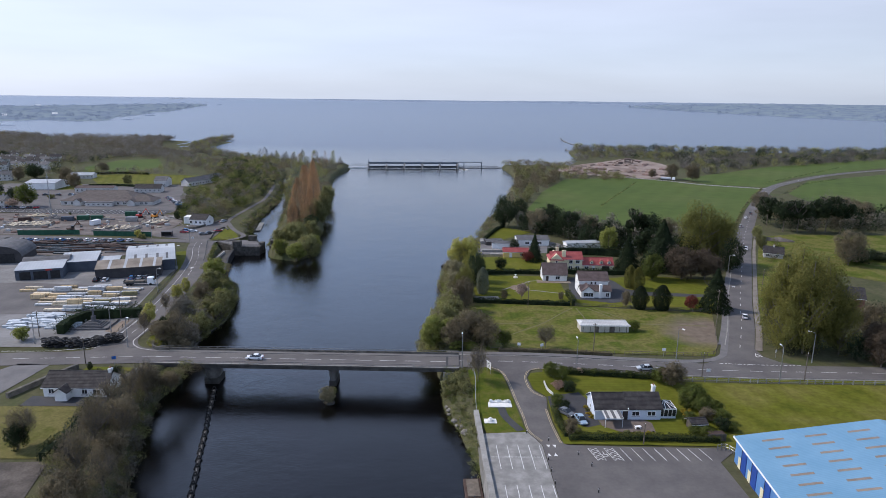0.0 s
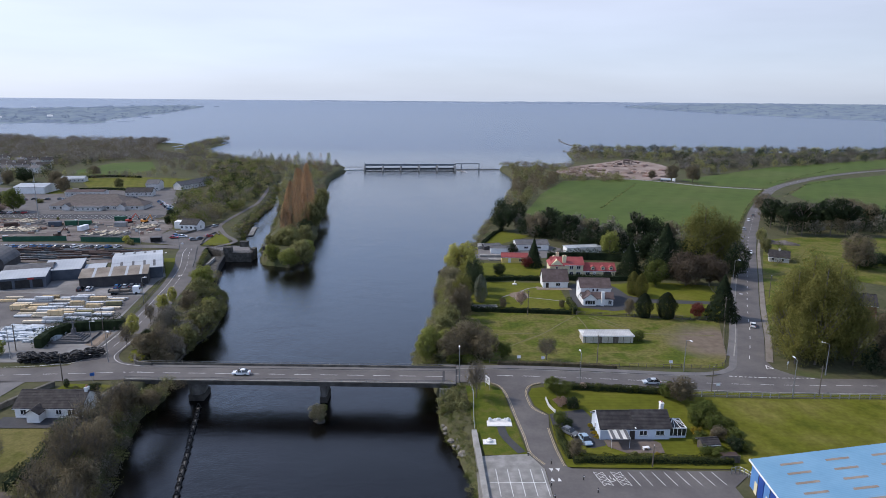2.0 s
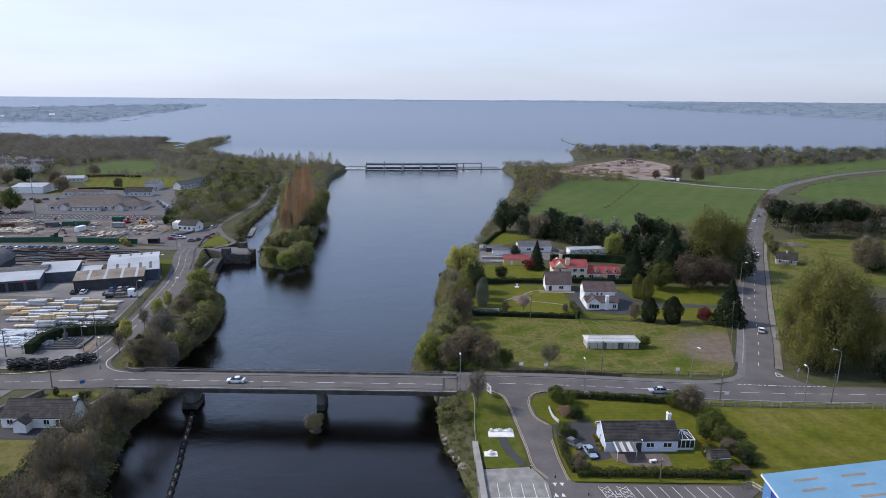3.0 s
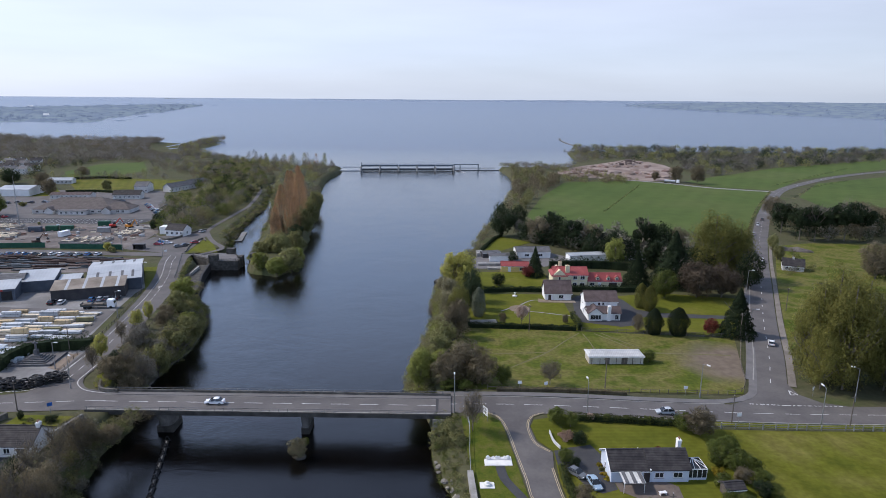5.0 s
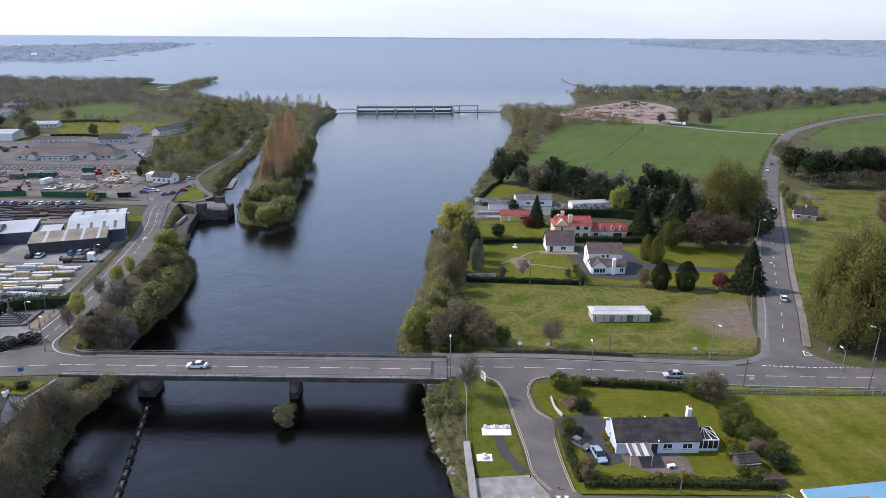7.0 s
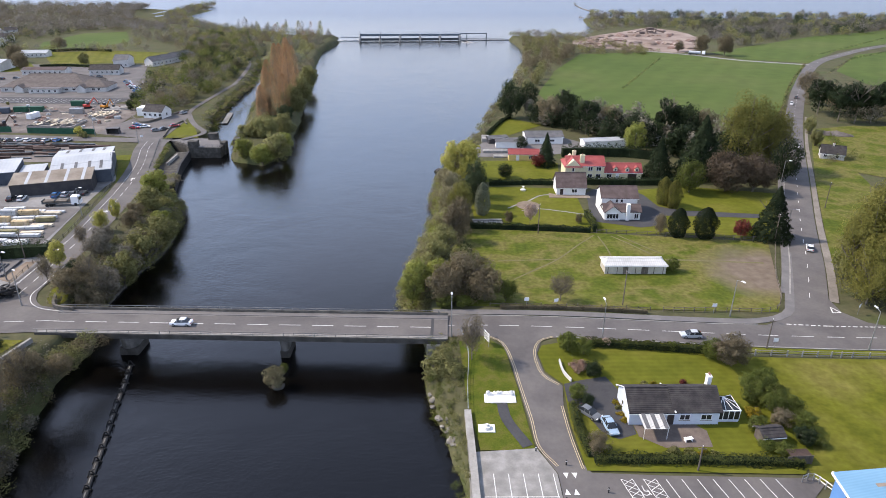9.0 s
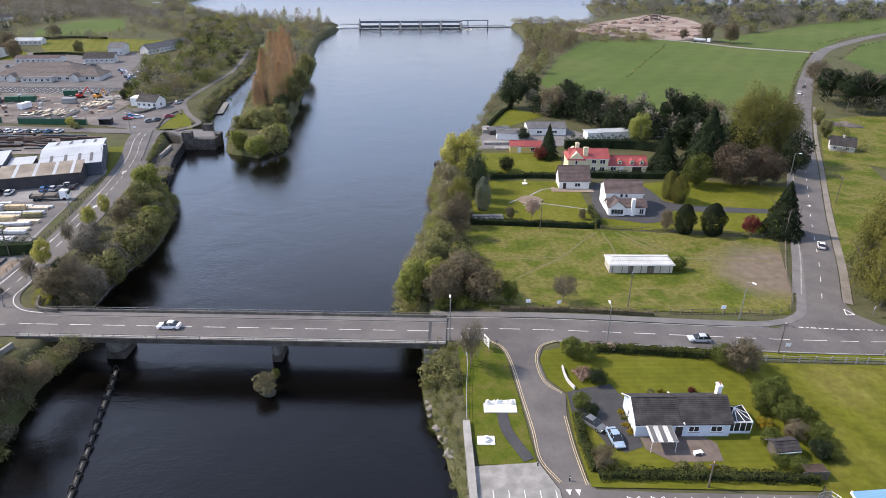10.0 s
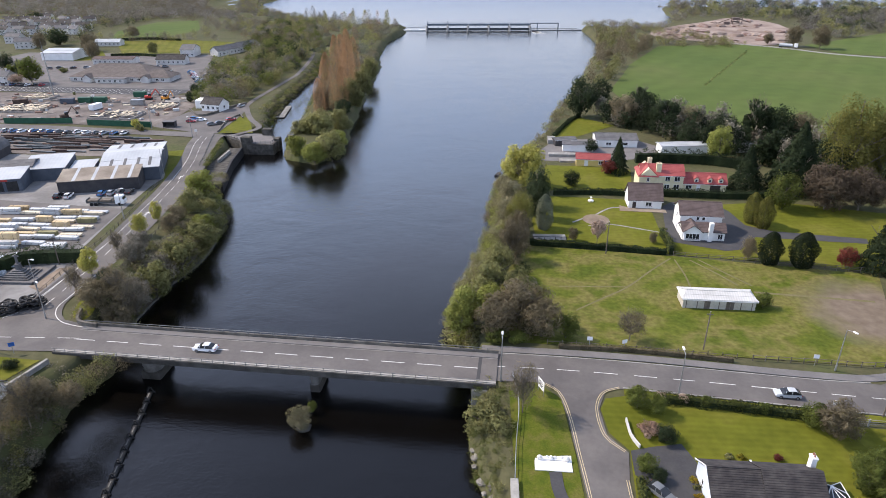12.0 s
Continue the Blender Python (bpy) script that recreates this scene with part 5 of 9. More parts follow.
M_slatewall = mat("slate_blue_sheet_wall", [(0.06, 0.075, 0.10), (0.09, 0.105, 0.13)], 0.4, rough=0.7, fine=0.15)
M_blueroof = mat("pale_blue_sheet_roof", [(0.125, 0.262, 0.385), (0.16, 0.305, 0.435)], 0.15, rough=0.45, fine=0.06)
striped(M_blueroof, 86, 0.45, 0.04)
M_bluewall = mat("blue_sheet_wall", [(0.085, 0.20, 0.43), (0.11, 0.25, 0.50)], 0.25, rough=0.5, fine=0.06)
M_bluedoor = mat("deep_blue_door", [(0.02, 0.06, 0.26), (0.03, 0.08, 0.32)], 0.5, rough=0.5)
M_rooflight = mat("brown_stained_rooflight", [(0.20, 0.155, 0.12), (0.27, 0.22, 0.17)], 0.6, rough=0.5, fine=0.2)

M_dull = mat("dull_town_render", [(0.48, 0.47, 0.45), (0.62, 0.61, 0.59)], 0.3, rough=0.9, fine=0.12)


def gable_roof(w, d, h, rise, over=0.35, courses=9, hip=0.0, thick=0.14):
    """One shell of two slopes in stepped courses along local x; hip shortens the ridge at both ends."""
    bm = bmesh.new()
    slope = rise / (d / 2)
    run, low = d / 2 + over, h - over * slope
    prof = []
    for k in range(courses):
        for t, lift in ((k / courses, 0.05), ((k + 1) / courses, 0.0)):
            prof.append((-run * (1 - t), low + (rise + over * slope) * t + thick + lift, t))
    prof = prof + [(-y, z, t) for y, z, t in prof[-2::-1]] + [(run, low, 0.0), (0.0, h + rise, 1.0), (-run, low, 0.0)]
    rows = [[bm.verts.new((s * (w / 2 + over - hip * t), y, z)) for y, z, t in prof] for s in (-1, 1)]
    n = len(prof)
    for k in range(n):
        bm.faces.new((rows[0][k], rows[0][(k + 1) % n], rows[1][(k + 1) % n], rows[1][k]))
    m = n - 3
    for r in rows:
        mid = m // 2
        under = r[n - 2]
        for k in range(m - 1):
            a, b = r[k], r[k + 1]
            bm.faces.new((a, b, under))
        bm.faces.new((r[m - 1], r[n - 3], under))
        if hip:
            bm.faces.new((r[n - 3], under, r[n - 1]))
        bm.faces.new((r[0], under, r[n - 1]))
    bmesh.ops.recalc_face_normals(bm, faces=bm.faces)
    return bm


def house_walls(w, d, h, rise, hip=0.0):
    bm = bmesh.new()
    if hip:
        return box(-w / 2, -d / 2, -0.3, w / 2, d / 2, h, bm=bm)
    prof = [(-d / 2, -0.3), (d / 2, -0.3), (d / 2, h), (0, h + rise), (-d / 2, h)]
    a = [bm.verts.new((-w / 2, y, z)) for y, z in prof]
    b = [bm.verts.new((w / 2, y, z)) for y, z in prof]
    for k in range(5):
        bm.faces.new((a[k], a[(k + 1) % 5], b[(k + 1) % 5], b[k]))
    bm.faces.new(a), bm.faces.new(b)
    bmesh.ops.recalc_face_normals(bm, faces=bm.faces)
    return bm


def on_wall(side, u, z, w, d):
    """The pose of something set on a wall, facing out."""
    return {"f": pose(u, -d / 2, z), "b": pose(u, d / 2, z, 0, 0, 180), "l": pose(-w / 2, u, z, 0, 0, -90), "r": pose(w / 2, u, z, 0, 0, 90)}[side]


def window(parent, m, w, h, bars=1):
    fr = bmesh.new()
    t = 0.09
    for x0, z0, x1, z1 in ((-w / 2, -h / 2, w / 2, -h / 2 + t), (-w / 2, h / 2 - t, w / 2, h / 2), (-w / 2, -h / 2 + t, -w / 2 + t, h / 2 - t), (w / 2 - t, -h / 2 + t, w / 2, h / 2 - t)):
        box(x0, -0.06, z0, x1, 0.02, z1, bm=fr)
    for k in range(bars):
        x = -w / 2 + w * (k + 1) / (bars + 1)
        box(x - 0.04, -0.055, -h / 2 + t, x + 0.04, 0.02, h / 2 - t, bm=fr)
    ob = part("window", fr, M_frame, parent, "white-framed window")
    ob.matrix_basis = m
    part("pane", box(-w / 2 + t, -0.02, -h / 2 + t, w / 2 - t, 0.01, h / 2 - t), M_glass, ob, "dark glass pane")
    part("sill", box(-w / 2 - 0.08, -0.14, -h / 2 - 0.08, w / 2 + 0.08, 0.01, -h / 2), M_concrete, ob)
    return ob


def chimney(parent, x, y, z0, z1, sx=0.7, sy=0.9, material=None):
    bm = box(x - sx / 2, y - sy / 2, z0, x + sx / 2, y + sy / 2, z1, 0.02)
    box(x - sx / 2 - 0.08, y - sy / 2 - 0.08, z1 - 0.25, x + sx / 2 + 0.08, y + sy / 2 + 0.08, z1 - 0.1, bm=bm)
    ob = part("chimney", bm, material or M_white, parent)
    for k in (-0.2, 0.2):
        part("chimney_pot", rod((x, y + k, z1), (x, y + k, z1 + 0.4), 0.12, 8, 0.1), M_brick, ob)


def house(name, m, w, d, h, rise, wall, roof, label, wins=(), doors=(), chims=(), hip=0.0, courses=9, category="house", group=""):
    ob = thing(name, m, label, category, group)
    part("wall", house_walls(w, d, h, rise, hip), wall, ob)
    part("roof", gable_roof(w, d, h, rise, courses=courses, hip=hip), roof, ob)
    part("ridge_tiles", box(-w / 2 - 0.3 + hip, -0.15, h + rise + 0.08, w / 2 + 0.3 - hip, 0.15, h + rise + 0.24, 0.04), roof, ob)
    for side, u, z, ww, hh in wins:
        window(ob, on_wall(side, u, z, w, d), ww, hh, 1 if ww > 0.9 else 0)
    for side, u, ww, hh, dm in doors:
        dr = part("door", box(-ww / 2, -0.05, 0, ww / 2, 0.05, hh), dm, ob)
        dr.matrix_basis = on_wall(side, u, 0.05, w, d)
    for x, y, z1 in chims:
        chimney(ob, x, y, h + 0.3, z1, material=wall)
    for s in (-1, 1):
        part("gutter", box(-w / 2 - 0.3, s * (d / 2 + 0.36) - 0.06, h - 0.42 * rise / d * 2 - 0.1, w / 2 + 0.3, s * (d / 2 + 0.36) + 0.06, h - 0.42 * rise / d * 2 + 0.04), M_frame, ob)
    return ob


def at_land(x, y, ang=0.0):
    return pose(x, y, float(land(x, y)), 0, 0, ang)


# bungalow by the car park: two roof sections, carport, glazed sunroom
# the porch recess is a flat dark panel, its shade put into the colour
bung = house("bungalow", at_land(37.4, 128.4, 0.5), 7.2, 7.0, 2.7, 2.1, M_bluegrey, M_roof_dark, "bungalow in shade-blue render with dark tiled roof and carport", courses=14,
             wins=[("l", 0.5, 1.5, 0.7, 1.0)], doors=[("f", 3.1, 1.1, 2.1, M_door)])
m2 = pose(7.3, 0, 0.0)
for nm, bm, mm in (("wall", house_walls(7.4, 7.0, 2.75, 2.25), M_bluegrey), ("roof", gable_roof(7.4, 7.0, 2.75, 2.25, courses=14), M_roof_dark)):
    o = part(nm, bm, mm, bung)
    o.matrix_basis = m2
for u, ww in ((5.4, 1.7), (8.9, 1.8)):
    window(bung, on_wall("f", u, 1.55, 7, 7.0), ww, 1.1, 1)
part("verge_board", box(3.5, -3.95, 2.75, 3.72, 3.95, 2.9), M_frame, bung)
chimney(bung, 11.0, 2.4, 0, 5.6, 0.7, 1.0)
for x in (-3.75,):
    bm = bmesh.new()
    for s in (1, -1):
        rod((x - 0.2, s * 3.9, 2.62), (x - 0.2, 0, 4.98), 0.09, 4, bm=bm)
    part("bargeboard", bm, M_frame, bung, "white bargeboard")
bm = bmesh.new()
for k in range(20):
    x0 = -2.3 + 0.2 * k
    v = [bm.verts.new(c) for c in ((x0, -3.4, 2.55), (x0 + 0.1, -3.4, 2.62), (x0 + 0.1, -7.2, 2.3), (x0, -7.2, 2.23))]
    u = [bm.verts.new(c) for c in ((x0 + 0.1, -3.4, 2.62), (x0 + 0.2, -3.4, 2.55), (x0 + 0.2, -7.2, 2.23), (x0 + 0.1, -7.2, 2.3))]
    bm.faces.new(v), bm.faces.new(u)
carport = part("carport_roof", bm, M_tin, bung, "white corrugated carport roof with grey sheets")
for k in (0, 1, 2):
    bm = bmesh.new()
    x0 = -2.0 + 1.45 * k
    f = bm.faces.new([bm.verts.new(c) for c in ((x0, -3.42, 2.66), (x0 + 0.65, -3.42, 2.66), (x0 + 0.65, -7.15, 2.345), (x0, -7.15, 2.345))])
    part("roof_sheet", bm, M_roof_grey, carport, "mossy grey translucent sheet")
for x in (-2.2, 1.5):
    part("carport_post", rod((x, -7.0, 0), (x, -7.0, 2.25), 0.04, 6), M_frame, bung)
sunroom = thing("sunroom", at_land(50.2, 127.6, 0.5), "white framed glass sunroom joined to a bungalow", "sunroom")
part("base_wall", box(-1.8, -2.0, -0.2, 1.8, 2.0, 0.6), M_bluegrey, sunroom)
for x in np.linspace(-1.8, 1.8, 5):
    part("mullion", box(x - 0.05, -2.05, 0.6, x + 0.05, -1.95, 2.3), M_frame, sunroom)
for y in np.linspace(-2.0, 2.0, 5)[1:]:
    part("mullion", box(1.75, y - 0.05, 0.6, 1.85, y + 0.05, 2.3), M_frame, sunroom)
part("pane", box(-1.75, -2.01, 0.6, 1.75, -1.97, 2.25), M_glass, sunroom)
part("pane", box(1.78, -1.95, 0.6, 1.82, 2.0, 2.25), M_glass, sunroom)
part("eaves_beam", box(-1.85, -2.1, 2.25, 1.9, -1.9, 2.4), M_frame, sunroom)
part("eaves_beam", box(1.7, -1.9, 2.25, 1.9, 2.05, 2.4), M_frame, sunroom)
bm = bmesh.new()
top = (-0.4, 0.2, 3.4)
corners = [(-1.8, -2.0, 2.38), (1.8, -2.0, 2.38), (1.8, 2.0, 2.38), (-1.8, 2.0, 2.38)]
for a, b in zip(corners, corners[1:] + corners[:1]):
    bm.faces.new([bm.verts.new(c) for c in (a, b, top)])
part("glass_roof", bm, M_glass, sunroom, "dark glass hipped roof")
for c in corners + [(0.6, -2.0, 2.38), (-0.6, -2.0, 2.38), (1.8, 0, 2.38)]:
    part("glazing_bar", rod(Vector(c) + Vector((0, 0, 0.04)), Vector(top) + Vector((0, 0, 0.04)), 0.06, 4), M_frame, sunroom)

# white bungalow on the west bank
wb = house("white_bungalow", at_land(-82.2, 134.2, -1), 14.0, 7.2, 2.5, 2.2, M_white, M_roof_dark, "white rendered bungalow with dark slate roof", courses=12,
           wins=[("f", -5.2, 1.4, 1.3, 1.2), ("f", 2.3, 1.4, 1.3, 1.2), ("f", 5.0, 1.3, 1.8, 1.6)], chims=[(6.7, 0, 5.6)])
for nm, bm, mm in (("porch_wall", house_walls(2.4, 2.6, 2.2, 0.9), M_white), ("porch_roof", gable_roof(2.4, 2.6, 2.2, 0.9, courses=4), M_roof_dark)):
    o = part(nm, bm, mm, wb)
    o.matrix_basis = pose(-1.9, -4.6, 0, 0, 0, 90)

# white two-storey house with a low front wing
wh = house("white_house", at_land(56.2, 223.0, -2), 10.4, 7.6, 5.2, 2.3, M_white, M_roof_brown, "white two-storey house with brown tiled roof", courses=12,
           wins=[("f", -0.8, 4.3, 0.8, 1.0), ("f", 0.6, 4.3, 0.8, 1.0), ("l", 0.0, 4.0, 1.0, 1.2), ("l", -1.5, 1.4, 1.0, 1.2)])
for nm, bm, mm, p in (("wing_wall", house_walls(10.4, 4.4, 2.6, 1.5), M_white, pose(0.1, -5.8, 0)), ("wing_roof", gable_roof(10.4, 4.6, 2.6, 1.5, courses=7), M_roof_brown, pose(0.1, -5.8, 0)),
                      ("gable_wall", house_walls(4.6, 4.2, 2.6, 1.7), M_white, pose(-2.7, -6.3, 0, 0, 0, 90)), ("gable_roof", gable_roof(4.7, 4.4, 2.6, 1.7, courses=7), M_roof_brown, pose(-2.7, -6.3, 0, 0, 0, 90))):
    o = part(nm, bm, mm, wh)
    o.matrix_basis = p
window(wh, pose(-2.7, -8.62, 1.3), 3.4, 1.5, 3)
window(wh, pose(4.2, -8.02, 1.2), 1.2, 1.5, 1)
part("chimney_breast", box(1.1, -8.8, -0.2, 2.1, -7.7, 5.0, 0.05), M_white, wh, "broad white chimney")
# white dormer house with a steep brown roof
house("white_cottage", at_land(45.4, 239.8, -1), 9.2, 7.2, 2.7, 3.6, M_white, M_roof_brown, "white cottage with steep brown tiled roof", courses=12,
      wins=[("f", 1.0, 1.4, 1.7, 1.2)], doors=[("f", -3.0, 1.0, 2.1, M_door)])
# cream house with red roofs
rh = house("red_roofed_house", at_land(53.0, 255.4, -1), 12.6, 7.4, 5.0, 2.2, M_cream, M_roof_red, "cream two-storey house with bright red roof", courses=10, hip=0.0,
           wins=[("f", 1.6, 3.9, 1.5, 1.4), ("f", 4.4, 3.9, 1.7, 1.4), ("f", 1.6, 1.4, 1.5, 1.4), ("f", 4.4, 1.3, 1.7, 1.6)])
o = part("cross_wall", house_walls(8.4, 5.2, 5.0, 2.2), M_cream, rh)
o.matrix_basis = pose(-4.4, -0.6, 0, 0, 0, 90)
o = part("cross_roof", gable_roof(8.4, 5.4, 5.0, 2.2, courses=9, hip=2.4), M_roof_red, rh)
o.matrix_basis = pose(-4.4, -0.6, 0, 0, 0, 90)
window(rh, pose(-4.4, -4.86, 3.9), 0.8, 1.3, 0)
chimney(rh, -1.2, -2.4, 4.5, 8.4, 1.5, 1.0, M_cream)
chimney(rh, -3.2, 2.2, 5.5, 8.6, 1.2, 0.9, M_cream)
rw = house("red_roofed_wing", at_land(65.9, 255.0, -1), 12.6, 5.6, 2.6, 2.3, M_cream, M_roof_red, "low cream wing with red roof and three dormers", courses=9,
           wins=[("f", -4.6, 1.3, 1.8, 1.2)], doors=[("f", -1.8, 1.1, 2.0, M_frame), ("f", 3.2, 3.0, 1.9, M_door)])
for u in (-2.6, 1.4, 4.6):
    o = part("dormer_wall", house_walls(2.0, 1.3, 0.9, 0.6), M_cream, rw)
    o.matrix_basis = pose(u, -1.7, 2.9, 0, 0, 90)
    o = part("dormer_roof", gable_roof(2.1, 1.4, 0.9, 0.6, over=0.12, courses=3), M_roof_red, rw)
    o.matrix_basis = pose(u, -1.7, 2.9, 0, 0, 90)
    window(rw, pose(u, -2.72, 3.35), 0.8, 0.8, 0)
# yellow garden house
house("garden_house", at_land(34.9, 276.0, -3), 11.0, 4.0, 2.6, 1.3, M_yellow, M_roof_red, "yellow garden house with low red roof", courses=6,
      wins=[("f", 2.6, 1.4, 1.4, 1.2)], doors=[("f", -2.2, 1.2, 2.0, M_frame), ("f", 4.4, 1.0, 2.0, M_bluedoor)])
# low buildings on the upper bank
house("low_workshop", at_land(46.0, 302.5, 2), 15.0, 9.5, 2.8, 1.3, M_white, M_roof_grey, "long low workshop with grey roof", wins=[("f", -3, 1.4, 2.0, 1.0), ("f", 3, 1.4, 2.0, 1.0)], courses=6, category="workshop")
house("long_shed", at_land(80, 296.0, 10), 40.0, 5.0, 3.0, 0.6, M_white, M_whiteroof, "long white shed half hidden by trees", courses=3, category="shed")
house("boat_shed", at_land(31.5, 293.5, -2), 11.0, 5.0, 2.6, 0.5, M_white, M_roof_grey, "low white boat shed with flat grey roof", courses=3, category="shed")
house("small_shed", at_land(27.0, 300.5, 15), 8.0, 4.0, 2.2, 0.4, M_darkwall, M_roof_grey, "dark flat-roofed shed by the river", courses=2, category="shed")
for n, (x0, y0, x1, y1, z) in enumerate([(20.5, 284, 32, 286.5, 1.0), (24, 278, 33, 281, 0.5), (21, 300, 24, 306, 1.6)]):
    tagged(part("terrace", box(x0, y0, -0.5, x1, y1, z, 0.05), M_slab), "pale concrete garden terrace at the bank", "terrace", "terraces at the bank")
house("road_house", at_land(152.5, 279.5, -24), 8.0, 6.2, 2.3, 2.4, M_dull, M_roof_dark, "pale roadside cottage with dark slate roof", wins=[("l", 0, 1.4, 1.4, 1.2), ("f", -2.4, 1.3, 1.2, 1.1), ("f", 1.6, 1.3, 1.2, 1.1)], chims=[(0, 0, 5.5)])
house("brick_house", at_land(140.5, 206.5, -20), 9.0, 8.0, 4.6, 2.6, M_brick, M_roof_dark, "red brick house half hidden behind willows", wins=[("l", 0, 3.2, 1.2, 1.2), ("f", -2, 3.2, 1.2, 1.2), ("f", -2, 1.3, 1.2, 1.2)])

# corrugated meadow shed
ts = house("meadow_shed", at_land(50.2, 182.2, 0.0), 14.6, 4.6, 2.3, 0.75, M_tinwall, M_tin, "long pale corrugated shed standing in the meadow", courses=2, category="shed", hip=1.2,
           doors=[("f", -2.4, 1.2, 1.9, M_wood), ("f", 2.2, 1.6, 1.9, M_wood)])
for u in np.arange(-6.6, 7.0, 2.2):
    part("wall_rib", box(u - 0.06, -2.4, 0, u + 0.06, -2.3, 2.25), M_wood, ts)

# big blue shed: west wall, north gable, shallow sheet roof with stained rooflights
BLUE = at_land(57.3, 108.4, -4.0)
bs = thing("blue_shed", BLUE, "large sky-blue sheet-metal shed with shallow roof", "industrial shed")
WB, DB, HB, RB = 52.0, 60.0, 5.2, 4.6
bm = bmesh.new()
prof = [(0, -0.3), (WB, -0.3), (WB, HB), (WB / 2, HB + RB), (0, HB)]
for y in (0, -DB):
    bm.faces.new([bm.verts.new((x, y, z)) for x, z in prof])
for x in (0, WB):
    bm.faces.new([bm.verts.new(c) for c in ((x, 0, -0.3), (x, -DB, -0.3), (x, -DB, HB), (x, 0, HB))])
bmesh.ops.recalc_face_normals(bm, faces=bm.faces)
part("wall", bm, M_bluewall, bs, "blue ribbed sheet walls")
for s in (0, 1):
    bm = bmesh.new()
    xs = [(-0.4, HB - 0.08), (WB / 2, HB + RB)] if s == 0 else [(WB / 2, HB + RB), (WB + 0.4, HB - 0.08)]
    low = [[bm.verts.new((x, y, z + 0.02)) for y in (0.3, -DB)] for x, z in xs]
    top = [[bm.verts.new((x, y, z + 0.16)) for y in (0.3, -DB)] for x, z in xs]
    bm.faces.new((top[0][0], top[0][1], top[1][1], top[1][0]))
    bm.faces.new((low[0][0], low[1][0], low[1][1], low[0][1]))
    bm.faces.new((low[0][0], low[0][1], top[0][1], top[0][0]))
    bm.faces.new((low[0][0], top[0][0], top[1][0], low[1][0]))
    bmesh.ops.recalc_face_normals(bm, faces=bm.faces)
    part("roof", bm, M_blueroof, bs, "sky-blue ribbed sheet roof")
slope = RB / (WB / 2)
for row in range(9):
    for col in range(3):
        x0, y0 = 3.6 + 7.6 * col, -2.3 - 2.9 * row - 0.15 * col
        L0 = 3.9
        bm = bmesh.new()
        f = bm.faces.new([bm.verts.new((x, y, HB + slope * x + 0.18)) for x, y in ((x0, y0), (x0, y0 - 0.62), (x0 + L0, y0 - 0.62), (x0 + L0, y0))])
        part("rooflight", bm, M_rooflight, bs, "brown stained rooflight")
part("gutter", box(-0.62, -DB, HB - 0.2, -0.4, 0.3, HB - 0.02), M_frame, bs, "pale eaves gutter")
part("verge_trim", box(-0.5, 0.25, HB - 0.3, -0.2, 0.4, HB + 0.1), M_frame, bs)
for k, y in enumerate((-3.4, -8.0, -13.5, -19.0)):
    part("roller_door", box(-0.12, y - 2.0, 0, 0.05, y, 4.2), M_bluedoor, bs, "deep blue roller door")
    # black strip that paints the shade of a recess beside the door
    part("door_recess", box(-0.08, y, 0, 0.05, y + 0.35, 4.3), M_black, bs)
    part("base_panel", box(-0.1, y + 0.35, -0.2, 0.04, y + 1.5, 2.2), M_cream, bs, "cream base panel")

# ---- the timber merchant's sheds ----
def shed(name, m, w, d, h, rise, wall, roof, label, mono=False, lights=(), lightm=None):
    ob = thing(name, m, label, "warehouse")
    if mono:
        bm = bmesh.new()
        prof = [(-d / 2, -0.3), (d / 2, -0.3), (d / 2, h + rise), (-d / 2, h)]
        a = [bm.verts.new((-w / 2, y, z)) for y, z in prof]
        b = [bm.verts.new((w / 2, y, z)) for y, z in prof]
        for k in range(4):
            bm.faces.new((a[k], a[(k + 1) % 4], b[(k + 1) % 4], b[k]))
        bm.faces.new(a), bm.faces.new(b)
        bmesh.ops.recalc_face_normals(bm, faces=bm.faces)
        part("wall", bm, wall, ob)
        rb = bmesh.new()
        q = [(-w / 2 - 0.2, -d / 2 - 0.3, h - 0.05), (w / 2 + 0.2, -d / 2 - 0.3, h - 0.05), (w / 2 + 0.2, d / 2 + 0.2, h + rise + 0.05), (-w / 2 - 0.2, d / 2 + 0.2, h + rise + 0.05)]
        v = [rb.verts.new((x, y, z + 0.15)) for x, y, z in q] + [rb.verts.new((x, y, z + 0.02)) for x, y, z in q]
        rb.faces.new(v[:4]), rb.faces.new(v[7:3:-1])
        for j in range(4):
            rb.faces.new((v[j], v[4 + j], v[4 + (j + 1) % 4], v[(j + 1) % 4]))
        bmesh.ops.recalc_face_normals(rb, faces=rb.faces)
        part("roof", rb, roof, ob)
        for u in lights:
            lb = bmesh.new()
            lb.faces.new([lb.verts.new(c) for c in ((u, -d / 2 - 0.28, h + 0.125), (u + 0.9, -d / 2 - 0.28, h + 0.125), (u + 0.9, d / 2, h + rise + 0.23), (u, d / 2, h + rise + 0.23))])
            part("rooflight", lb, lightm or M_whiteroof, ob, "pale rooflight strip")
    else:
        part("wall", house_walls(w, d, h, rise), wall, ob)
        part("roof", gable_roof(w, d, h, rise, courses=2), roof, ob)
        for u in lights:
            for s in (-1, 1):
                lb = bmesh.new()
                lb.faces.new([lb.verts.new((x, s * y, z)) for x, y, z in ((u, d / 2 * 0.92, h + rise * 0.08 + 0.24), (u + 0.9, d / 2 * 0.92, h + rise * 0.08 + 0.24), (u + 0.9, d * 0.22, h + rise * 0.56 + 0.24), (u, d * 0.22, h + rise * 0.56 + 0.24))])
                part("rooflight", lb, lightm or M_roof_grey, ob, "weathered rooflight")
    return ob


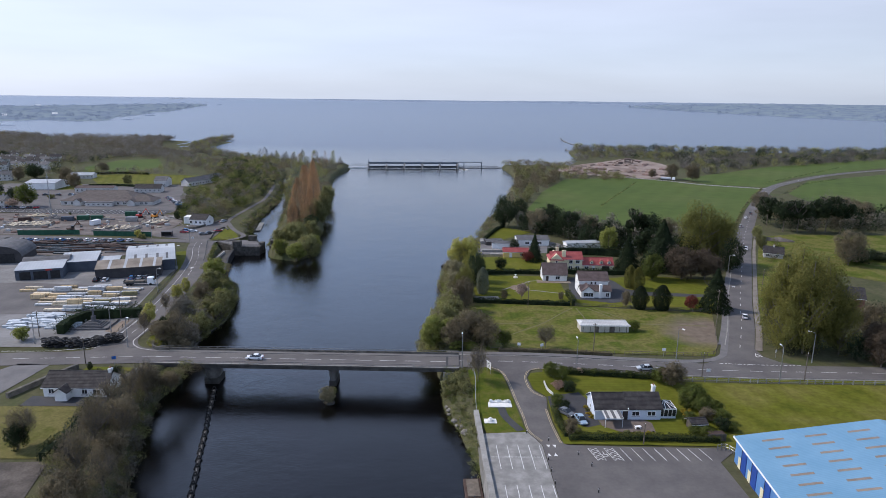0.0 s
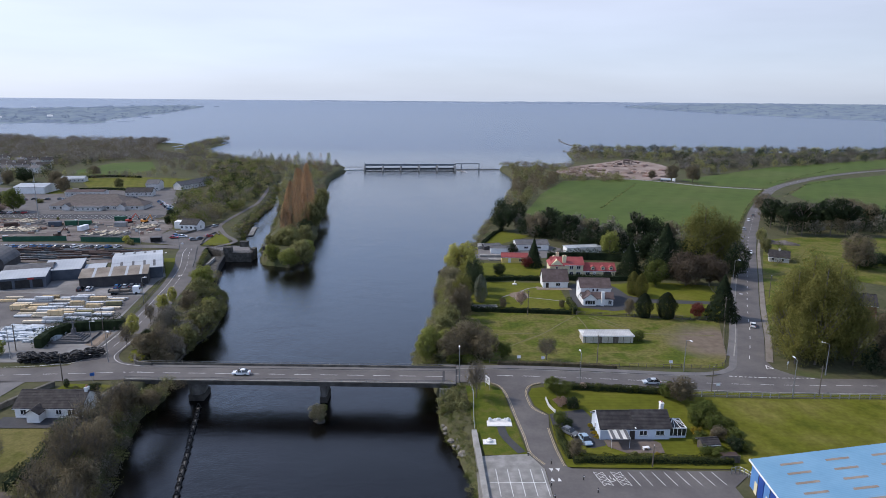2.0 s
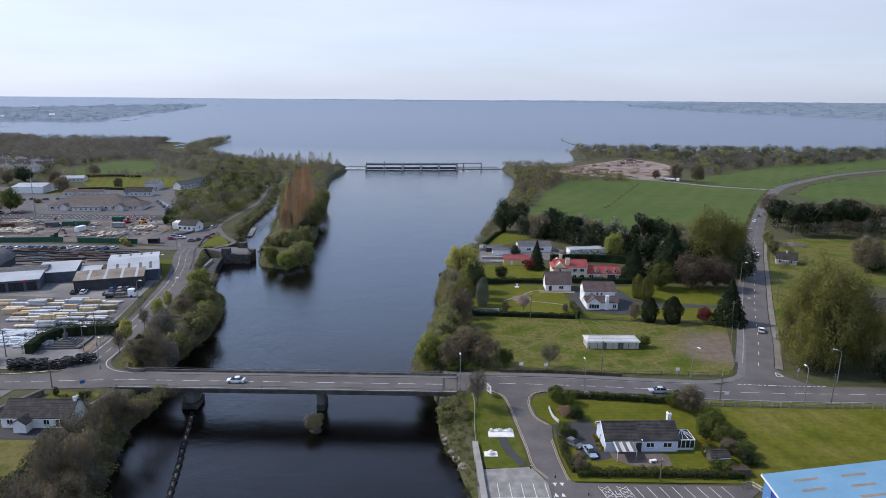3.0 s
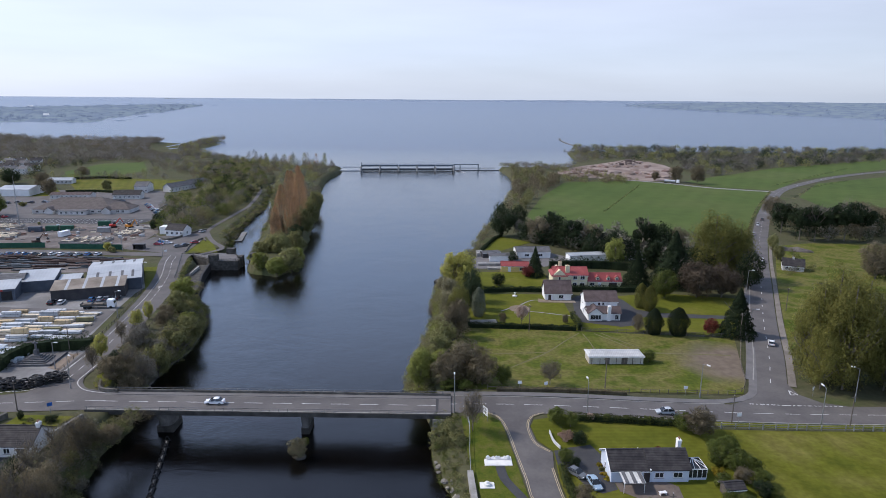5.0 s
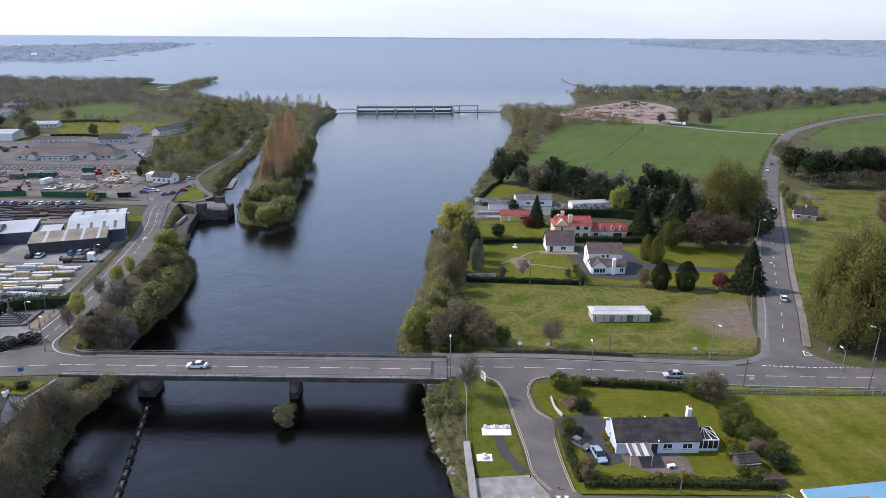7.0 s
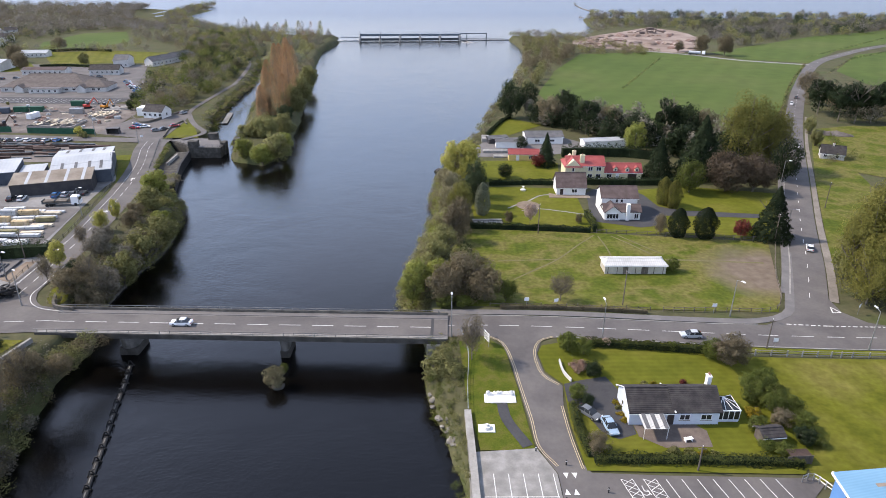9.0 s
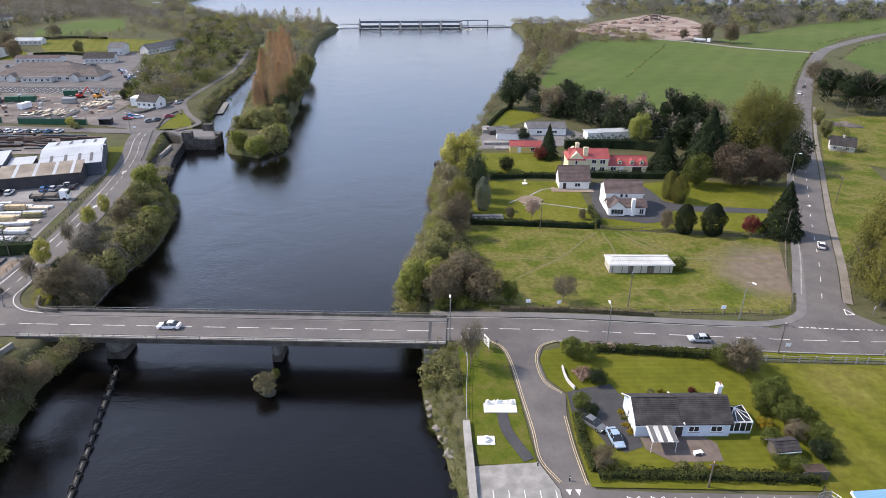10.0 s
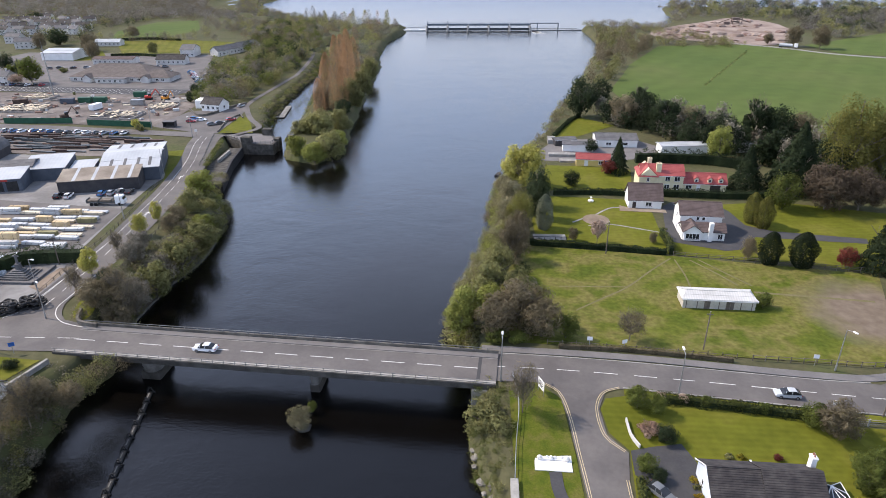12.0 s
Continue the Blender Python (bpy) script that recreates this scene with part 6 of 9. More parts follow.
M_signred = mat("red_sign", [(0.36, 0.03, 0.03), (0.42, 0.05, 0.045)], 1, rough=0.5)
shed("white_warehouse", at_land(-118.0, 257.0, 22), 17.5, 29.0, 4.6, 1.6, M_slatewall, M_whiteroof, "warehouse with broad white sheet roof", lights=(-6, -2, 2, 5.5))
# no opening is cut: the dark wall colour stands for the shade inside
shed("brown_warehouse", at_land(-117.8, 237.0, 18), 22.6, 8.6, 4.0, 1.2, M_darkwall, M_rustroof, "store with rusty roof, its open front a dark wall", mono=True, lights=(-7.2, -1.8, 3.6, 8.4))
shed("grey_warehouse", at_land(-142.0, 247.5, 18), 13.0, 12.5, 4.2, 1.0, M_slatewall, M_whiteroof, "slate-blue workshop with pale sheet roof", mono=True, lights=())
dark = shed("dark_warehouse", at_land(-149.2, 233.6, 19), 15.5, 9.5, 4.0, 0.8, M_slatewall, M_whiteroof, "dark blue trade store with grey roof", mono=True)
# open doorways are black panels, the darkness inside painted on the front
for u, ww in ((-4.6, 3.6), (0.4, 4.6), (5.2, 3.2)):
    o = part("doorway", box(-ww / 2, -0.06, 0, ww / 2, 0.06, 3.2), M_black, dark, "black panel for the shade in an open doorway")
    o.matrix_basis = on_wall("f", u, 0.02, 15.5, 9.5)
o = part("sign_plate", box(-1.0, -0.1, 0, 1.0, 0.0, 0.55), M_signred, dark, "plain red sign plate")
o.matrix_basis = on_wall("f", 3.2, 3.3, 15.5, 9.5)
shed("rear_store", at_land(-152.5, 243.5, 19), 15.5, 8.0, 4.6, 1.2, M_slatewall, M_roof_grey, "long store with weathered grey roof")
shed("link_shed", at_land(-131.0, 248.5, 18), 7.0, 11.0, 3.0, 0.5, M_slatewall, M_whiteroof, "low grey shed between two warehouses", mono=True)
arch = thing("arched_store", at_land(-180.5, 262, 12), "grey store under a curved corrugated roof", "warehouse")
bow = [(8.5 * math.cos(math.pi * k / 14), 3.0 + 4.4 * math.sin(math.pi * k / 14)) for k in range(15)]
bm = bmesh.new()
ends = [[bm.verts.new((x, y, z)) for x, z in [(8.5, -0.3)] + bow + [(-8.5, -0.3)]] for y in (-8.0, 8.0)]
for a, b in zip(range(16), range(1, 17)):
    bm.faces.new((ends[0][a], ends[0][b], ends[1][b], ends[1][a]))
bm.faces.new(ends[0]), bm.faces.new(ends[1])
bmesh.ops.recalc_face_normals(bm, faces=bm.faces)
part("wall", bm, M_darkwall, arch)
bm = bmesh.new()
rows = [[bm.verts.new((x * k, y, 3.0 + (z - 3.0) * k)) for x, z in bow] for k in (1.015, 1.04) for y in (-8.4, 8.2)]
for lo, hi in ((0, 1), (2, 3), (0, 2), (1, 3)):
    for k in range(14):
        bm.faces.new((rows[lo][k], rows[lo][k + 1], rows[hi][k + 1], rows[hi][k]))
bmesh.ops.recalc_face_normals(bm, faces=bm.faces)
part("roof", bm, M_roof_grey, arch, "curved grey sheet roof")
# black panel in place of the shaded opening
part("doorway", box(0.5, -8.1, 0, 6.0, -7.95, 4.2), M_black, arch, "black panel for the shade in an open doorway")
part("door", box(-6.0, -8.12, 0, -0.2, -7.95, 4.0), M_roof_grey, arch, "grey sliding door")
shed("far_yard_store", at_land(-205, 283, 8), 20.0, 10.0, 3.5, 1.2, M_slatewall, M_roof_grey, "grey store at the yard's edge")

# ---- town buildings ----
M_roof_fawn = mat("fawn_roof_tiles", [(0.105, 0.088, 0.080), (0.145, 0.125, 0.115)], 0.5, rough=0.9, fine=0.25)
th = house("care_home", at_land(-213, 416, 2), 46.0, 26.0, 2.5, 5.2, M_dull, M_roof_fawn, "long low building with broad fawn hipped roof", hip=11.0, courses=12,
           wins=[("f", u, 1.3, 1.8, 1.2) for u in np.linspace(-20, 20, 11)], category="building")
for nm, bm, mm, p in (("wing_wall", house_walls(17, 14, 2.5, 3.0, 6.0), M_dull, pose(25, -6.0, 0)), ("wing_roof", gable_roof(17, 14, 2.5, 3.0, courses=10, hip=6.0), M_roof_fawn, pose(25, -6.0, 0)),
                      ("porch_wall", house_walls(5, 4.6, 2.5, 1.7), M_dull, pose(-12, -13.2, 0, 0, 0, 90)), ("porch_roof", gable_roof(5, 4.6, 2.5, 1.7, courses=5), M_roof_fawn, pose(-12, -13.2, 0, 0, 0, 90)),
                      ("porch_wall", house_walls(5, 4.6, 2.5, 1.7), M_dull, pose(21, -13.4, 0, 0, 0, 90)), ("porch_roof", gable_roof(5, 4.6, 2.5, 1.7, courses=5), M_roof_fawn, pose(21, -13.4, 0, 0, 0, 90)),
                      ("lean_to", box(-6, -17.5, -0.2, 10, -13.2, 2.3, 0.05), M_dull, pose(0, 0, 0)), ("lean_to_roof", box(-6.3, -17.8, 2.3, 10.3, -13.0, 2.6, 0.05), M_roof_grey, pose(0, 0, 0))):
    o = part(nm, bm, mm, th)
    o.matrix_basis = p
for u in (26.5, 29.5):
    window(th, pose(u, -13.06, 1.4), 1.6, 1.3, 1)
for u in (-4, -1, 2, 5, 8):
    window(th, pose(u, -17.56, 1.3), 1.4, 1.1, 1)
house("white_pub", at_land(-127.5, 344.0, -14), 9.6, 7.4, 3.2, 2.4, M_white, M_roof_dark, "white building with dark slate roof above the lock", courses=8,
      wins=[("f", u, 1.7, 1.4, 1.2) for u in (-4, -1.2, 1.4, 4)] + [("r", 0, 1.7, 1.2, 1.2)], category="building")
tagged(part("pub_annex", box(-138, 346, -0.2, -133, 352, 3.6, 0.05), M_white), "flat-roofed white annex of a building", "building")
for n, (x, y, w, d, h, rise, ang, rf) in enumerate([(-206, 463, 18, 8, 3, 2.6, 4, M_roof_dark), (-209.5, 496, 9, 14, 4.6, 2.6, 6, M_roof_grey), (-190, 498, 9, 8, 3.4, 2.6, 62, M_roof_grey), (-186, 508, 9, 8, 3.4, 2.6, 62, M_roof_grey),
                                                (-183, 518, 9, 8, 3.4, 2.6, 62, M_roof_grey), (-179, 528, 9, 8, 3.4, 2.6, 62, M_roof_grey), (-243, 462, 26, 9, 3, 1.2, 4, M_roof_brown), (-292, 538, 18, 9, 3, 1.5, 8, M_whiteroof)]):
    house("town_house", at_land(x, y, ang), w, d, h, rise, M_dull, rf, "white town house with slate roof", courses=6,
          wins=[("f", u, 1.6, 1.2, 1.2) for u in np.arange(-w / 2 + 1.8, w / 2 - 1, 3.0)], group="white houses in the town")
shed("white_hall", at_land(-288, 480, 3), 21.0, 22.0, 4.6, 1.6, M_white, M_whiteroof, "white hall with pale sheet roof")
tr = np.random.default_rng(5)
for k in range(46):
    row, col = divmod(k, 11)
    x, y = -474 + col * 11.5 + tr.uniform(-3, 3) + row * 4, 588 + row * 26 + col * 1.2 + tr.uniform(-3, 3)
    w = tr.uniform(8, 12)
    if tr.random() < 0.15 or x > -0.575 * y:
        continue
    house("estate_house", at_land(x, y, tr.uniform(-15, 25)), w, 7.5, 4.6, 2.4, M_dull, M_roof_dark if tr.random() < 0.6 else M_roof_grey, "white estate house with grey roof", courses=3,
          wins=[("f", u, z, 1.2, 1.2) for u in (-w / 4, w / 4) for z in (1.4, 3.7)], group="houses of the estate", chims=[(0, 0, 7.8)])
for k, (x, y, w, ang) in enumerate([(-262, 352, 14, 10), (-268, 392, 12, 4), (-300, 405, 16, 0), (-318, 432, 14, 30), (-344, 470, 13, 10), (-346, 520, 12, 20), (-372, 545, 12, 0)]):
    house("town_house", at_land(x, y, ang), w, 8, 4.8, 2.6, M_dull, M_roof_grey, "white town house with slate roof", courses=6,
          wins=[("f", u, z, 1.2, 1.2) for u in np.arange(-w / 2 + 1.8, w / 2 - 1, 3.0) for z in (1.4, 3.8)], group="white houses in the town", chims=[(w / 3, 0, 8.4)])

# ---- woodland masses, hedges and scrub ----
def scatter(poly, n, r):
    p = np.asarray(poly, float)
    lo, hi = p.min(0), p.max(0)
    pts = np.zeros((0, 2))
    while len(pts) < n:
        q = r.uniform(lo, hi, (n * 4, 2))
        pts = np.concatenate([pts, q[inside(poly, q[:, 0], q[:, 1])]])
    return pts[:n]


def wood(name, spots, kinds, hs, rs, label, leaves=170, size=0.075, category="woodland", z=None, shape="round"):
    """Many trees that nobody could count, joined by foliage kind into masses of small leaves."""
    share = rng.integers(0, len(kinds), len(spots))
    for k, kind in enumerate(kinds):
        vs, fs, ns, c = [], [], [], 0
        for x, y in spots[share == k]:
            h, r = rng.uniform(*hs), rng.uniform(*rs)
            p, out = crown_points(shape, leaves, rng)
            v, f, soft = leaf_cloud(p * (r, r, h), out, size * (r + h / 2) / 2.0, rng, 1.6 if kind in ("bare", "ash", "poplar", "olive") else 1.1)
            if kind in ("bare", "poplar"):
                v = v.reshape(-1, 3, 3)
                mid = v.mean(1, keepdims=True)
                v = (mid + (v - mid) * np.array([1.0, 0.7, 0.7])[None, :, None]).reshape(-1, 3)
            base = float(land(x, y)) if z is None else z
            vs.append(v + (x, y, base - 0.3))
            fs.append(f + c)
            ns.append(soft)
            c += len(v)
        if vs:
            tagged(new(name, meshed(name, np.concatenate(vs), np.concatenate(fs), LEAF[kind], np.concatenate(ns))), label, category, "", "stuff")


wr = np.random.default_rng(11)
# the dark kind is mixed in to paint shaded gaps between crowns
wood("canal_wood", scatter([(-142, 352), (-173, 450), (-165, 480), (-187, 548), (-214, 665), (-175, 670), (-150, 600), (-124, 520), (-121, 440), (-121, 365), (-130, 352)], 400, wr), ["bare", "olive", "green", "ash", "bare", "dark", "green"], (6, 11), (3.6, 6.6), "dense spring woodland beside the canal", 400, 0.055)
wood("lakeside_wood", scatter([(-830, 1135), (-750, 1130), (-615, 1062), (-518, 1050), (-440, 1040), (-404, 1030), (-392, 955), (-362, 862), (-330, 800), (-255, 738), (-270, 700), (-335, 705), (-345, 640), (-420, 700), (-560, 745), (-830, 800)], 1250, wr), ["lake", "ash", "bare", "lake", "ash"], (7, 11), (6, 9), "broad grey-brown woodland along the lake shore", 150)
wood("estate_wood", scatter([(-470, 700), (-400, 715), (-340, 700), (-340, 640), (-330, 590), (-300, 560), (-330, 540), (-470, 575)], 150, wr), ["ash", "olive", "dark"], (6, 10), (3, 6), "mixed trees round the estate", 150)
wood("west_town_wood", scatter([(-900, 480), (-470, 560), (-330, 470), (-300, 400), (-300, 330), (-900, 300)], 260, wr), ["ash", "olive", "dark", "green"], (6, 12), (4, 7), "hedges and gardens of the town", 120)
wood("island_wood", scatter([(-100, 690), (-138, 706), (-200, 738), (-243, 782), (-282, 830), (-318, 915), (-327, 1000), (-337, 1120), (-349, 1120), (-352, 1040), (-346, 945), (-316, 852), (-288, 794), (-210, 705), (-130, 580), (-120, 525), (-107, 462), (-98, 410), (-88, 430), (-82, 490), (-92, 540), (-98, 600), (-92, 660)], 420, wr), ["bare", "olive", "grey", "ash"], (6, 12), (3.5, 5.5), "trees along the spit between river and canal", 300, 0.06, z=WATER + 1.8)
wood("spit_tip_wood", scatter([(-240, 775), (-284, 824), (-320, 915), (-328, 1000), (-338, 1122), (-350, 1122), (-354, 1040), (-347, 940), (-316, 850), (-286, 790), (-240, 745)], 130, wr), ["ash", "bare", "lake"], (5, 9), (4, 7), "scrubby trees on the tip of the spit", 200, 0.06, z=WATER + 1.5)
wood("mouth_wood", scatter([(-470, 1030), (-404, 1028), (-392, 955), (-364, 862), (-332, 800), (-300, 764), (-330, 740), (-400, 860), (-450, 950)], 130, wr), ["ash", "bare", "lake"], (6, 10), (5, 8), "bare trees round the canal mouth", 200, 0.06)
wood("slip_scrub", np.array([(-96.4 - 0.19 * k + wr.uniform(-0.8, 0.8), 262 + 0.8 * k) for k in range(38)]), ["green", "olive"], (0.8, 2.2), (1.0, 1.8), "bushes and weeds above the slipway", 200, 0.07)
wood("island_tip_scrub", scatter([(-78, 291), (-64, 284), (-58, 296), (-63, 314), (-78, 302)], 46, wr), ["green", "olive", "ash"], (1.5, 4.0), (1.6, 2.6), "low scrub on the island's tip", 220, 0.065, z=WATER + 1.4)
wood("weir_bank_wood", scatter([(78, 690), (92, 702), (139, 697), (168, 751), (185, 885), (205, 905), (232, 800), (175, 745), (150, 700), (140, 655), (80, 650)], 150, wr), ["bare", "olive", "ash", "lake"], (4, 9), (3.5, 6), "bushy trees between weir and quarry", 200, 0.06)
wood("tall_spit_trees", scatter([(-110, 560), (-100, 690), (-200, 735), (-190, 705), (-125, 600)], 34, wr), ["ash", "bare", "poplar", "olive"], (12, 18), (2.2, 3.6), "slender bare poplars on the spit", 420, 0.045, z=WATER + 1.8, shape="column")
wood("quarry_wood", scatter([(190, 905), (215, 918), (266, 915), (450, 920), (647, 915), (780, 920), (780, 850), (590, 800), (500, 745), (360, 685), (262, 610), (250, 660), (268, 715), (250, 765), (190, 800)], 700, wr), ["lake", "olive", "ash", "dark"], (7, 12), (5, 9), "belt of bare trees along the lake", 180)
wood("quarry_edge", scatter([(140, 648), (176, 572), (160, 552), (113, 563), (100, 600), (105, 640), (78, 640), (72, 690), (90, 700)], 90, wr), ["bare", "olive"], (4, 8), (3, 5), "scrub between field and quarry", 170)
wood("bank_wood", scatter([(74, 620), (104, 627), (110, 560), (69, 450), (52, 405), (45, 412), (62, 497), (73, 550)], 80, wr), ["bare", "olive", "bare"], (7, 12), (3.5, 5.5), "bare trees along the east bank", 260)
wood("garden_wood", scatter([(44, 350), (62, 345), (88, 322), (112, 300), (122, 280), (100, 268), (80, 290), (60, 318), (44, 330)], 84, wr), ["dark", "yew", "dark", "ash"], (8, 15), (3.5, 6), "dark evergreen belt behind the gardens", 420)
wood("road_hedge", np.array([p + np.array((-d.y, d.x)) * 5.6 for p, d in ((np.array(a), (b - a).normalized()) for a, b in zip(curve_pts(NORTH[5:10], 2.2), curve_pts(NORTH[5:10], 2.2)[1:]))]), ["dark", "olive", "bare"], (1.2, 2.2), (1.2, 1.8), "roadside hedge of dark thorn", 120)
wood("field_divide", np.array([(108.7 + k * 0.685 + wr.uniform(-0.6, 0.6), 417.1 + k * 1.403) for k in range(90)]), ["dark", "olive"], (0.6, 1.8), (0.8, 1.4), "sparse hedge dividing the field", 90)
wood("road_hedge_far", np.array([(262 + k * 3.2, 478 + k * 4.0 - max(0, k - 16) * 1.6) for k in range(34)] + [(283 + k * 3.9, 548 + k * 3.6) for k in range(40)]), ["dark", "olive"], (1.2, 2.0), (1.4, 2.0), "low hedge along the bending road", 80)
wood("track_hedge", np.array([(178 + k * 2.0, 574 - k * 1.55) for k in range(40)]), ["dark", "olive"], (0.9, 1.6), (1.0, 1.6), "thin hedge by the quarry track", 70)
wood("paddock_bank", scatter([(168, 272), (200, 285), (330, 300), (330, 270), (190, 262)], 40, wr), ["dark", "olive", "bare"], (2, 5), (2, 4), "overgrown bank behind the paddock", 180)
wood("right_wood", scatter([(180, 352), (240, 340), (262, 362), (250, 392), (205, 398)], 26, wr), ["dark", "bare", "dark"], (10, 16), (4, 6.5), "dark wood beside the road", 420)
wood("right_row_fill", scatter([(98, 168), (104, 181), (122, 196), (150, 188), (160, 158), (112, 156), (102, 160)], 26, wr), ["bare", "olive", "dark"], (5, 12), (3.5, 6), "undergrowth below the tall willows", 520)
wood("east_bank_scrub", np.array([(8.5 + wr.uniform(-1.5, 2.5), 163 + k * 1.5) for k in range(60)]), ["bare", "olive", "pale", "dark"], (2, 5.5), (1.6, 3), "tangled scrub on the river bank", 420, 0.06)
wood("upper_bank_scrub", np.array([(8 + k * 0.42 + wr.uniform(-1.5, 2), 258 + k * 1.9) for k in range(60)]), ["bare", "olive", "pale"], (1.5, 4), (1.5, 3), "tangled scrub on the river bank", 260, 0.06)
wood("west_bank_scrub", np.array([(-75.5 + wr.uniform(-4.5, 0.5) - max(0, k - 20) * 0.22, 161 + k * 1.5) for k in range(62)]), ["bare", "olive", "ash", "olive"], (1.2, 3.2), (1.4, 2.6), "tangled scrub on the river bank", 300, 0.06)
wood("south_bank_scrub", np.array([(-62 - 6.5 * math.sin(k / 60 * 3.1) + wr.uniform(-4, 1.5), 82 + k * 1.1) for k in range(60)]), ["ash", "bare", "olive"], (2.0, 4.5), (2.0, 3.0), "bare tangled scrub on the river bank", 480, 0.05)
wood("quay_scrub", np.array([(6.2 + wr.uniform(-0.8, 1.2) - 4.2 * smooth(118, 140, 104 + k * 0.85), 104 + k * 0.85) for k in range(52)]), ["olive", "green", "green"], (0.5, 1.3), (0.7, 1.3), "weeds and scrub below the river wall", 220, 0.08)
wood("canal_bank_scrub", np.array([(-104 - 0.02 * k + wr.uniform(-4, 2), 345 + k * 1.6) for k in range(110)]), ["olive", "bare", "green"], (1.2, 3.0), (1.5, 2.6), "weedy canal bank", 160, 0.07)
wood("island_edge", np.array([(-61 - 0.30 * k + wr.uniform(-4, 1), 292 + k * 2.6) for k in range(92)]), ["olive", "green", "bare"], (1.5, 5.0), (1.6, 3.2), "low scrub round the island", 260, 0.06, z=WATER + 0.3)
# the far shores, a plain distance with its haze painted on
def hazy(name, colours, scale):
    """A plain distance: the haze of kilometres of air is put into colour and emission."""
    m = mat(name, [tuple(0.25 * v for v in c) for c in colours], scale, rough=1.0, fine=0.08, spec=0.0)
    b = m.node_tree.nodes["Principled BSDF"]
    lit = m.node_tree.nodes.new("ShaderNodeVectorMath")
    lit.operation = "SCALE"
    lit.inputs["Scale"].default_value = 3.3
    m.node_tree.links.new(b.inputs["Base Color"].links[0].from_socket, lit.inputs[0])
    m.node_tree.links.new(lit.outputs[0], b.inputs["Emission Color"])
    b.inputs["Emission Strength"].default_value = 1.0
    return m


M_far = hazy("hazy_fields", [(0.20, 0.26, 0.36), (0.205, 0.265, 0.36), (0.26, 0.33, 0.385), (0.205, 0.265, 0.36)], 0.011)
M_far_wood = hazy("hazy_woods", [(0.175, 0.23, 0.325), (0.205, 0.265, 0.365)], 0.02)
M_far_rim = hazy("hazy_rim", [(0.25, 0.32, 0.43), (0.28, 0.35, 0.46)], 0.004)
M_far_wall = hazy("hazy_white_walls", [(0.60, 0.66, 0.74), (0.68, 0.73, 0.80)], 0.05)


def far_shore(poly, cell, high, material=M_far, wooded=0, houses=0, x_most=3600, tall=(6, 12)):
    """Low land across the lake, with tree clumps and a few white houses that are told apart only as specks."""
    p = np.asarray(poly, float)
    xs, ys = np.arange(max(p[:, 0].min(), -3600), min(p[:, 0].max(), x_most) + cell, cell), np.arange(p[:, 1].min(), min(p[:, 1].max(), 4880) + cell, cell)
    fx, fy = np.meshgrid(xs, ys)
    d = np.where(inside(poly, fx, fy), off_edge(poly, fx, fy), -off_edge(poly, fx, fy))
    bumps = 0.5 + 0.5 * wobble(fx, fy, 70.0) * wobble(fy, fx, 31.0) + 0.2 * rng.random(fx.shape)
    fz = WATER + far_rise(np.hypot(fx, fy)) - 3 + smooth(-12, 10, d) * 4.0 + smooth(0, 50, d) * high * bumps
    k = np.arange(fx.size).reshape(fx.shape)
    q = np.stack([k[:-1, :-1], k[:-1, 1:], k[1:, 1:], k[1:, :-1]], -1).reshape(-1, 4)
    q = q[(d.ravel()[q] > -16).any(1)]
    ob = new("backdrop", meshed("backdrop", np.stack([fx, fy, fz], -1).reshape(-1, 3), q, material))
    tagged(ob, "hazy low wooded shore across the lake", "backdrop", "", "structure")
    spots = scatter(poly, max(1, wooded * 3), rng)
    spots = spots[(np.abs(spots[:, 0]) < 3400) & (np.hypot(spots[:, 0], spots[:, 1]) < 4850)]
    near = off_edge(poly, spots[:, 0], spots[:, 1])
    rows = np.abs(np.sin(spots[:, 1] / 46.0 + 0.6 * np.sin(spots[:, 0] / 130.0))) < 0.42
    spots = spots[rows | (near < 26)][:wooded]
    vs, fs, c = [], [], 0
    for x, y in spots if wooded else ():
        h = rng.uniform(*tall)
        n = 18
        v, f, _ = leaf_cloud(rng.normal(0, 0.42, (n, 3)) * (h * 1.3, h, h * 0.45) + (0, 0, h * 0.42), rng.normal(0, 1, (n, 3)), h * 0.26, rng)
        v[:, 2] = np.maximum(v[:, 2], -0.5)
        vs.append(v + (x, y, WATER + 0.6 + float(far_rise(math.hypot(x, y))) + high * 0.25))
        fs.append(f + c)
        c += len(v)
    if vs:
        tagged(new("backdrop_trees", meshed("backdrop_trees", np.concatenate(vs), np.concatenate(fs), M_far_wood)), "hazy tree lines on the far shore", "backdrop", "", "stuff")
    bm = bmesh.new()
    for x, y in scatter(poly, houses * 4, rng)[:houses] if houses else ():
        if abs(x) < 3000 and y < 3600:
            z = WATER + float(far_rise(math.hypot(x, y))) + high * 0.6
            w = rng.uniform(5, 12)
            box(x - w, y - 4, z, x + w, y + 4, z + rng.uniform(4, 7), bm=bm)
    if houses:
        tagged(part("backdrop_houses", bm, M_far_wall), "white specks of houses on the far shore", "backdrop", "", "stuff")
    else:
        bm.free()


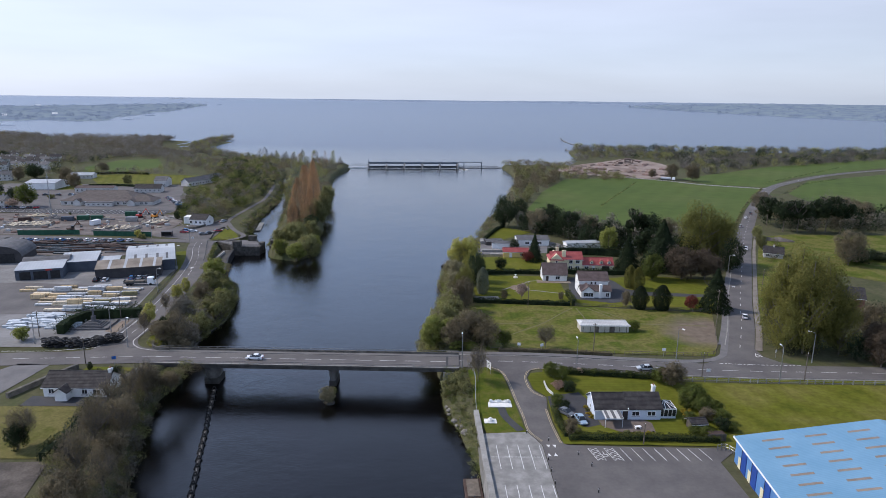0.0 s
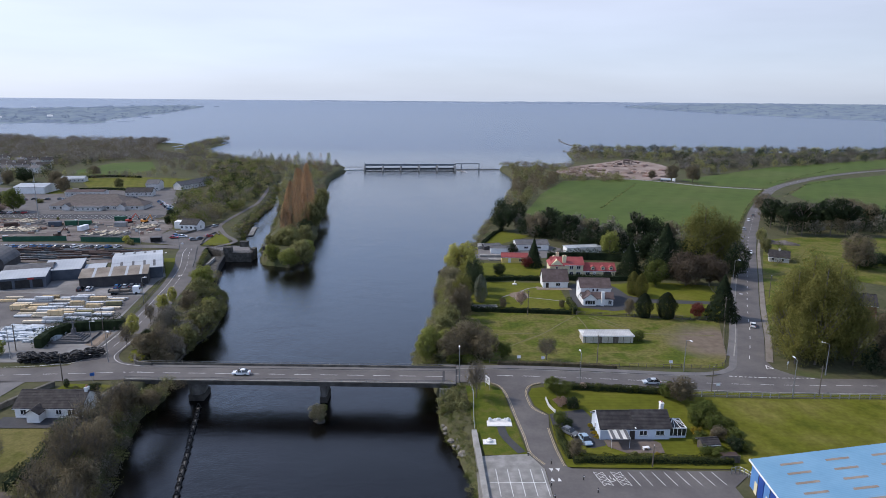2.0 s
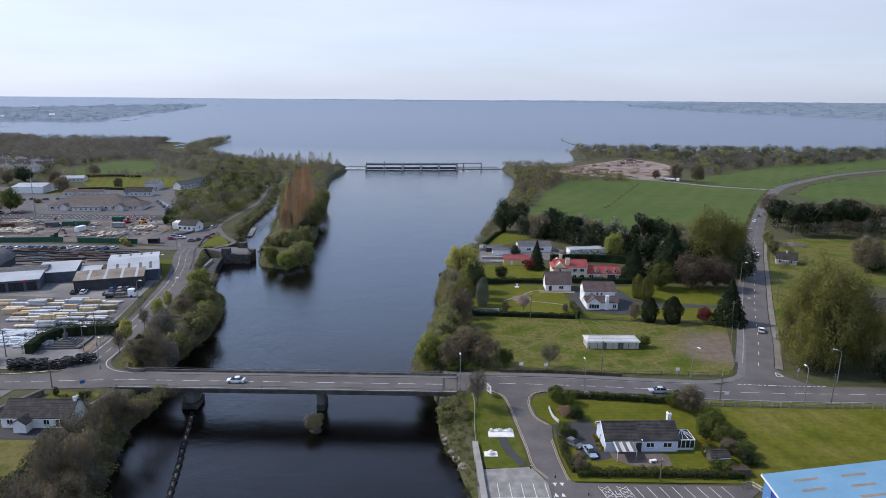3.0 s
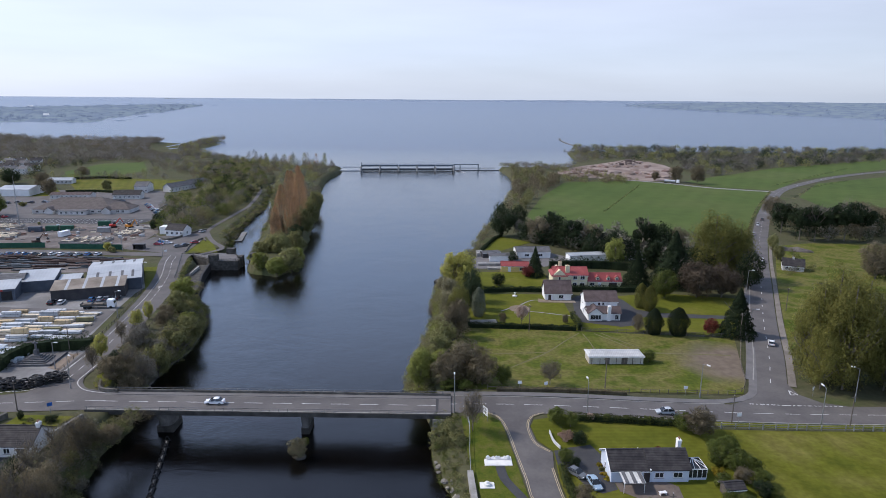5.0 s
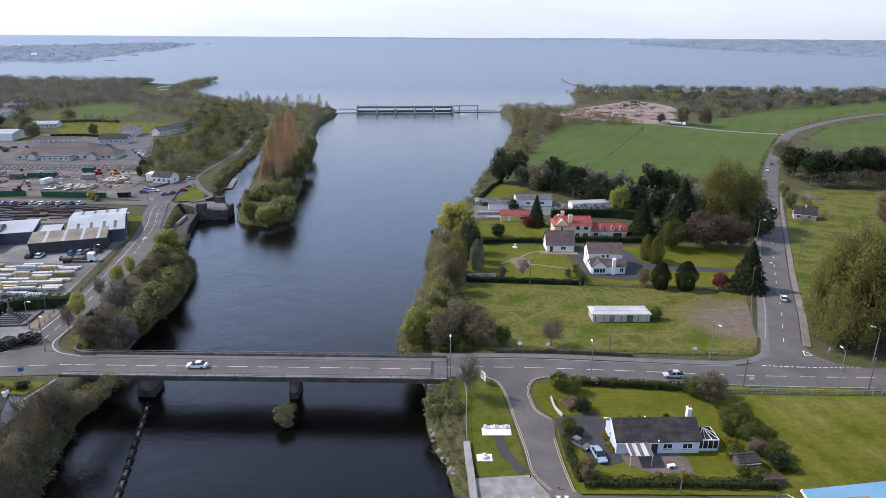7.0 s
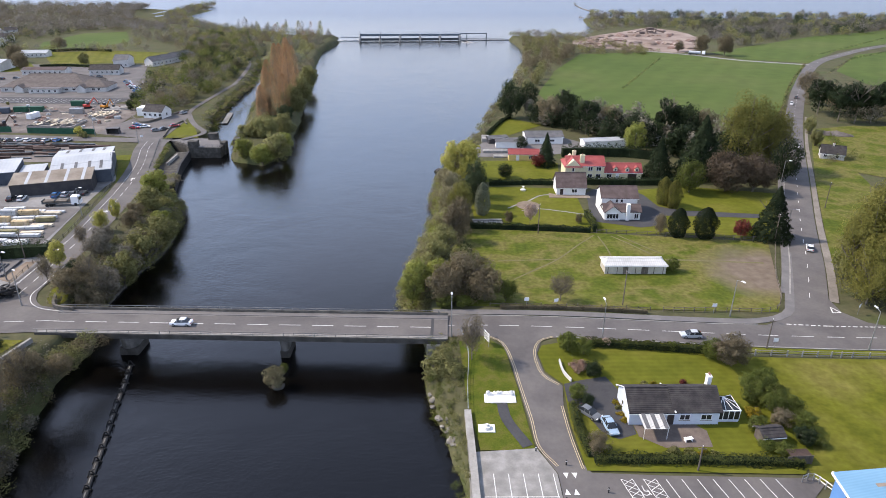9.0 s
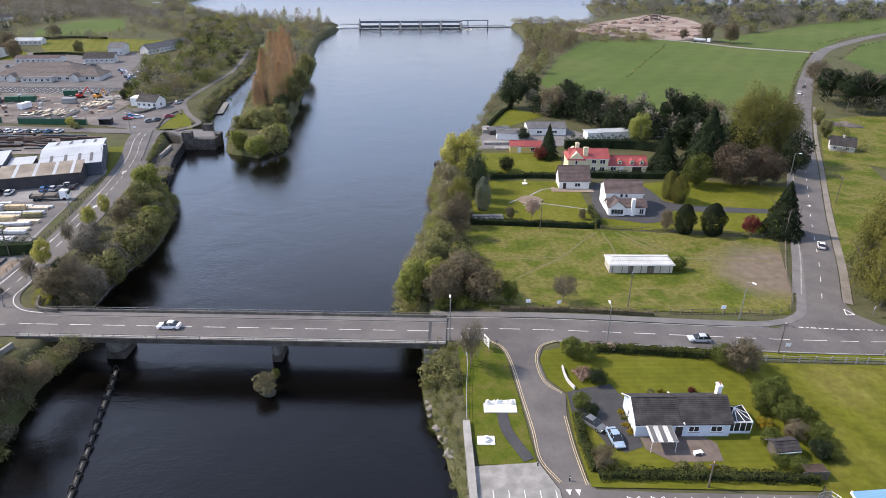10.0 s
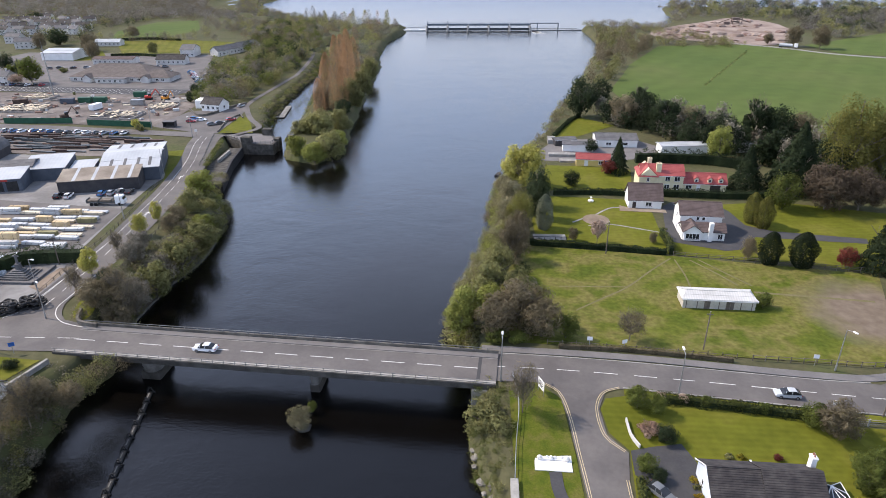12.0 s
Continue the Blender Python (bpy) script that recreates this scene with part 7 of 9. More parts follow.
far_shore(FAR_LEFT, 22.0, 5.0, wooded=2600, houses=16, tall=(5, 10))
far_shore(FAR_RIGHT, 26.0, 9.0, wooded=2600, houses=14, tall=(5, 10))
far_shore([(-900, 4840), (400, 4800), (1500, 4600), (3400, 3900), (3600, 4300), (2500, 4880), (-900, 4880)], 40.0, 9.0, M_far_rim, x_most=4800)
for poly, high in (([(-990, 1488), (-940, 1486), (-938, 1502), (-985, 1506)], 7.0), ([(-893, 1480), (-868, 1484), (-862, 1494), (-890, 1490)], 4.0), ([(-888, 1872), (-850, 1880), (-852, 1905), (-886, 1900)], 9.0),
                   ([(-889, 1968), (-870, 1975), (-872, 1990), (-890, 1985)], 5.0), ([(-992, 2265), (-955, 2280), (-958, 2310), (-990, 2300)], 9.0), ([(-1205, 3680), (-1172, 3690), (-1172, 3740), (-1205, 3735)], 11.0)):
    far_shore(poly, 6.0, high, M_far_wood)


def along(poly, y0, y1, n, lo, hi):
    """Spots beside a shore line, between two heights of the plan, pushed lo..hi metres in x."""
    p = np.array([q for q in sorted(poly, key=lambda q: q[1]) if -100 < q[1] < 800])
    y = wr.uniform(y0, y1, n)
    return np.stack([np.interp(y, p[:, 1], p[:, 0]) + wr.uniform(lo, hi, n), y], 1)


ISLAND_WEST = ISLAND[-8:]
for shore, y0, y1, n, side, kinds, name in ((WEST, 158, 250, 60, -1, ["olive", "willow", "olive", "ash"], "west_waterside"), (WEST, 84, 148, 44, -1, ["bare", "ash", "olive"], "south_waterside"),
                                            (RIVER, 161, 262, 60, 1, ["bare", "olive", "pale", "willow"], "east_waterside"), (WEST, 318, 540, 80, -1, ["olive", "green", "ash"], "canal_waterside"),
                                            (ISLAND_WEST, 300, 540, 80, 1, ["olive", "green", "bare"], "island_waterside")):
    for lo, hi, up, hs in ((-1.7, -0.2, 0.2, (3.0, 6.0)), (-0.4, 1.4, 2.4, (3.0, 5.5)), (1.2, 4.5, 4.4, (2.5, 4.5))):
        few = n > 70
        hs = tuple(0.8 * v for v in hs) if name in ("west_waterside", "south_waterside") else hs
        wood(name, along(shore, y0, y1, n, min(side * lo, side * hi), max(side * lo, side * hi)), kinds, tuple(v * (0.6 if few else 1) for v in hs), (1.9, 3.2), "overhanging scrub at the water's edge",
             130 if few else 330, 0.075 if few else 0.055, z=WATER + up * (0.75 if few else 1))
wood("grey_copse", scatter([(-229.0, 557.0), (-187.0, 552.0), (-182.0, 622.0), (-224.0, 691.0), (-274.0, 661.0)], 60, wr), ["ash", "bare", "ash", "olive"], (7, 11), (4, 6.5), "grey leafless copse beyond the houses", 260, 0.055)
wood("upper_waterside", along(RIVER, 300, 640, 150, -1.0, 6.0), ["bare", "olive", "pale"], (3, 6), (2.4, 4.0), "overhanging scrub at the water's edge", 200, 0.07, z=WATER + 1.0)


def hedge(name, pts, w, h, kind, label, density=115):
    """A clipped hedge: a dense leafy skin over a solid core in evergreen or bare-twig colour, along a curve."""
    c = curve_pts(pts, 1.0)
    vs, core = [], bmesh.new()
    spots, outs = [], []
    for a, b in zip(c, c[1:]):
        d = (b - a)
        L0 = d.length
        d.normalize()
        n = Vector((-d.y, d.x))
        k = int(density * L0)
        t, s = rng.uniform(0, L0, k), rng.uniform(-1, 1, k)
        hh = rng.uniform(0, 1, k)
        side = rng.random(k) < 0.5
        s = np.where(side, np.sign(s) * (0.85 + 0.3 * rng.random(k)), s)
        zz = np.where(side, hh * h, h * (0.92 + 0.16 * rng.random(k)))
        base = float(land(a.x, a.y))
        lump = 1 + 0.10 * math.sin(1.7 * a.x + 1.1 * a.y) + rng.uniform(-0.08, 0.10)
        zz = zz * lump
        s = s * (1 + 0.22 * np.sin(2.3 * t + a.x))
        spots.append(np.stack([a.x + d.x * t + n.x * s * w / 2, a.y + d.y * t + n.y * s * w / 2, base + zz], 1))
        outs.append(np.stack([n.x * s, n.y * s, np.where(side, 0.3, 1.0)], 1))
        q = [a + n * w * 0.3, a - n * w * 0.3, b - n * w * 0.3, b + n * w * 0.3]
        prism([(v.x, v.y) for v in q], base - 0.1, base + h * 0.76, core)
    v, f, soft = leaf_cloud(np.concatenate(spots), np.concatenate(outs), 0.14, rng, 1.2)
    ob = thing(name, Matrix.Identity(4), label, "hedge")
    part("leaves", meshed("leaves", v, f, LEAF[kind], soft), None, ob)
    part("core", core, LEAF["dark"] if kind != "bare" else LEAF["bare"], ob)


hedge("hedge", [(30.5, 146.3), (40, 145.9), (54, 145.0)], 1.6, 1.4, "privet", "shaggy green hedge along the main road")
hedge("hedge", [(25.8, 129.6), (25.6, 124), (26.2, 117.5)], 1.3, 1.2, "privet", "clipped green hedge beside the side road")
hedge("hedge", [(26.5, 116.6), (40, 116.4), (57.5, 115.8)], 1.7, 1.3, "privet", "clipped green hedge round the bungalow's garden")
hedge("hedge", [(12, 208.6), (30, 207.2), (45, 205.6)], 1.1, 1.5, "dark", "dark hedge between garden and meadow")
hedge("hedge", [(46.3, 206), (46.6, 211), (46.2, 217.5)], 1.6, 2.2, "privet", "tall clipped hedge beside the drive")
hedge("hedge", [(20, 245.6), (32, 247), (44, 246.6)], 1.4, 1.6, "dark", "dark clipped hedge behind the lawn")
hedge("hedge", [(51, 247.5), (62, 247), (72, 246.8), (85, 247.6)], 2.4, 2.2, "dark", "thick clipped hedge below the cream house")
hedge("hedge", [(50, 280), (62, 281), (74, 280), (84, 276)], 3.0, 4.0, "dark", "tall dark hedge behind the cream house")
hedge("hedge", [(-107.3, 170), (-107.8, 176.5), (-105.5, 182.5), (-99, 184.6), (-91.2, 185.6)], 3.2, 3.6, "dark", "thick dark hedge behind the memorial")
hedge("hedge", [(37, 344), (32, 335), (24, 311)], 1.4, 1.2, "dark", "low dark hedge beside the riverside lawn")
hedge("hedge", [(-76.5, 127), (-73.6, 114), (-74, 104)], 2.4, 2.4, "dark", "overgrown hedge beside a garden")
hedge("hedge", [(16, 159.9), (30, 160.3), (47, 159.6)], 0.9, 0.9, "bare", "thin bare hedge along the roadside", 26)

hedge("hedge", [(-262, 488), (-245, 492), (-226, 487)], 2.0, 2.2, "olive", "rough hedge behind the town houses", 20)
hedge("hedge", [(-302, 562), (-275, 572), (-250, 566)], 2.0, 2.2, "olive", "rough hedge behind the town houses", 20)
wood("paddock_trees", np.array([(-330 + 3.0 * k, 556 + 5 * math.sin(k * 0.7) + 0.5 * k) for k in range(30)]), ["ash", "bare", "olive"], (5, 11), (2.5, 4.5), "ragged tree line beyond the town", 200, 0.06)

for lo, hi, up in ((-0.6, 0.6, 0.3), (0.2, 1.8, 1.8), (1.2, 3.4, 3.4)):
    wood("quay_weeds", along(RIVER, 106, 148, 130, lo, min(hi, 3.0)), ["green", "green", "olive"], (0.4, 1.2), (0.8, 1.5), "weeds and brambles on the river bank", 110, 0.09, z=WATER + up)
wood("quay_grass", along(RIVER, 131, 149, 80, 1.8, 5.4), ["green", "olive"], (0.4, 1.0), (0.7, 1.3), "long grass and weeds above the river", 110, 0.09)
wood("roadside_grove", scatter([(182, 336), (225, 328), (268, 342), (268, 366), (204, 364)], 46, wr), ["bare", "dark", "ash"], (7, 14), (3.5, 5.5), "dark grove beside the road", 300, 0.055)
wood("cottage_bushes", np.array([(146 + 2.2 * k, 272 + 0.9 * k + wr.uniform(-2, 2)) for k in range(9)] + [(160 + k, 285 + 3 * k) for k in range(8)]), ["olive", "bare", "green"], (2, 4.5), (1.6, 2.8), "garden bushes round a roadside cottage", 220, 0.06)
wood("quarry_front", np.array([(118 + 3.2 * k, 573 + wr.uniform(-3, 5) + 0.1 * k) for k in range(20)]), ["olive", "bare", "ash"], (2.5, 5), (2.5, 4), "scrub between field and quarry", 200, 0.06)

# ---- cars ----
def paint(name, c):
    m = mat(name, [c, tuple(v * 1.08 for v in c)], 2.0, rough=0.25, spec=0.6)
    return m


PAINT = {"white": paint("white_paint", (0.75, 0.76, 0.77)), "silver": paint("silver_paint", (0.42, 0.45, 0.48)), "blue": paint("blue_paint", (0.05, 0.16, 0.36)),
         "black": paint("black_paint", (0.02, 0.02, 0.024)), "red": paint("red_paint", (0.36, 0.02, 0.03)), "grey": paint("grey_paint", (0.13, 0.14, 0.15)), "skyblue": paint("light_blue_paint", (0.28, 0.38, 0.48))}
M_tyre = mat("tyre_rubber", [(0.015, 0.015, 0.015), (0.025, 0.025, 0.025)], 2, rough=0.8)
M_lamp = mat("lamp_glass", [(0.7, 0.7, 0.68), (0.8, 0.8, 0.78)], 2, rough=0.15)
M_redlamp = mat("tail_lamp_glass", [(0.35, 0.01, 0.01), (0.4, 0.02, 0.02)], 2, rough=0.2)
CAR_STOCK = {}


def extrude_profile(prof, y0, y1, inset=0.0):
    """A side profile (x, z) drawn across from y0 to y1, its upper points drawn in by inset."""
    bm = bmesh.new()
    zs = [z for _, z in prof]
    lo, hi = min(zs), max(zs)
    rows = []
    for s, y in ((1, y0), (-1, y1)):
        rows.append([bm.verts.new((x, y + s * inset * (z - lo) / (hi - lo), z)) for x, z in prof])
    n = len(prof)
    bm.faces.new(rows[0]), bm.faces.new(rows[1][::-1])
    for k in range(n):
        bm.faces.new((rows[0][k], rows[1][k], rows[1][(k + 1) % n], rows[0][(k + 1) % n]))
    bmesh.ops.recalc_face_normals(bm, faces=bm.faces)
    return bm


def car_model(colour, saloon):
    ob = thing("car", Matrix.Identity(4), f"parked {colour} {'saloon' if saloon else 'hatchback'} car with dark windows", "car")
    back = -2.2 if saloon else -1.95
    body = extrude_profile([(back + 0.12, 0.28), (1.9, 0.26), (2.12, 0.36), (2.18, 0.55), (2.08, 0.68), (1.75, 0.78), (1.0, 0.90), (-1.3, 0.97), (back + 0.15, 0.96), (back, 0.86), (back - 0.05, 0.6), (back, 0.38)], -0.89, 0.89, 0.12)
    bmesh.ops.bevel(body, geom=[e for e in body.edges if abs(e.verts[0].co.y - e.verts[1].co.y) < 0.3], offset=0.10, segments=2, affect="EDGES")
    part("body", body, PAINT[colour], ob)
    tail = -1.75 if saloon else -1.9
    part("cabin", extrude_profile([(tail, 0.93), (1.15, 0.88), (0.72, 1.14), (0.2, 1.37), (-0.9, 1.42), (tail + 0.75, 1.34), (tail + 0.35, 1.15)], -0.80, 0.80, 0.22), M_glass, ob, "dark glazed cabin")
    roof = extrude_profile([(tail + 0.72, 1.33), (0.22, 1.36), (0.1, 1.43), (-0.45, 1.475), (-0.95, 1.465), (tail + 0.8, 1.40)], -0.62, 0.62, 0.08)
    bmesh.ops.bevel(roof, geom=roof.edges[:], offset=0.03, segments=1, affect="EDGES")
    part("roof", roof, PAINT[colour], ob)
    for x in (-0.35, 0.62):
        for side in (-1, 1):
            part("pillar", rod((x + 0.06, side * 0.80, 0.9), (x - 0.06, side * 0.63, 1.38), 0.045, 4), PAINT[colour], ob)
    for x in (-1.3, 1.3):
        for y in (-0.8, 0.8):
            wh0 = part("wheel", rod((x, y - 0.1, 0.31), (x, y + 0.1, 0.31), 0.31, 12), M_tyre, ob)
            part("rim", rod((x, y - 0.12, 0.31), (x, y + 0.12, 0.31), 0.18, 8), M_steel, wh0)
    for y in (-0.62, 0.62):
        part("headlight", box(2.02, y - 0.2, 0.6, 2.16, y + 0.2, 0.74, 0.03), M_lamp, ob)
        part("tail_light", box(back - 0.06, y - 0.18, 0.66, back + 0.05, y + 0.18, 0.84, 0.03), M_redlamp, ob)
    return ob


def car(x, y, ang, colour, group, z=None, saloon=False):
    key = (colour, saloon)
    m = pose(x, y, (float(land(x, y)) + 0.09) if z is None else z, 0, 0, ang)
    if key not in CAR_STOCK:
        CAR_STOCK[key] = car_model(colour, saloon)
        CAR_STOCK[key].matrix_basis = m
        return tagged(CAR_STOCK[key], group=group)
    return tagged(copy_thing(CAR_STOCK[key], m), group=group)


tagged(car(-47.9, 152.7, 178, "white", "cars on the roads", 2.2, True), "white saloon car driving over the bridge")
car(30.6, 124.0, -82, "skyblue", "cars on the bungalow's drive", None, True)
car(27.9, 127.4, -48, "grey", "cars on the bungalow's drive")
car(53, 150.4, 178, "silver", "cars on the roads")
for x, y, ang, c in ((99.6, 194, 65, "white"), (146.5, 293, 243, "white"), (170, 349, 63, "silver"), (185.5, 376, 241, "white"), (196, 392, 61, "grey")):
    car(x, y, ang, c, "cars on the roads")
for x, y, ang, c in ((-125.6, 226.6, 100, "black"), (-122.6, 226.9, 100, "white"), (-114.2, 230.2, 98, "blue"), (-111.6, 230.8, 98, "silver"), (-109.4, 231.6, 98, "grey"), (-106.8, 232.4, 98, "black")):
    car(x, y, ang, c, "cars outside the warehouse")
for x, y, ang, c in ((-128.5, 320.5, 10, "red"), (-125, 323.0, 12, "white"), (-129, 325, 8, "blue"), (-117.5, 316.2, 35, "grey"), (-112.6, 324.5, 40, "red"), (-114.8, 318.4, 38, "black"), (-118, 350, 70, "silver")):
    car(x, y, ang, c, "cars above the lock")
cr = np.random.default_rng(3)
for k in range(9):
    car(-180.5 + k * 2.2, 433 - k * 3.6, 20, ["white", "silver", "grey", "black", "blue", "red"][cr.integers(0, 6)], "cars in the town car park")
    car(-168.0 + k * 0.4, 437 - k * 3.4, 20, ["white", "silver", "grey", "black", "blue", "red"][cr.integers(0, 6)], "cars in the town car park")
for k in range(14):
    car(-300 + k * 4.4 + cr.uniform(-0.6, 0.6), 389 + cr.uniform(-1, 1), 90 + cr.uniform(-8, 8), ["white", "silver", "grey", "black", "blue", "red"][cr.integers(0, 6)], "cars in the town car park")
for k in range(12):
    car(-280 + k * 7 + cr.uniform(-2, 2), 436 + k * 1.2 + cr.uniform(-3, 3), cr.uniform(0, 180), ["white", "silver", "grey", "black"][cr.integers(0, 4)], "cars in the town car park")
for k in range(16):
    car(-205 + k * 3.9 + cr.uniform(-0.8, 0.8), 299.4 + cr.uniform(-0.8, 0.8), 75 + cr.uniform(-10, 10), ["white", "silver", "grey", "black", "blue"][cr.integers(0, 5)], "cars along the yard lane")

# flatbed lorry loading timber
lorry = thing("lorry", at_land(-107.5, 222.2, 8), "white lorry with a long flat bed of timber", "lorry")
part("cab", extrude_profile([(2.6, 0.5), (4.9, 0.5), (4.95, 1.4), (4.5, 2.8), (2.6, 2.9)], -1.15, 1.15, 0.1), PAINT["white"], lorry)
part("windscreen", box(4.62, -0.95, 1.5, 4.86, 0.95, 2.5), M_glass, lorry)
part("bed", box(-5.5, -1.2, 0.9, 2.5, 1.2, 1.2, 0.03), M_darksteel, lorry)
part("load", box(-5.2, -1.0, 1.2, 1.8, 1.0, 1.7, 0.03), M_wood, lorry, "brown timber load")
for x in (-4.2, -3.0, 3.7):
    for y in (-1.0, 1.0):
        part("wheel", rod((x, y - 0.15, 0.48), (x, y + 0.15, 0.48), 0.48, 12), M_tyre, lorry)
for x in (-5.4, -2.0, 1.6):
    part("stake", box(x - 0.05, -1.2, 1.2, x + 0.05, 1.2, 1.95), M_darksteel, lorry)

# ---- stacks in the timber yard ----
M_boards = mat("fresh_sawn_boards", [(0.42, 0.31, 0.17), (0.55, 0.43, 0.27)], 0.8, rough=0.85, fine=0.2, obrand=0.25)
M_pale_boards = mat("pale_boards", [(0.55, 0.46, 0.33), (0.66, 0.58, 0.45)], 0.8, rough=0.85, fine=0.15, obrand=0.2)
M_wrap = mat("white_plastic_wrap", [(0.42, 0.43, 0.43), (0.56, 0.57, 0.57)], 0.5, rough=0.4, fine=0.08, obrand=0.12)
M_treated = mat("treated_green_timber", [(0.22, 0.20, 0.10), (0.31, 0.28, 0.15)], 0.8, rough=0.85, fine=0.2, obrand=0.2)


def pack_thing(material, length, width, height, label):
    """A strapped pack of boards on three bearers."""
    ob = thing("timber_pack", Matrix.Identity(4), label, "timber pack", "packs in the timber yard")
    part("load", box(-length / 2, -width / 2, 0.12, length / 2, width / 2, height, 0.03), material, ob)
    for x in (-length * 0.38, 0, length * 0.38):
        part("bearer", box(x - 0.08, -width / 2, 0, x + 0.08, width / 2, 0.118), M_wood, ob)
    for x in (-length * 0.3, length * 0.3):
        part("strap", box(x - 0.03, -width / 2 - 0.012, 0.122, x + 0.03, width / 2 + 0.012, height + 0.012), M_black, ob)
    return ob


PACKS = [(mm, l, w, h, lb) for mm, l, w, h, lb in (
    (M_boards, 5.2, 1.2, 0.8, "strapped pack of yellow sawn boards"), (M_pale_boards, 5.6, 1.2, 0.7, "strapped pack of pale sawn boards"), (M_wrap, 5.6, 1.25, 0.85, "timber pack wrapped in white plastic"),
    (M_treated, 4.8, 1.2, 1.3, "pack of green treated timber"), (M_wrap, 5.2, 1.2, 0.6, "low pack wrapped in white plastic"), (M_boards, 4.2, 1.2, 1.6, "tall stack of yellow sawn boards"))]
pr = np.random.default_rng(9)
PACK_STOCK = {}
for row in range(10):
    y0 = 191.6 + (row // 2) * 5.6 + (row % 2) * 1.9
    x1 = -98.5 - 0.14 * (y0 - 192) - 0.8
    x = x1 - pr.uniform(0, 2)
    while x > -143 + max(0, 4 - row // 2) * 6:
        if pr.random() < 0.9:
            spec = PACKS[pr.choice(6, p=(0.2, 0.26, 0.27, 0.06, 0.15, 0.06))]
            top = spec[3]
            for lay in range(2 if pr.random() < 0.22 else 1):
                m = pose(x - 2.6, y0 + pr.uniform(-0.3, 0.3) + (x + 100) * 0.05, float(land(x, y0)) + 0.06 + lay * (top - 0.02), 0, 0, 3 + pr.uniform(-4, 4))
                if spec[4] not in PACK_STOCK:
                    PACK_STOCK[spec[4]] = pack_thing(*spec)
                    PACK_STOCK[spec[4]].matrix_basis = m
                else:
                    copy_thing(PACK_STOCK[spec[4]], m)
        x -= pr.uniform(5.5, 6.1)
# wrapped pallets and black pipe coils by the memorial corner
M_bluewrap = mat("blue_white_wrap", [(0.36, 0.40, 0.43), (0.56, 0.59, 0.61)], 1.0, rough=0.4, fine=0.15, obrand=0.2)
pallet = mesh_of("pallet", box(-0.6, -0.5, 0.14, 0.6, 0.5, 1.1, 0.06, box(-0.6, -0.5, 0, 0.6, 0.5, 0.12)), M_bluewrap)
for k in range(80):
    x, y = -126 + pr.uniform(0, 21), 174 + pr.uniform(0, 13)
    ob = new("wrapped_pallet", pallet)
    ob.matrix_basis = pose(x, y, float(land(x, y)) + 0.07, 0, 0, pr.uniform(-12, 12)) @ Matrix.Diagonal((pr.uniform(1.8, 3.6), pr.uniform(0.8, 1.5), pr.uniform(0.4, 1.0), 1))
    tagged(ob, "pallet of goods in pale blue plastic wrap", "pallet", "wrapped pallets")
coil_bm, rings = bmesh.new(), []
for k in range(14):
    a0 = 2 * math.pi * k / 14
    rings.append([coil_bm.verts.new(((0.7 + 0.2 * math.cos(b0)) * math.cos(a0), (0.7 + 0.2 * math.cos(b0)) * math.sin(a0), 0.2 + 0.2 * math.sin(b0))) for b0 in np.arange(5) * 2 * math.pi / 5])
for k in range(14):
    for j in range(5):
        coil_bm.faces.new((rings[k][j], rings[(k + 1) % 14][j], rings[(k + 1) % 14][(j + 1) % 5], rings[k][(j + 1) % 5]))
bmesh.ops.recalc_face_normals(coil_bm, faces=coil_bm.faces)
coil = mesh_of("coil", coil_bm, M_black)
for k in range(120):
    t = pr.random()
    x, y = -107 + 19 * t, 159.8 + 4.5 * max(0, t - 0.6) / 0.4 + pr.uniform(0, 2.8)
    ob = new("pipe_coil", coil)
    ob.matrix_basis = pose(x, y, float(land(x, y)) + 0.08 + 0.4 * pr.integers(0, 5), pr.uniform(-8, 8), pr.uniform(-8, 8), pr.uniform(0, 90))
    tagged(ob, "coil of black plastic drainage pipe", "pipe coil", "coils of black pipe")
# steel bars and machinery rows behind the warehouses
bar = mesh_of("bar", box(-6, -0.3, 0, 6, 0.3, 0.4, 0.02), M_darksteel)
M_rust = mat("rusty_steel", [(0.055, 0.036, 0.030), (0.095, 0.064, 0.052)], 0.6, rough=0.9, fine=0.3, obrand=0.3)
rust = mesh_of("bar", box(-4.5, -0.45, 0, 4.5, 0.45, 0.6, 0.03), M_rust)
for k in range(110):
    x, y = -212 + pr.uniform(0, 82), 273 + pr.uniform(0, 22)
    ob = new("steel_section", bar if pr.random() < 0.55 else rust)
    ob.matrix_basis = pose(x, y, float(land(x, y)) + 0.06, 0, 0, 4 + pr.uniform(-9, 9)) @ Matrix.Diagonal((pr.uniform(0.5, 1.3), pr.uniform(0.7, 1.5), pr.uniform(0.8, 2.2), 1))
    tagged(ob, "bundle of rusty and dark steel bars", "steel", "steel bars in the yard")

# ---- building site ----
M_hoard = mat("green_hoarding", [(0.015, 0.075, 0.045), (0.025, 0.10, 0.06)], 0.5, rough=0.6, fine=0.15)
for a, b in (((-207, 312.0), (-177, 314.5)), ((-170, 312.4), (-140.5, 311.0))):
    d = Vector(b) - Vector(a)
    ang = math.degrees(math.atan2(d.y, d.x))
    hb = thing("hoarding", pose(a[0], a[1], 0, 0, 0, ang), "dark green boarded site hoarding", "hoarding", "hoardings of the building site")
    n = int(d.length / 2.44)
    bd = mesh_of("board", box(0.02, -0.05, 0, 2.42, 0.05, 2.4), M_hoard)
    for k in range(n):
        o = part("board", bd, None, hb)
        o.location = (k * 2.44, 0, 0)
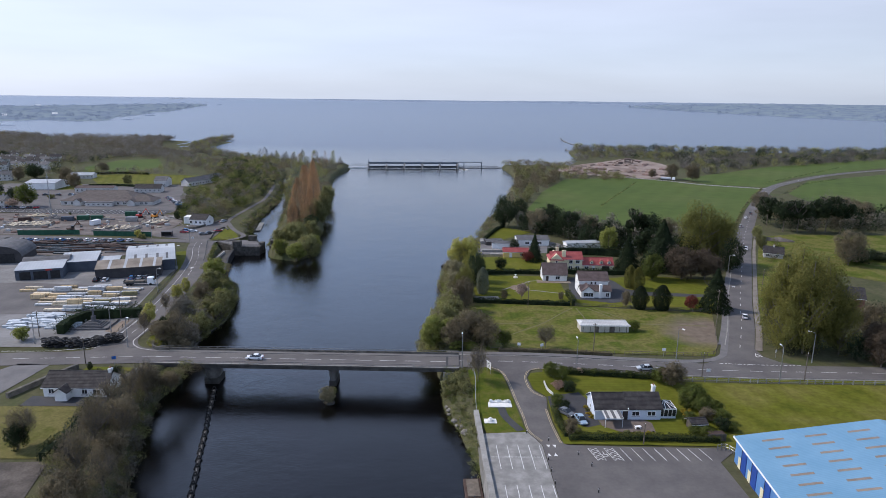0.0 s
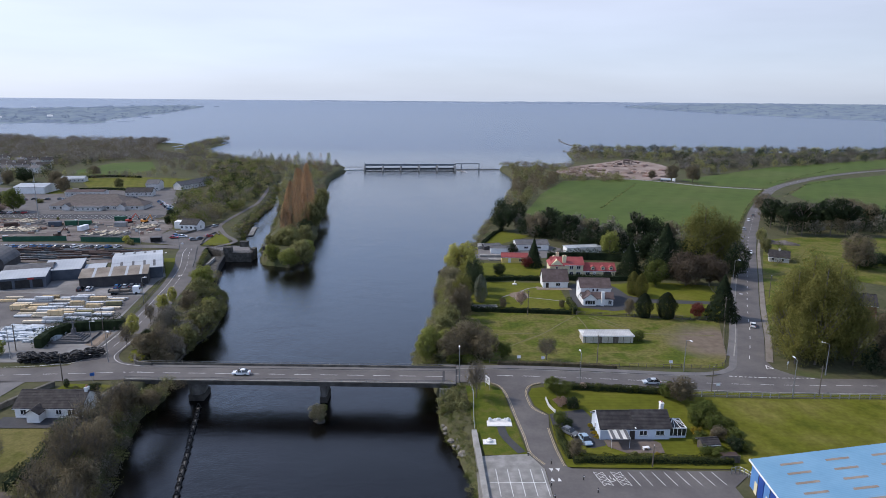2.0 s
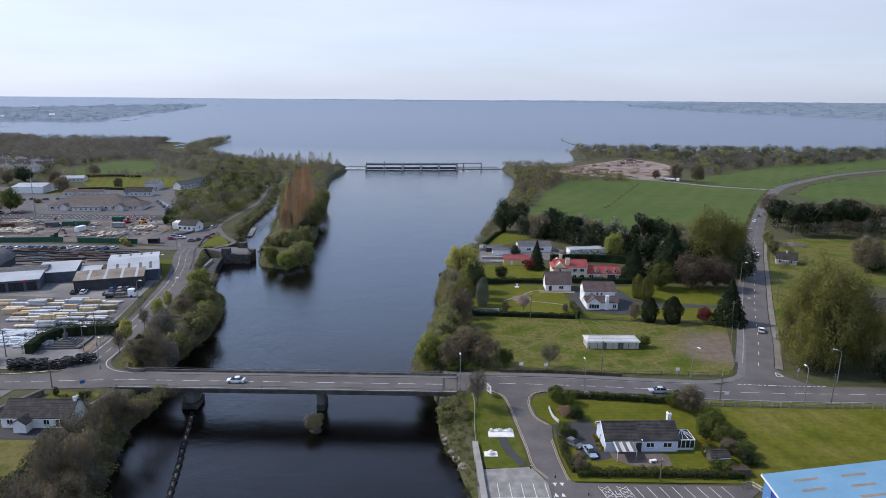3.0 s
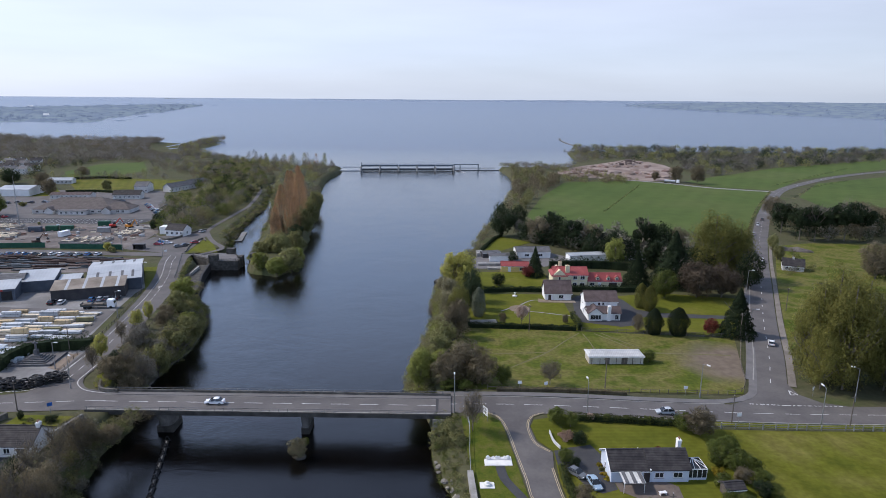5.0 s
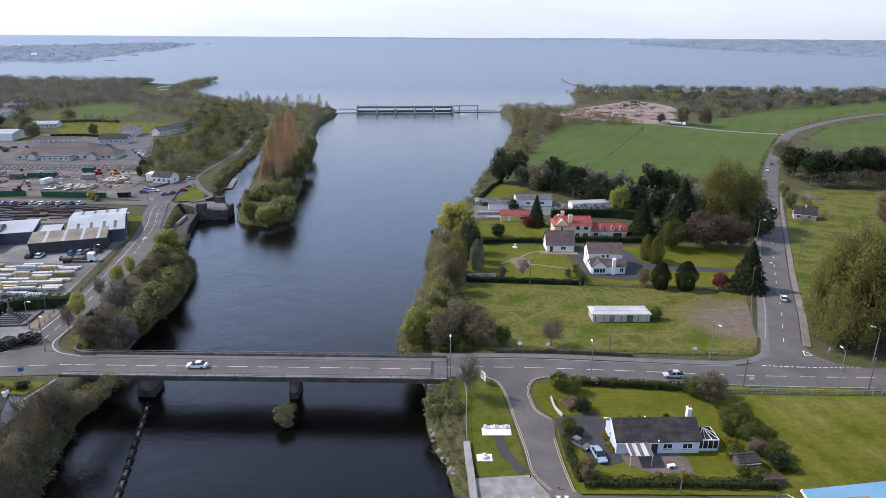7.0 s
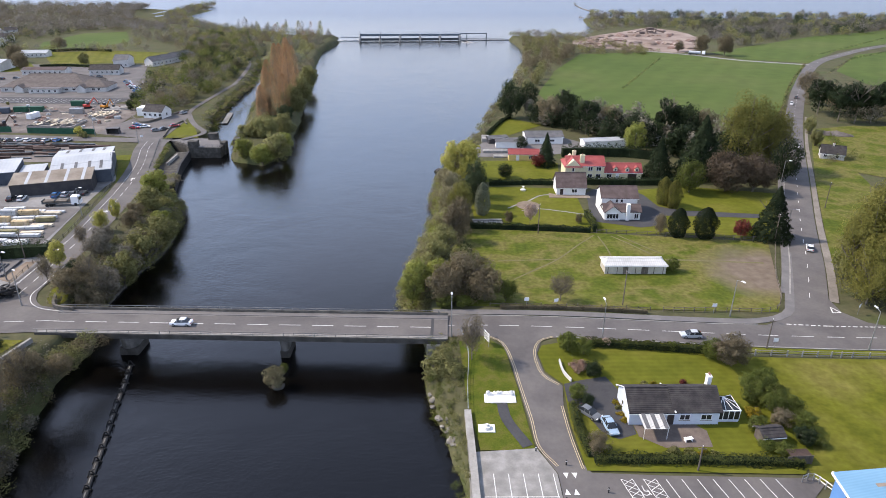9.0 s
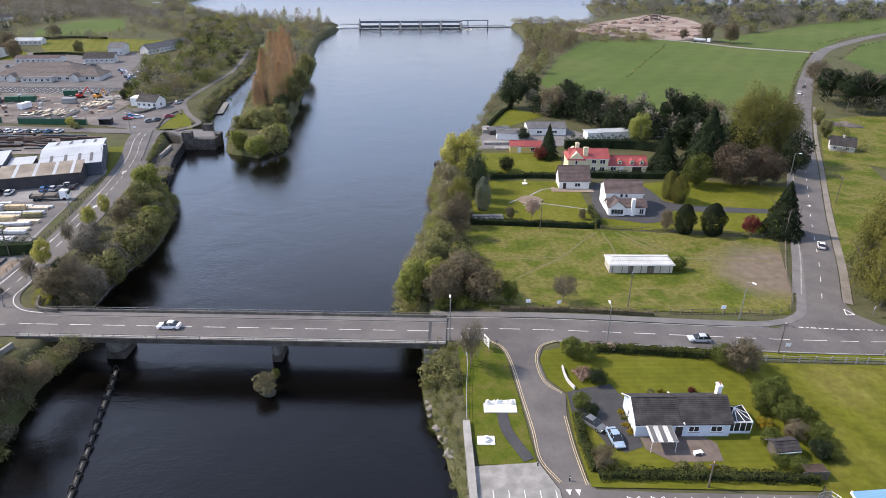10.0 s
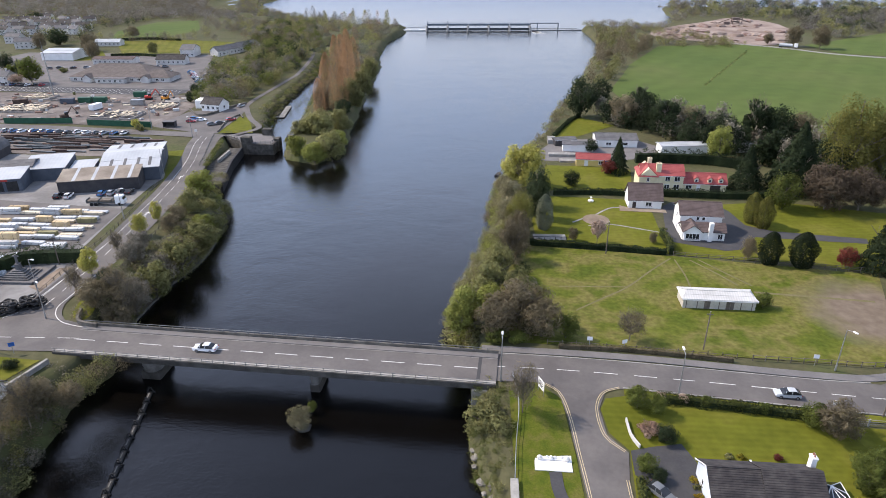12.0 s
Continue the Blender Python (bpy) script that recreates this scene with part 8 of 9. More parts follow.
M_block = mat("concrete_blockwork", [(0.24, 0.22, 0.20), (0.34, 0.31, 0.28)], 0.8, rough=0.95, fine=0.25, obrand=0.2)
M_redblock = mat("terracotta_stack", [(0.20, 0.12, 0.09), (0.29, 0.19, 0.15)], 0.8, rough=0.9, fine=0.2, obrand=0.25)
for ox, oy, nx_, ny_, ang in ((-225, 330, 4, 3, 3), (-176, 322, 4, 3, -2), (-158, 340, 2, 3, 4), (-232, 356, 3, 2, 2)):
    fw = thing("foundation", pose(ox, oy, 0, 0, 0, ang), "raw blockwork foundation walls of an unfinished house", "foundation", "unfinished foundations")
    for i in range(nx_ + 1):
        part("cross_wall", box(i * 5.0 - 0.15, 0, 0, i * 5.0 + 0.15, ny_ * 4.2, 0.9 + 0.3 * (i % 2)), M_block, fw)
    for j in range(ny_ + 1):
        part("long_wall", box(0.16, j * 4.2 - 0.15, 0, nx_ * 5.0 - 0.16, j * 4.2 + 0.15, 0.8 + 0.3 * (j % 2)), M_block, fw)
joist = mesh_of("joist", box(-1.9, -0.09, 0, 1.9, 0.09, 0.16), M_pale_boards)
for k in range(150):
    gx0, gy0, ga, gb = ((-225, 330, 19, 12), (-225, 330, 19, 12), (-176, 322, 19, 12), (-158, 340, 9, 12), (-232, 356, 14, 8))[k % 5]
    x, y = gx0 + pr.uniform(1, ga), gy0 + pr.uniform(0.5, gb)
    ob = new("floor_board", joist)
    ob.matrix_basis = pose(x, y, 1.05 + pr.uniform(0, 0.15), 0, 0, pr.choice((3, 93)) + pr.uniform(-6, 6)) @ Matrix.Diagonal((pr.uniform(0.6, 1.4), pr.uniform(0.8, 4), 1, 1))
    tagged(ob, "pale board laid over raw foundation walls", "board", "boards on the foundations")
heap = mesh_of("stack", box(-1.2, -0.9, 0, 1.2, 0.9, 1.2, 0.05), M_redblock)
heap2 = mesh_of("stack", box(-1.4, -0.8, 0, 1.4, 0.8, 0.9, 0.05), M_pale_boards)
heap4 = mesh_of("stack", box(-1.6, -0.6, 0, 1.6, 0.6, 0.8, 0.05), M_block)
heap3 = mesh_of("stack", box(-1.1, -0.9, 0, 1.1, 0.9, 1.1, 0.05), M_wrap)
for k in range(150):
    x, y = -240 + pr.uniform(0, 96), 317 + pr.uniform(0, 52)
    ob = new("block_pallet", (heap, heap, heap4, heap4, heap2, heap3)[pr.integers(0, 6)])
    ob.matrix_basis = pose(x, y, 0.05, 0, 0, pr.uniform(0, 90)) @ Matrix.Diagonal((pr.uniform(0.3, 1.2), pr.uniform(0.3, 0.9), pr.uniform(0.3, 1.1), 1))
    tagged(ob, "pallet of building blocks or boards", "pallet", "pallets on the building site")


def container(x, y, ang, material, label):
    ob = thing("container", at_land(x, y, ang), label, "container", "site containers")
    part("body", box(-3, -1.2, 0.15, 3, 1.2, 2.6, 0.04), material, ob)
    for k in range(14):
        part("rib", box(-2.9 + k * 0.43, -1.25, 0.3, -2.75 + k * 0.43, -1.18, 2.5), material, ob)
    part("door", box(3.0, -1.1, 0.25, 3.06, 1.1, 2.5), material, ob)


for x, y, ang, mm, lb in ((-196, 353, 6, M_hoard, "green steel site container"), (-189, 354, 4, M_hoard, "green steel site container"), (-203, 350, 10, M_slatewall, "blue-grey steel site container"), (-183, 340, 80, PAINT["white"], "white site cabin container"),
                          (-168, 350, 5, M_steel, "grey steel site container"), (-176, 367, 3, M_hoard, "green steel site container"), (-224, 346, 20, M_rust, "rusty brown container of ribbed steel")):
    container(x, y, ang, mm, lb)
M_redpaint = mat("red_machine_paint", [(0.42, 0.03, 0.02), (0.5, 0.05, 0.03)], 1, rough=0.5)
M_orange = mat("orange_machine_paint", [(0.55, 0.2, 0.02), (0.62, 0.26, 0.04)], 1, rough=0.5)
for x, y, ang, mm, lb in ((-169, 362, 30, M_redpaint, "red telescopic handler on the building site"), (-160, 361, -20, M_orange, "orange excavator on the building site"), (-186, 322, 50, M_rust, "rusty brown excavator on the building site")):
    ex = thing("excavator", at_land(x, y, ang), lb, "excavator", "site machines")
    for s in (-1, 1):
        part("track", box(-1.8, s * 1.1 - 0.3, 0, 1.8, s * 1.1 + 0.3, 0.8, 0.15), M_tyre, ex)
    part("body", box(-1.9, -1.2, 0.8, 1.2, 1.2, 1.9, 0.12), mm, ex)
    part("cab", box(-0.2, -1.1, 1.9, 1.2, 0.1, 3.0, 0.08), M_glass, ex)
    part("boom", rod((1.0, 0.5, 1.6), (3.6, 0.5, 4.8), 0.28, 5, 0.2), mm, ex)
    part("arm", rod((3.6, 0.5, 4.8), (5.0, 0.5, 2.2), 0.2, 5, 0.15), mm, ex)
    part("bucket", box(4.6, 0.0, 1.3, 5.6, 1.0, 2.2, 0.1), M_darksteel, ex)
mast = thing("mast", at_land(-221, 366), "tall thin grey steel mast on the building site", "mast")
part("pole", rod((0, 0, 0), (0, 0, 24), 0.35, 8, 0.15), M_steel, mast)
part("antenna", rod((0, 0, 24), (0, 0, 27), 0.08, 5), M_steel, mast)
part("bracket", box(-0.7, -0.1, 22, 0.7, 0.1, 22.4), M_steel, mast)
shl = thing("bus_shelter", at_land(-133.9, 312.6, 5), "small dark shelter beside the lane", "shelter")
part("roof", box(-2.6, -1.6, 2.3, 2.6, 1.6, 2.5, 0.03), M_roof_grey, shl)
part("back_wall", box(-2.4, 1.2, 0, 2.4, 1.4, 2.3), M_darkwall, shl)
for x in (-2.4, 2.2):
    part("side_wall", box(x, -1.2, 0, x + 0.2, 1.2, 2.3), M_darkwall, shl)

# ---- old canal lock ----
lock = thing("lock_quay", pose(0, 0, 0), "old dark masonry lock quay with iron railing", "lock", "", "structure")
part("quay", prism([(-109, 304), (-99, 308), (-87.5, 306), (-83, 297.5), (-83, 291.8), (-95, 291.8), (-98, 296)], -8, -0.4), M_oldstone, lock, "dark masonry quay")
part("paving", prism([(-106, 303.4), (-99, 306.6), (-88, 304.8), (-84, 297), (-84, 292.8), (-94, 292.8), (-97.5, 297)], -0.395, -0.3), M_path, lock, "grey quay paving")
for x, y in ((-93.6, 293.2), (-89.6, 305.4)):
    part("pillar", box(x - 1.9, y - 1.3, -6, x + 1.9, y + 1.3, 2.2, 0.15), M_oldstone, lock, "square masonry pillar")
part("gate_recess", box(-84.5, 297, -6, -82.4, 300.5, 0.4, 0.1), M_oldstone, lock)
for a, b in (((-108, 304), (-99.5, 307.6)), ((-96, 292.4), (-84, 292.4)), ((-84, 292.4), (-84, 297)), ((-84, 297), (-88.3, 305.6)), ((-108.5, 303.4), (-97.5, 296.6))):
    n = max(2, int((Vector(b) - Vector(a)).length / 1.8))
    for k in range(n + 1):
        q = Vector(a).lerp(Vector(b), k / n)
        part("railing_post", rod((q.x, q.y, -0.4), (q.x, q.y, 0.75), 0.05, 5), M_darksteel, lock)
    for z in (0.2, 0.7):
        part("railing", rod((*a, z), (*b, z), 0.035, 4), M_darksteel, lock)
isle_lock = thing("lock_pillar", pose(-77.6, 298.5, 0, 0, 0, 8), "ruined masonry lock pillar at the island's tip", "pillar", "", "structure")
part("pillar", box(-2.0, -3.2, -8, 1.6, 3.4, -0.6, 0.2), M_oldstone, isle_lock)
part("cap", box(-1.6, -2.0, -0.6, 1.0, 1.6, 1.8, 0.2), M_oldstone, isle_lock)
ramp = thing("slipway", pose(0, 0, 0), "sloping concrete slipway with dark timber fender", "slipway", "", "structure")
part("slab", prism([(-98.4, 266), (-99.4, 290), (-95.2, 290), (-92.0, 272), (-86.5, 250), (-90.5, 249)], -7, -1.6), M_oldstone, ramp)
part("fender", prism([(-94.8, 290), (-94.2, 290), (-91.3, 272), (-85.7, 250), (-86.3, 249.8), (-92.0, 272)], -7, -1.0), M_black, ramp, "dark timber fender wall")
part("shelf_wall", prism([(-96.6, 272), (-97.2, 284), (-96.6, 284), (-96.0, 272)], -1.6, -0.5), M_concrete, ramp)
pont = thing("pontoon", pose(-100.3, 359.6, WATER, 0, 0, 99), "white floating pontoon beside the canal bank", "pontoon")
part("deck", box(-11.5, -1.3, 0.25, 11.5, 1.3, 0.55, 0.04), M_slab, pont)
for x in (-9, -4.5, 0, 4.5, 9):
    part("float", box(x - 1.6, -1.2, -0.3, x + 1.6, 1.2, 0.24, 0.08), M_black, pont)
part("gangway", box(-11.5, 1.3, 0.5, -10.3, 7.0, 0.62), M_steel, pont)
wall_lane = ribbon("lane_wall", [(-139, 342), (-128, 331), (-121, 350), (-117.5, 356)], 0.4, M_stone, 1.0, label="low dark stone wall", category="wall", thick=1.2, step=2)
ribbon("green_wall", [(-109, 329), (-112.5, 334), (-113.5, 322), (-110.5, 306)], 0.5, M_stone, 0.7, label="low stone wall round a lawn", category="wall", thick=0.9, step=1.5)

# ---- riverside: quay wall, barge, rocks, monuments ----
ribbon("river_wall", [(7.9, 128), (8.2, 118), (8.4, 107), (8.8, 95), (9.5, 60)], 1.1, M_concrete, 0.75, label="grey concrete river wall with flat coping", category="wall", thick=7.0)
barge = thing("barge", pose(6.0, 105.0, WATER, 0, 0, 92), "rusty flat steel work barge by the wall", "barge")
part("hull", box(-3.4, -1.7, -0.4, 3.4, 1.7, 0.6, 0.08), M_rust, barge)
part("coaming", box(-2.8, -1.2, 0.6, 2.8, 1.2, 0.85, 0.04), M_wood, barge)
for x in (-3.1, 3.1):
    part("bollard", rod((x, 0.0, 0.6), (x, 0.0, 1.1), 0.12, 8), M_darksteel, barge)
M_rock = mat("grey_boulders", [(0.15, 0.14, 0.125), (0.26, 0.245, 0.22)], 0.8, rough=0.95, fine=0.3, obrand=0.3)


def rock_mesh(r):
    bm = bmesh.new()
    bmesh.ops.create_icosphere(bm, subdivisions=2, radius=0.52)
    for v in bm.verts:
        v.co *= 1 + r.uniform(-0.26, 0.22)
        v.co.z *= 0.5
    return mesh_of("rock", bm, M_rock)


rocks = [rock_mesh(pr) for _ in range(3)]
for k in range(46):
    y = 122 + pr.uniform(0, 16)
    x = 7.0 - 4.6 * float(smooth(119, 141, y)) + pr.uniform(-1.6, 1.2)
    ob = new("rock", rocks[pr.integers(0, 3)])
    ob.matrix_basis = pose(x, y, WATER + 0.9 + max(0, x - 3) * 0.35 + pr.uniform(-0.4, 0.4), 0, 0, pr.uniform(0, 360)) @ Matrix.Scale(pr.uniform(0.5, 1.4), 4)
    tagged(ob, "pale boulder on the river bank", "rock", "boulders on the bank")
M_marble = mat("white_monument_stone", [(0.66, 0.65, 0.62), (0.78, 0.77, 0.74)], 0.8, rough=0.7, fine=0.08)
mon = thing("monument", at_land(13.6, 132.0, 0), "white stone slab monument with a low carved group", "monument")
part("base", box(-2.7, -1.6, 0, 2.7, 1.7, 0.18, 0.04), M_marble, mon)
part("plinth", box(-2.3, 0.4, 0.18, 2.4, 1.1, 0.42, 0.08), M_marble, mon)
lump = bmesh.new()
for x, r in ((-2.0, 0.42), (-0.9, 0.22), (-0.3, 0.34), (0.25, 0.26), (1.3, 0.24), (1.95, 0.44)):
    bmesh.ops.create_icosphere(lump, subdivisions=2, radius=r, matrix=Matrix.Translation((x, 0.7 - 1.6 * (r - 0.3), 0.42 + r * 0.45)) @ Matrix.Diagonal((1.0, 0.6, 1.1, 1)))
part("carving", lump, M_marble, mon, "worn white carved shapes")
mon2 = thing("monument", at_land(10.8, 124.0, 0), "white round stone monument on a square slab", "monument")
part("base", box(-1.35, -0.95, 0, 1.35, 1.0, 0.2, 0.04), M_marble, mon2)
part("drum", rod((0, 0, 0.2), (0, 0, 0.65), 0.75, 16, 0.6), M_marble, mon2)
part("cap", rod((0, 0, 0.65), (0, 0, 1.0), 0.4, 12, 0.2), M_marble, mon2)
sign = thing("sign_board", at_land(12.2, 146.0, -65), "white information sign on two posts", "sign")
for x in (-0.9, 0.9):
    part("post", rod((x, 0, 0), (x, 0, 2.8), 0.06, 6), M_steel, sign)
part("board", box(-1.0, -0.05, 1.0, 1.0, 0.05, 2.8, 0.02), M_frame, sign)
for k in range(6):
    part("text_bar", box(-0.8, -0.07, 2.45 - k * 0.22, 0.5 + 0.25 * (k % 2), -0.055, 2.55 - k * 0.22), M_darksteel, sign)

# ---- memorial on the west corner ----
mem = thing("war_memorial", at_land(-101.6, 177.5, 3), "dark stepped stone memorial with a tall pillar", "memorial")
for k in range(5):
    part("step", box(-3.4 + 0.55 * k, -2.6 + 0.45 * k, 0.1 + 0.3 * k, 3.4 - 0.55 * k, 2.6 - 0.45 * k, 0.4 + 0.3 * k, 0.02), M_roof_grey, mem)
part("pillar", box(-0.5, -0.5, 1.6, 0.5, 0.5, 3.0, 0.05), M_roof_grey, mem)
part("shaft", rod((0, 0, 3.0), (0, 0, 5.2), 0.3, 6, 0.2), M_roof_grey, mem)
part("cross_arm", box(-0.7, -0.12, 4.6, 0.7, 0.12, 4.9), M_roof_grey, mem)
part("terrace", box(-5.0, -4.2, -0.2, 5.4, 4.2, 0.1), M_path, mem, "grey paved terrace")
for a, b in (((-5, -4.2), (5.4, -4.2)), ((5.4, -4.2), (5.4, 4.2)), ((-5, -4.2), (-5, 4.2))):
    part("low_wall", box(min(a[0], b[0]) - 0.15, min(a[1], b[1]) - 0.15, -0.2, max(a[0], b[0]) + 0.15, max(a[1], b[1]) + 0.15, 0.6, 0.03), M_roof_grey, mem)

# ---- street furniture ----
def street_lamp(x, y, ang, h, z=None, group="street lamps"):
    ob = thing("street_lamp", pose(x, y, float(land(x, y)) if z is None else z, 0, 0, ang), "slim grey steel street lamp with a short arm", "street lamp", group)
    part("column", rod((0, 0, 0), (0, 0, h), 0.13, 8, 0.07), M_steel, ob)
    part("base", rod((0, 0, 0), (0, 0, 1.2), 0.17, 8, 0.16), M_steel, ob)
    part("arm", rod((0, 0, h - 0.05), (1.3, 0, h + 0.25), 0.05, 6), M_steel, ob)
    part("head", box(1.0, -0.17, h + 0.14, 1.9, 0.17, h + 0.36, 0.05), M_frame, ob)


for x, y, ang, h in ((5.6, 148.6, 90, 8.5), (34.6, 147.6, 90, 8.5), (64.4, 159.2, -60, 8.5), (86.4, 146.9, 90, 8.5), (100.7, 157.5, 150, 8.5), (96.5, 201, -25, 8.5), (117, 246, -25, 8.5), (-84, 160.5, -40, 8.5), (-97, 212, -10, 8.5),
                     (-106, 252, -10, 8.5), (-117, 297, -90, 8.5), (-110, 162.5, -90, 8.5), (-94, 172, -20, 7), (-140, 309, -80, 8.5)):
    street_lamp(x, y, ang, h)
for x, y, h in ((42.7, 163, 8.0), (41.4, 114.6, 4.6), (30.4, 204.6, 8.5), (92.4, 198.5, 8.0), (120.5, 225, 8.0), (66.5, 147.0, 6.5), (77, 279, 9), (92.0, 145.6, 7.5), (114, 143.6, 7.5), (-89.6, 149.4, 7.0), (-112, 168, 7.5), (-96.5, 183.5, 7.0)):
    ob = thing("utility_pole", at_land(x, y), "brown wooden utility pole with a crossbar", "utility pole", "utility poles")
    part("pole", rod((0, 0, 0), (0, 0, h), 0.14, 7, 0.1), M_wood, ob)
    part("crossbar", box(-0.6, -0.05, h - 0.5, 0.6, 0.05, h - 0.38), M_wood, ob)
    part("insulator", rod((0, 0, h), (0, 0, h + 0.2), 0.05, 6), M_frame, ob)
M_signblue = mat("blue_sign", [(0.02, 0.10, 0.35), (0.03, 0.12, 0.4)], 1, rough=0.4)
for x, y, ang, mm, lb in ((59, 147.2, 0, M_frame, "small white direction sign on a post"), (68, 147.0, 0, M_frame, "small white road sign on a post"), (61.3, 160.3, 0, M_frame, "white arrow sign on a post"), (21.6, 160.6, 0, M_frame, "white marker board on a post"),
                          (27.8, 160.4, 20, M_frame, "small white road sign on a post"), (-82, 148.6, 30, M_signblue, "blue direction sign on a post"), (92.5, 160.8, 40, M_frame, "white give-way sign on a post"), (-117, 300.6, 10, M_frame, "round road sign on a post")):
    ob = thing("road_sign", at_land(x, y, ang), lb, "road sign", "road signs")
    part("post", rod((0, 0, 0), (0, 0, 2.3), 0.05, 6), M_steel, ob)
    part("plate", box(-0.5, -0.05, 1.6, 0.5, -0.01, 2.4, 0.02), mm, ob)
for x, y in ((20.7, 104.5), (20.7, 100.4), (20.8, 108.5), (22.1, 115.8), (27.1, 110.3), (28.8, 106.3), (28.0, 97.8), (18.0, 118.8)):
    ob = thing("bollard", at_land(x, y), "short black bollard with a white band", "bollard", "bollards in the car park")
    part("post", rod((0, 0, 0), (0, 0, 1.0), 0.11, 8), M_black, ob)
    part("band", rod((0, 0, 0.75), (0, 0, 0.88), 0.115, 8), M_frame, ob)


def post_fence(pts, spacing, h, rails, material, label, group="", w=0.12):
    c = curve_pts(pts, spacing)
    ob = thing("fence", Matrix.Identity(4), label, "fence", group)
    post = mesh_of("post", box(-w / 2, -w / 2, -0.2, w / 2, w / 2, h), material)
    for p in c:
        o = part("post", post, None, ob)
        o.location = (p.x, p.y, float(land(p.x, p.y)))
    for a, b in zip(c, c[1:]):
        for z in rails:
            part("rail", rod((a.x, a.y, float(land(a.x, a.y)) + z), (b.x, b.y, float(land(b.x, b.y)) + z), 0.055, 4), material, ob)


post_fence([(46.5, 205.0), (60, 203.4), (75, 201.6), (90, 199.8)], 2.4, 1.3, (0.4, 0.8, 1.2), M_wood, "brown post-and-rail fence along the meadow")
post_fence([(50.7, 160.6), (62, 161.0), (74, 161.6), (79, 167), (84, 180), (92, 197)], 2.2, 1.15, (0.45, 1.0), M_wood, "brown post-and-rail fence along the pavement")
post_fence([(14, 161), (28, 161.2), (48, 160.8)], 2.4, 1.0, (0.6,), M_wood, "low wooden fence in a thin hedge")
post_fence([(57, 144.6), (75, 144.4), (90, 144.0), (140, 142.6)], 2.6, 1.3, (0.35, 0.75, 1.15), M_concrete, "pale concrete post-and-rail fence by the field", w=0.2)
post_fence([(20.5, 284.5), (27, 286.8)], 1.6, 1.0, (0.5, 0.9), M_frame, "white picket rail at the bank")
post_fence([(7.6, 150.2), (8.6, 143), (8.2, 135), (8.0, 128)], 1.8, 1.1, (0.55, 1.05), M_steel, "thin steel railing above the bank")
post_fence([(-76.6, 160.4), (-77.6, 168), (-80.5, 180), (-82, 192), (-85, 215), (-90, 238)], 2.2, 1.0, (0.5, 0.95), M_wood, "dark fence between road and river bank")
post_fence([(-98.5, 262), (-102.5, 276), (-106.5, 289), (-110, 301)], 1.8, 1.0, (0.5, 0.95), M_darksteel, "dark railing above the slipway")
post_fence([(-91.5, 166.5), (-92.6, 178), (-93.4, 184), (-94.6, 200), (-99, 225), (-103, 243)], 2.4, 1.1, (0.55, 1.0), M_wood, "wooden fence along the timber yard")
post_fence([(55.6, 112.2), (57.4, 112.6), (58.8, 110)], 0.8, 1.4, (0.7, 1.3), M_steel, "steel gate beside the blue shed")
ribbon("bridge_wing_wall", [(-72, 158.2), (-76.5, 159.4), (-78.5, 163.5)], 0.5, M_stone, 1.0, label="low stone wing wall at the bridge's end", category="wall", thick=1.4, step=1)
ribbon("garden_wall", [(25.3, 141.2), (25.6, 138.2), (26.6, 136.0)], 0.22, M_dull, 0.75, label="curved white garden wall", category="wall", thick=1.1, step=0.8)
ribbon("garden_wall_low", [(-74, 146.5), (-76, 139), (-79, 132)], 0.5, M_concrete, 0.9, label="low concrete garden wall", category="wall", thick=1.2, step=1)
ribbon("garden_wall_long", [(-97, 130), (-93.5, 139), (-90, 146.5)], 0.8, M_stone, 1.2, label="stepped stone wall beside a lane", category="wall", thick=1.6, step=2)
ribbon("kerb_south", [(26, 149.0), (54, 147.9), (90, 146.8), (150, 145)], 0.3, M_concrete, 0.14, label="pale concrete kerb", category="kerb", thick=0.14)
ribbon("verge_south", [(26, 147.9), (54, 146.6), (90, 145.6), (150, 143.9)], 1.8, M_lawn, 0.07, label="narrow grass verge", category="verge")

# ---- parking bays ----

def line_on(bm, a, b, w=0.12, lift=0.115):
    a, b = Vector(a), Vector(b)
    d = (b - a).normalized()
    n = Vector((-d.y, d.x)) * w / 2
    bm.faces.new([bm.verts.new((p.x, p.y, float(land(p.x, p.y)) + lift)) for p in (a - n, b - n, b + n, a + n)])


def paint_thing(name, lines, label, w=0.12):
    bm = bmesh.new()
    for a, b in lines:
        line_on(bm, a, b, w)
    bmesh.ops.recalc_face_normals(bm, faces=bm.faces)
    if sum(f.normal.z for f in bm.faces) < 0:
        bmesh.ops.reverse_faces(bm, faces=bm.faces)
    tagged(part(name, bm, M_paint), label, "road marking", "", "structure")


for k in range(8):
    x = 36.1 + 2.285 * k
    paint_thing("bay_line", [((x, 112.8), (x + 1.05, 108.4))], "white parking bay line")
for x0, x1 in ((29.5, 31.2), (32.8, 34.6)):
    ls = [((x0, 112.9), (x0 + 1.0, 108.4)), ((x1, 112.9), (x1 + 1.0, 108.4))]
    for k in range(4):
        t0, t1 = k / 4, (k + 1) / 4
        ls += [((x0 + t0, 112.9 - 4.5 * t0), (x1 + t1, 112.9 - 4.5 * t1)), ((x1 + t0, 112.9 - 4.5 * t0), (x0 + t1, 112.9 - 4.5 * t1))]
    paint_thing("bay_hatching", ls, "white crossed hatching between bays", 0.1)
ls = []
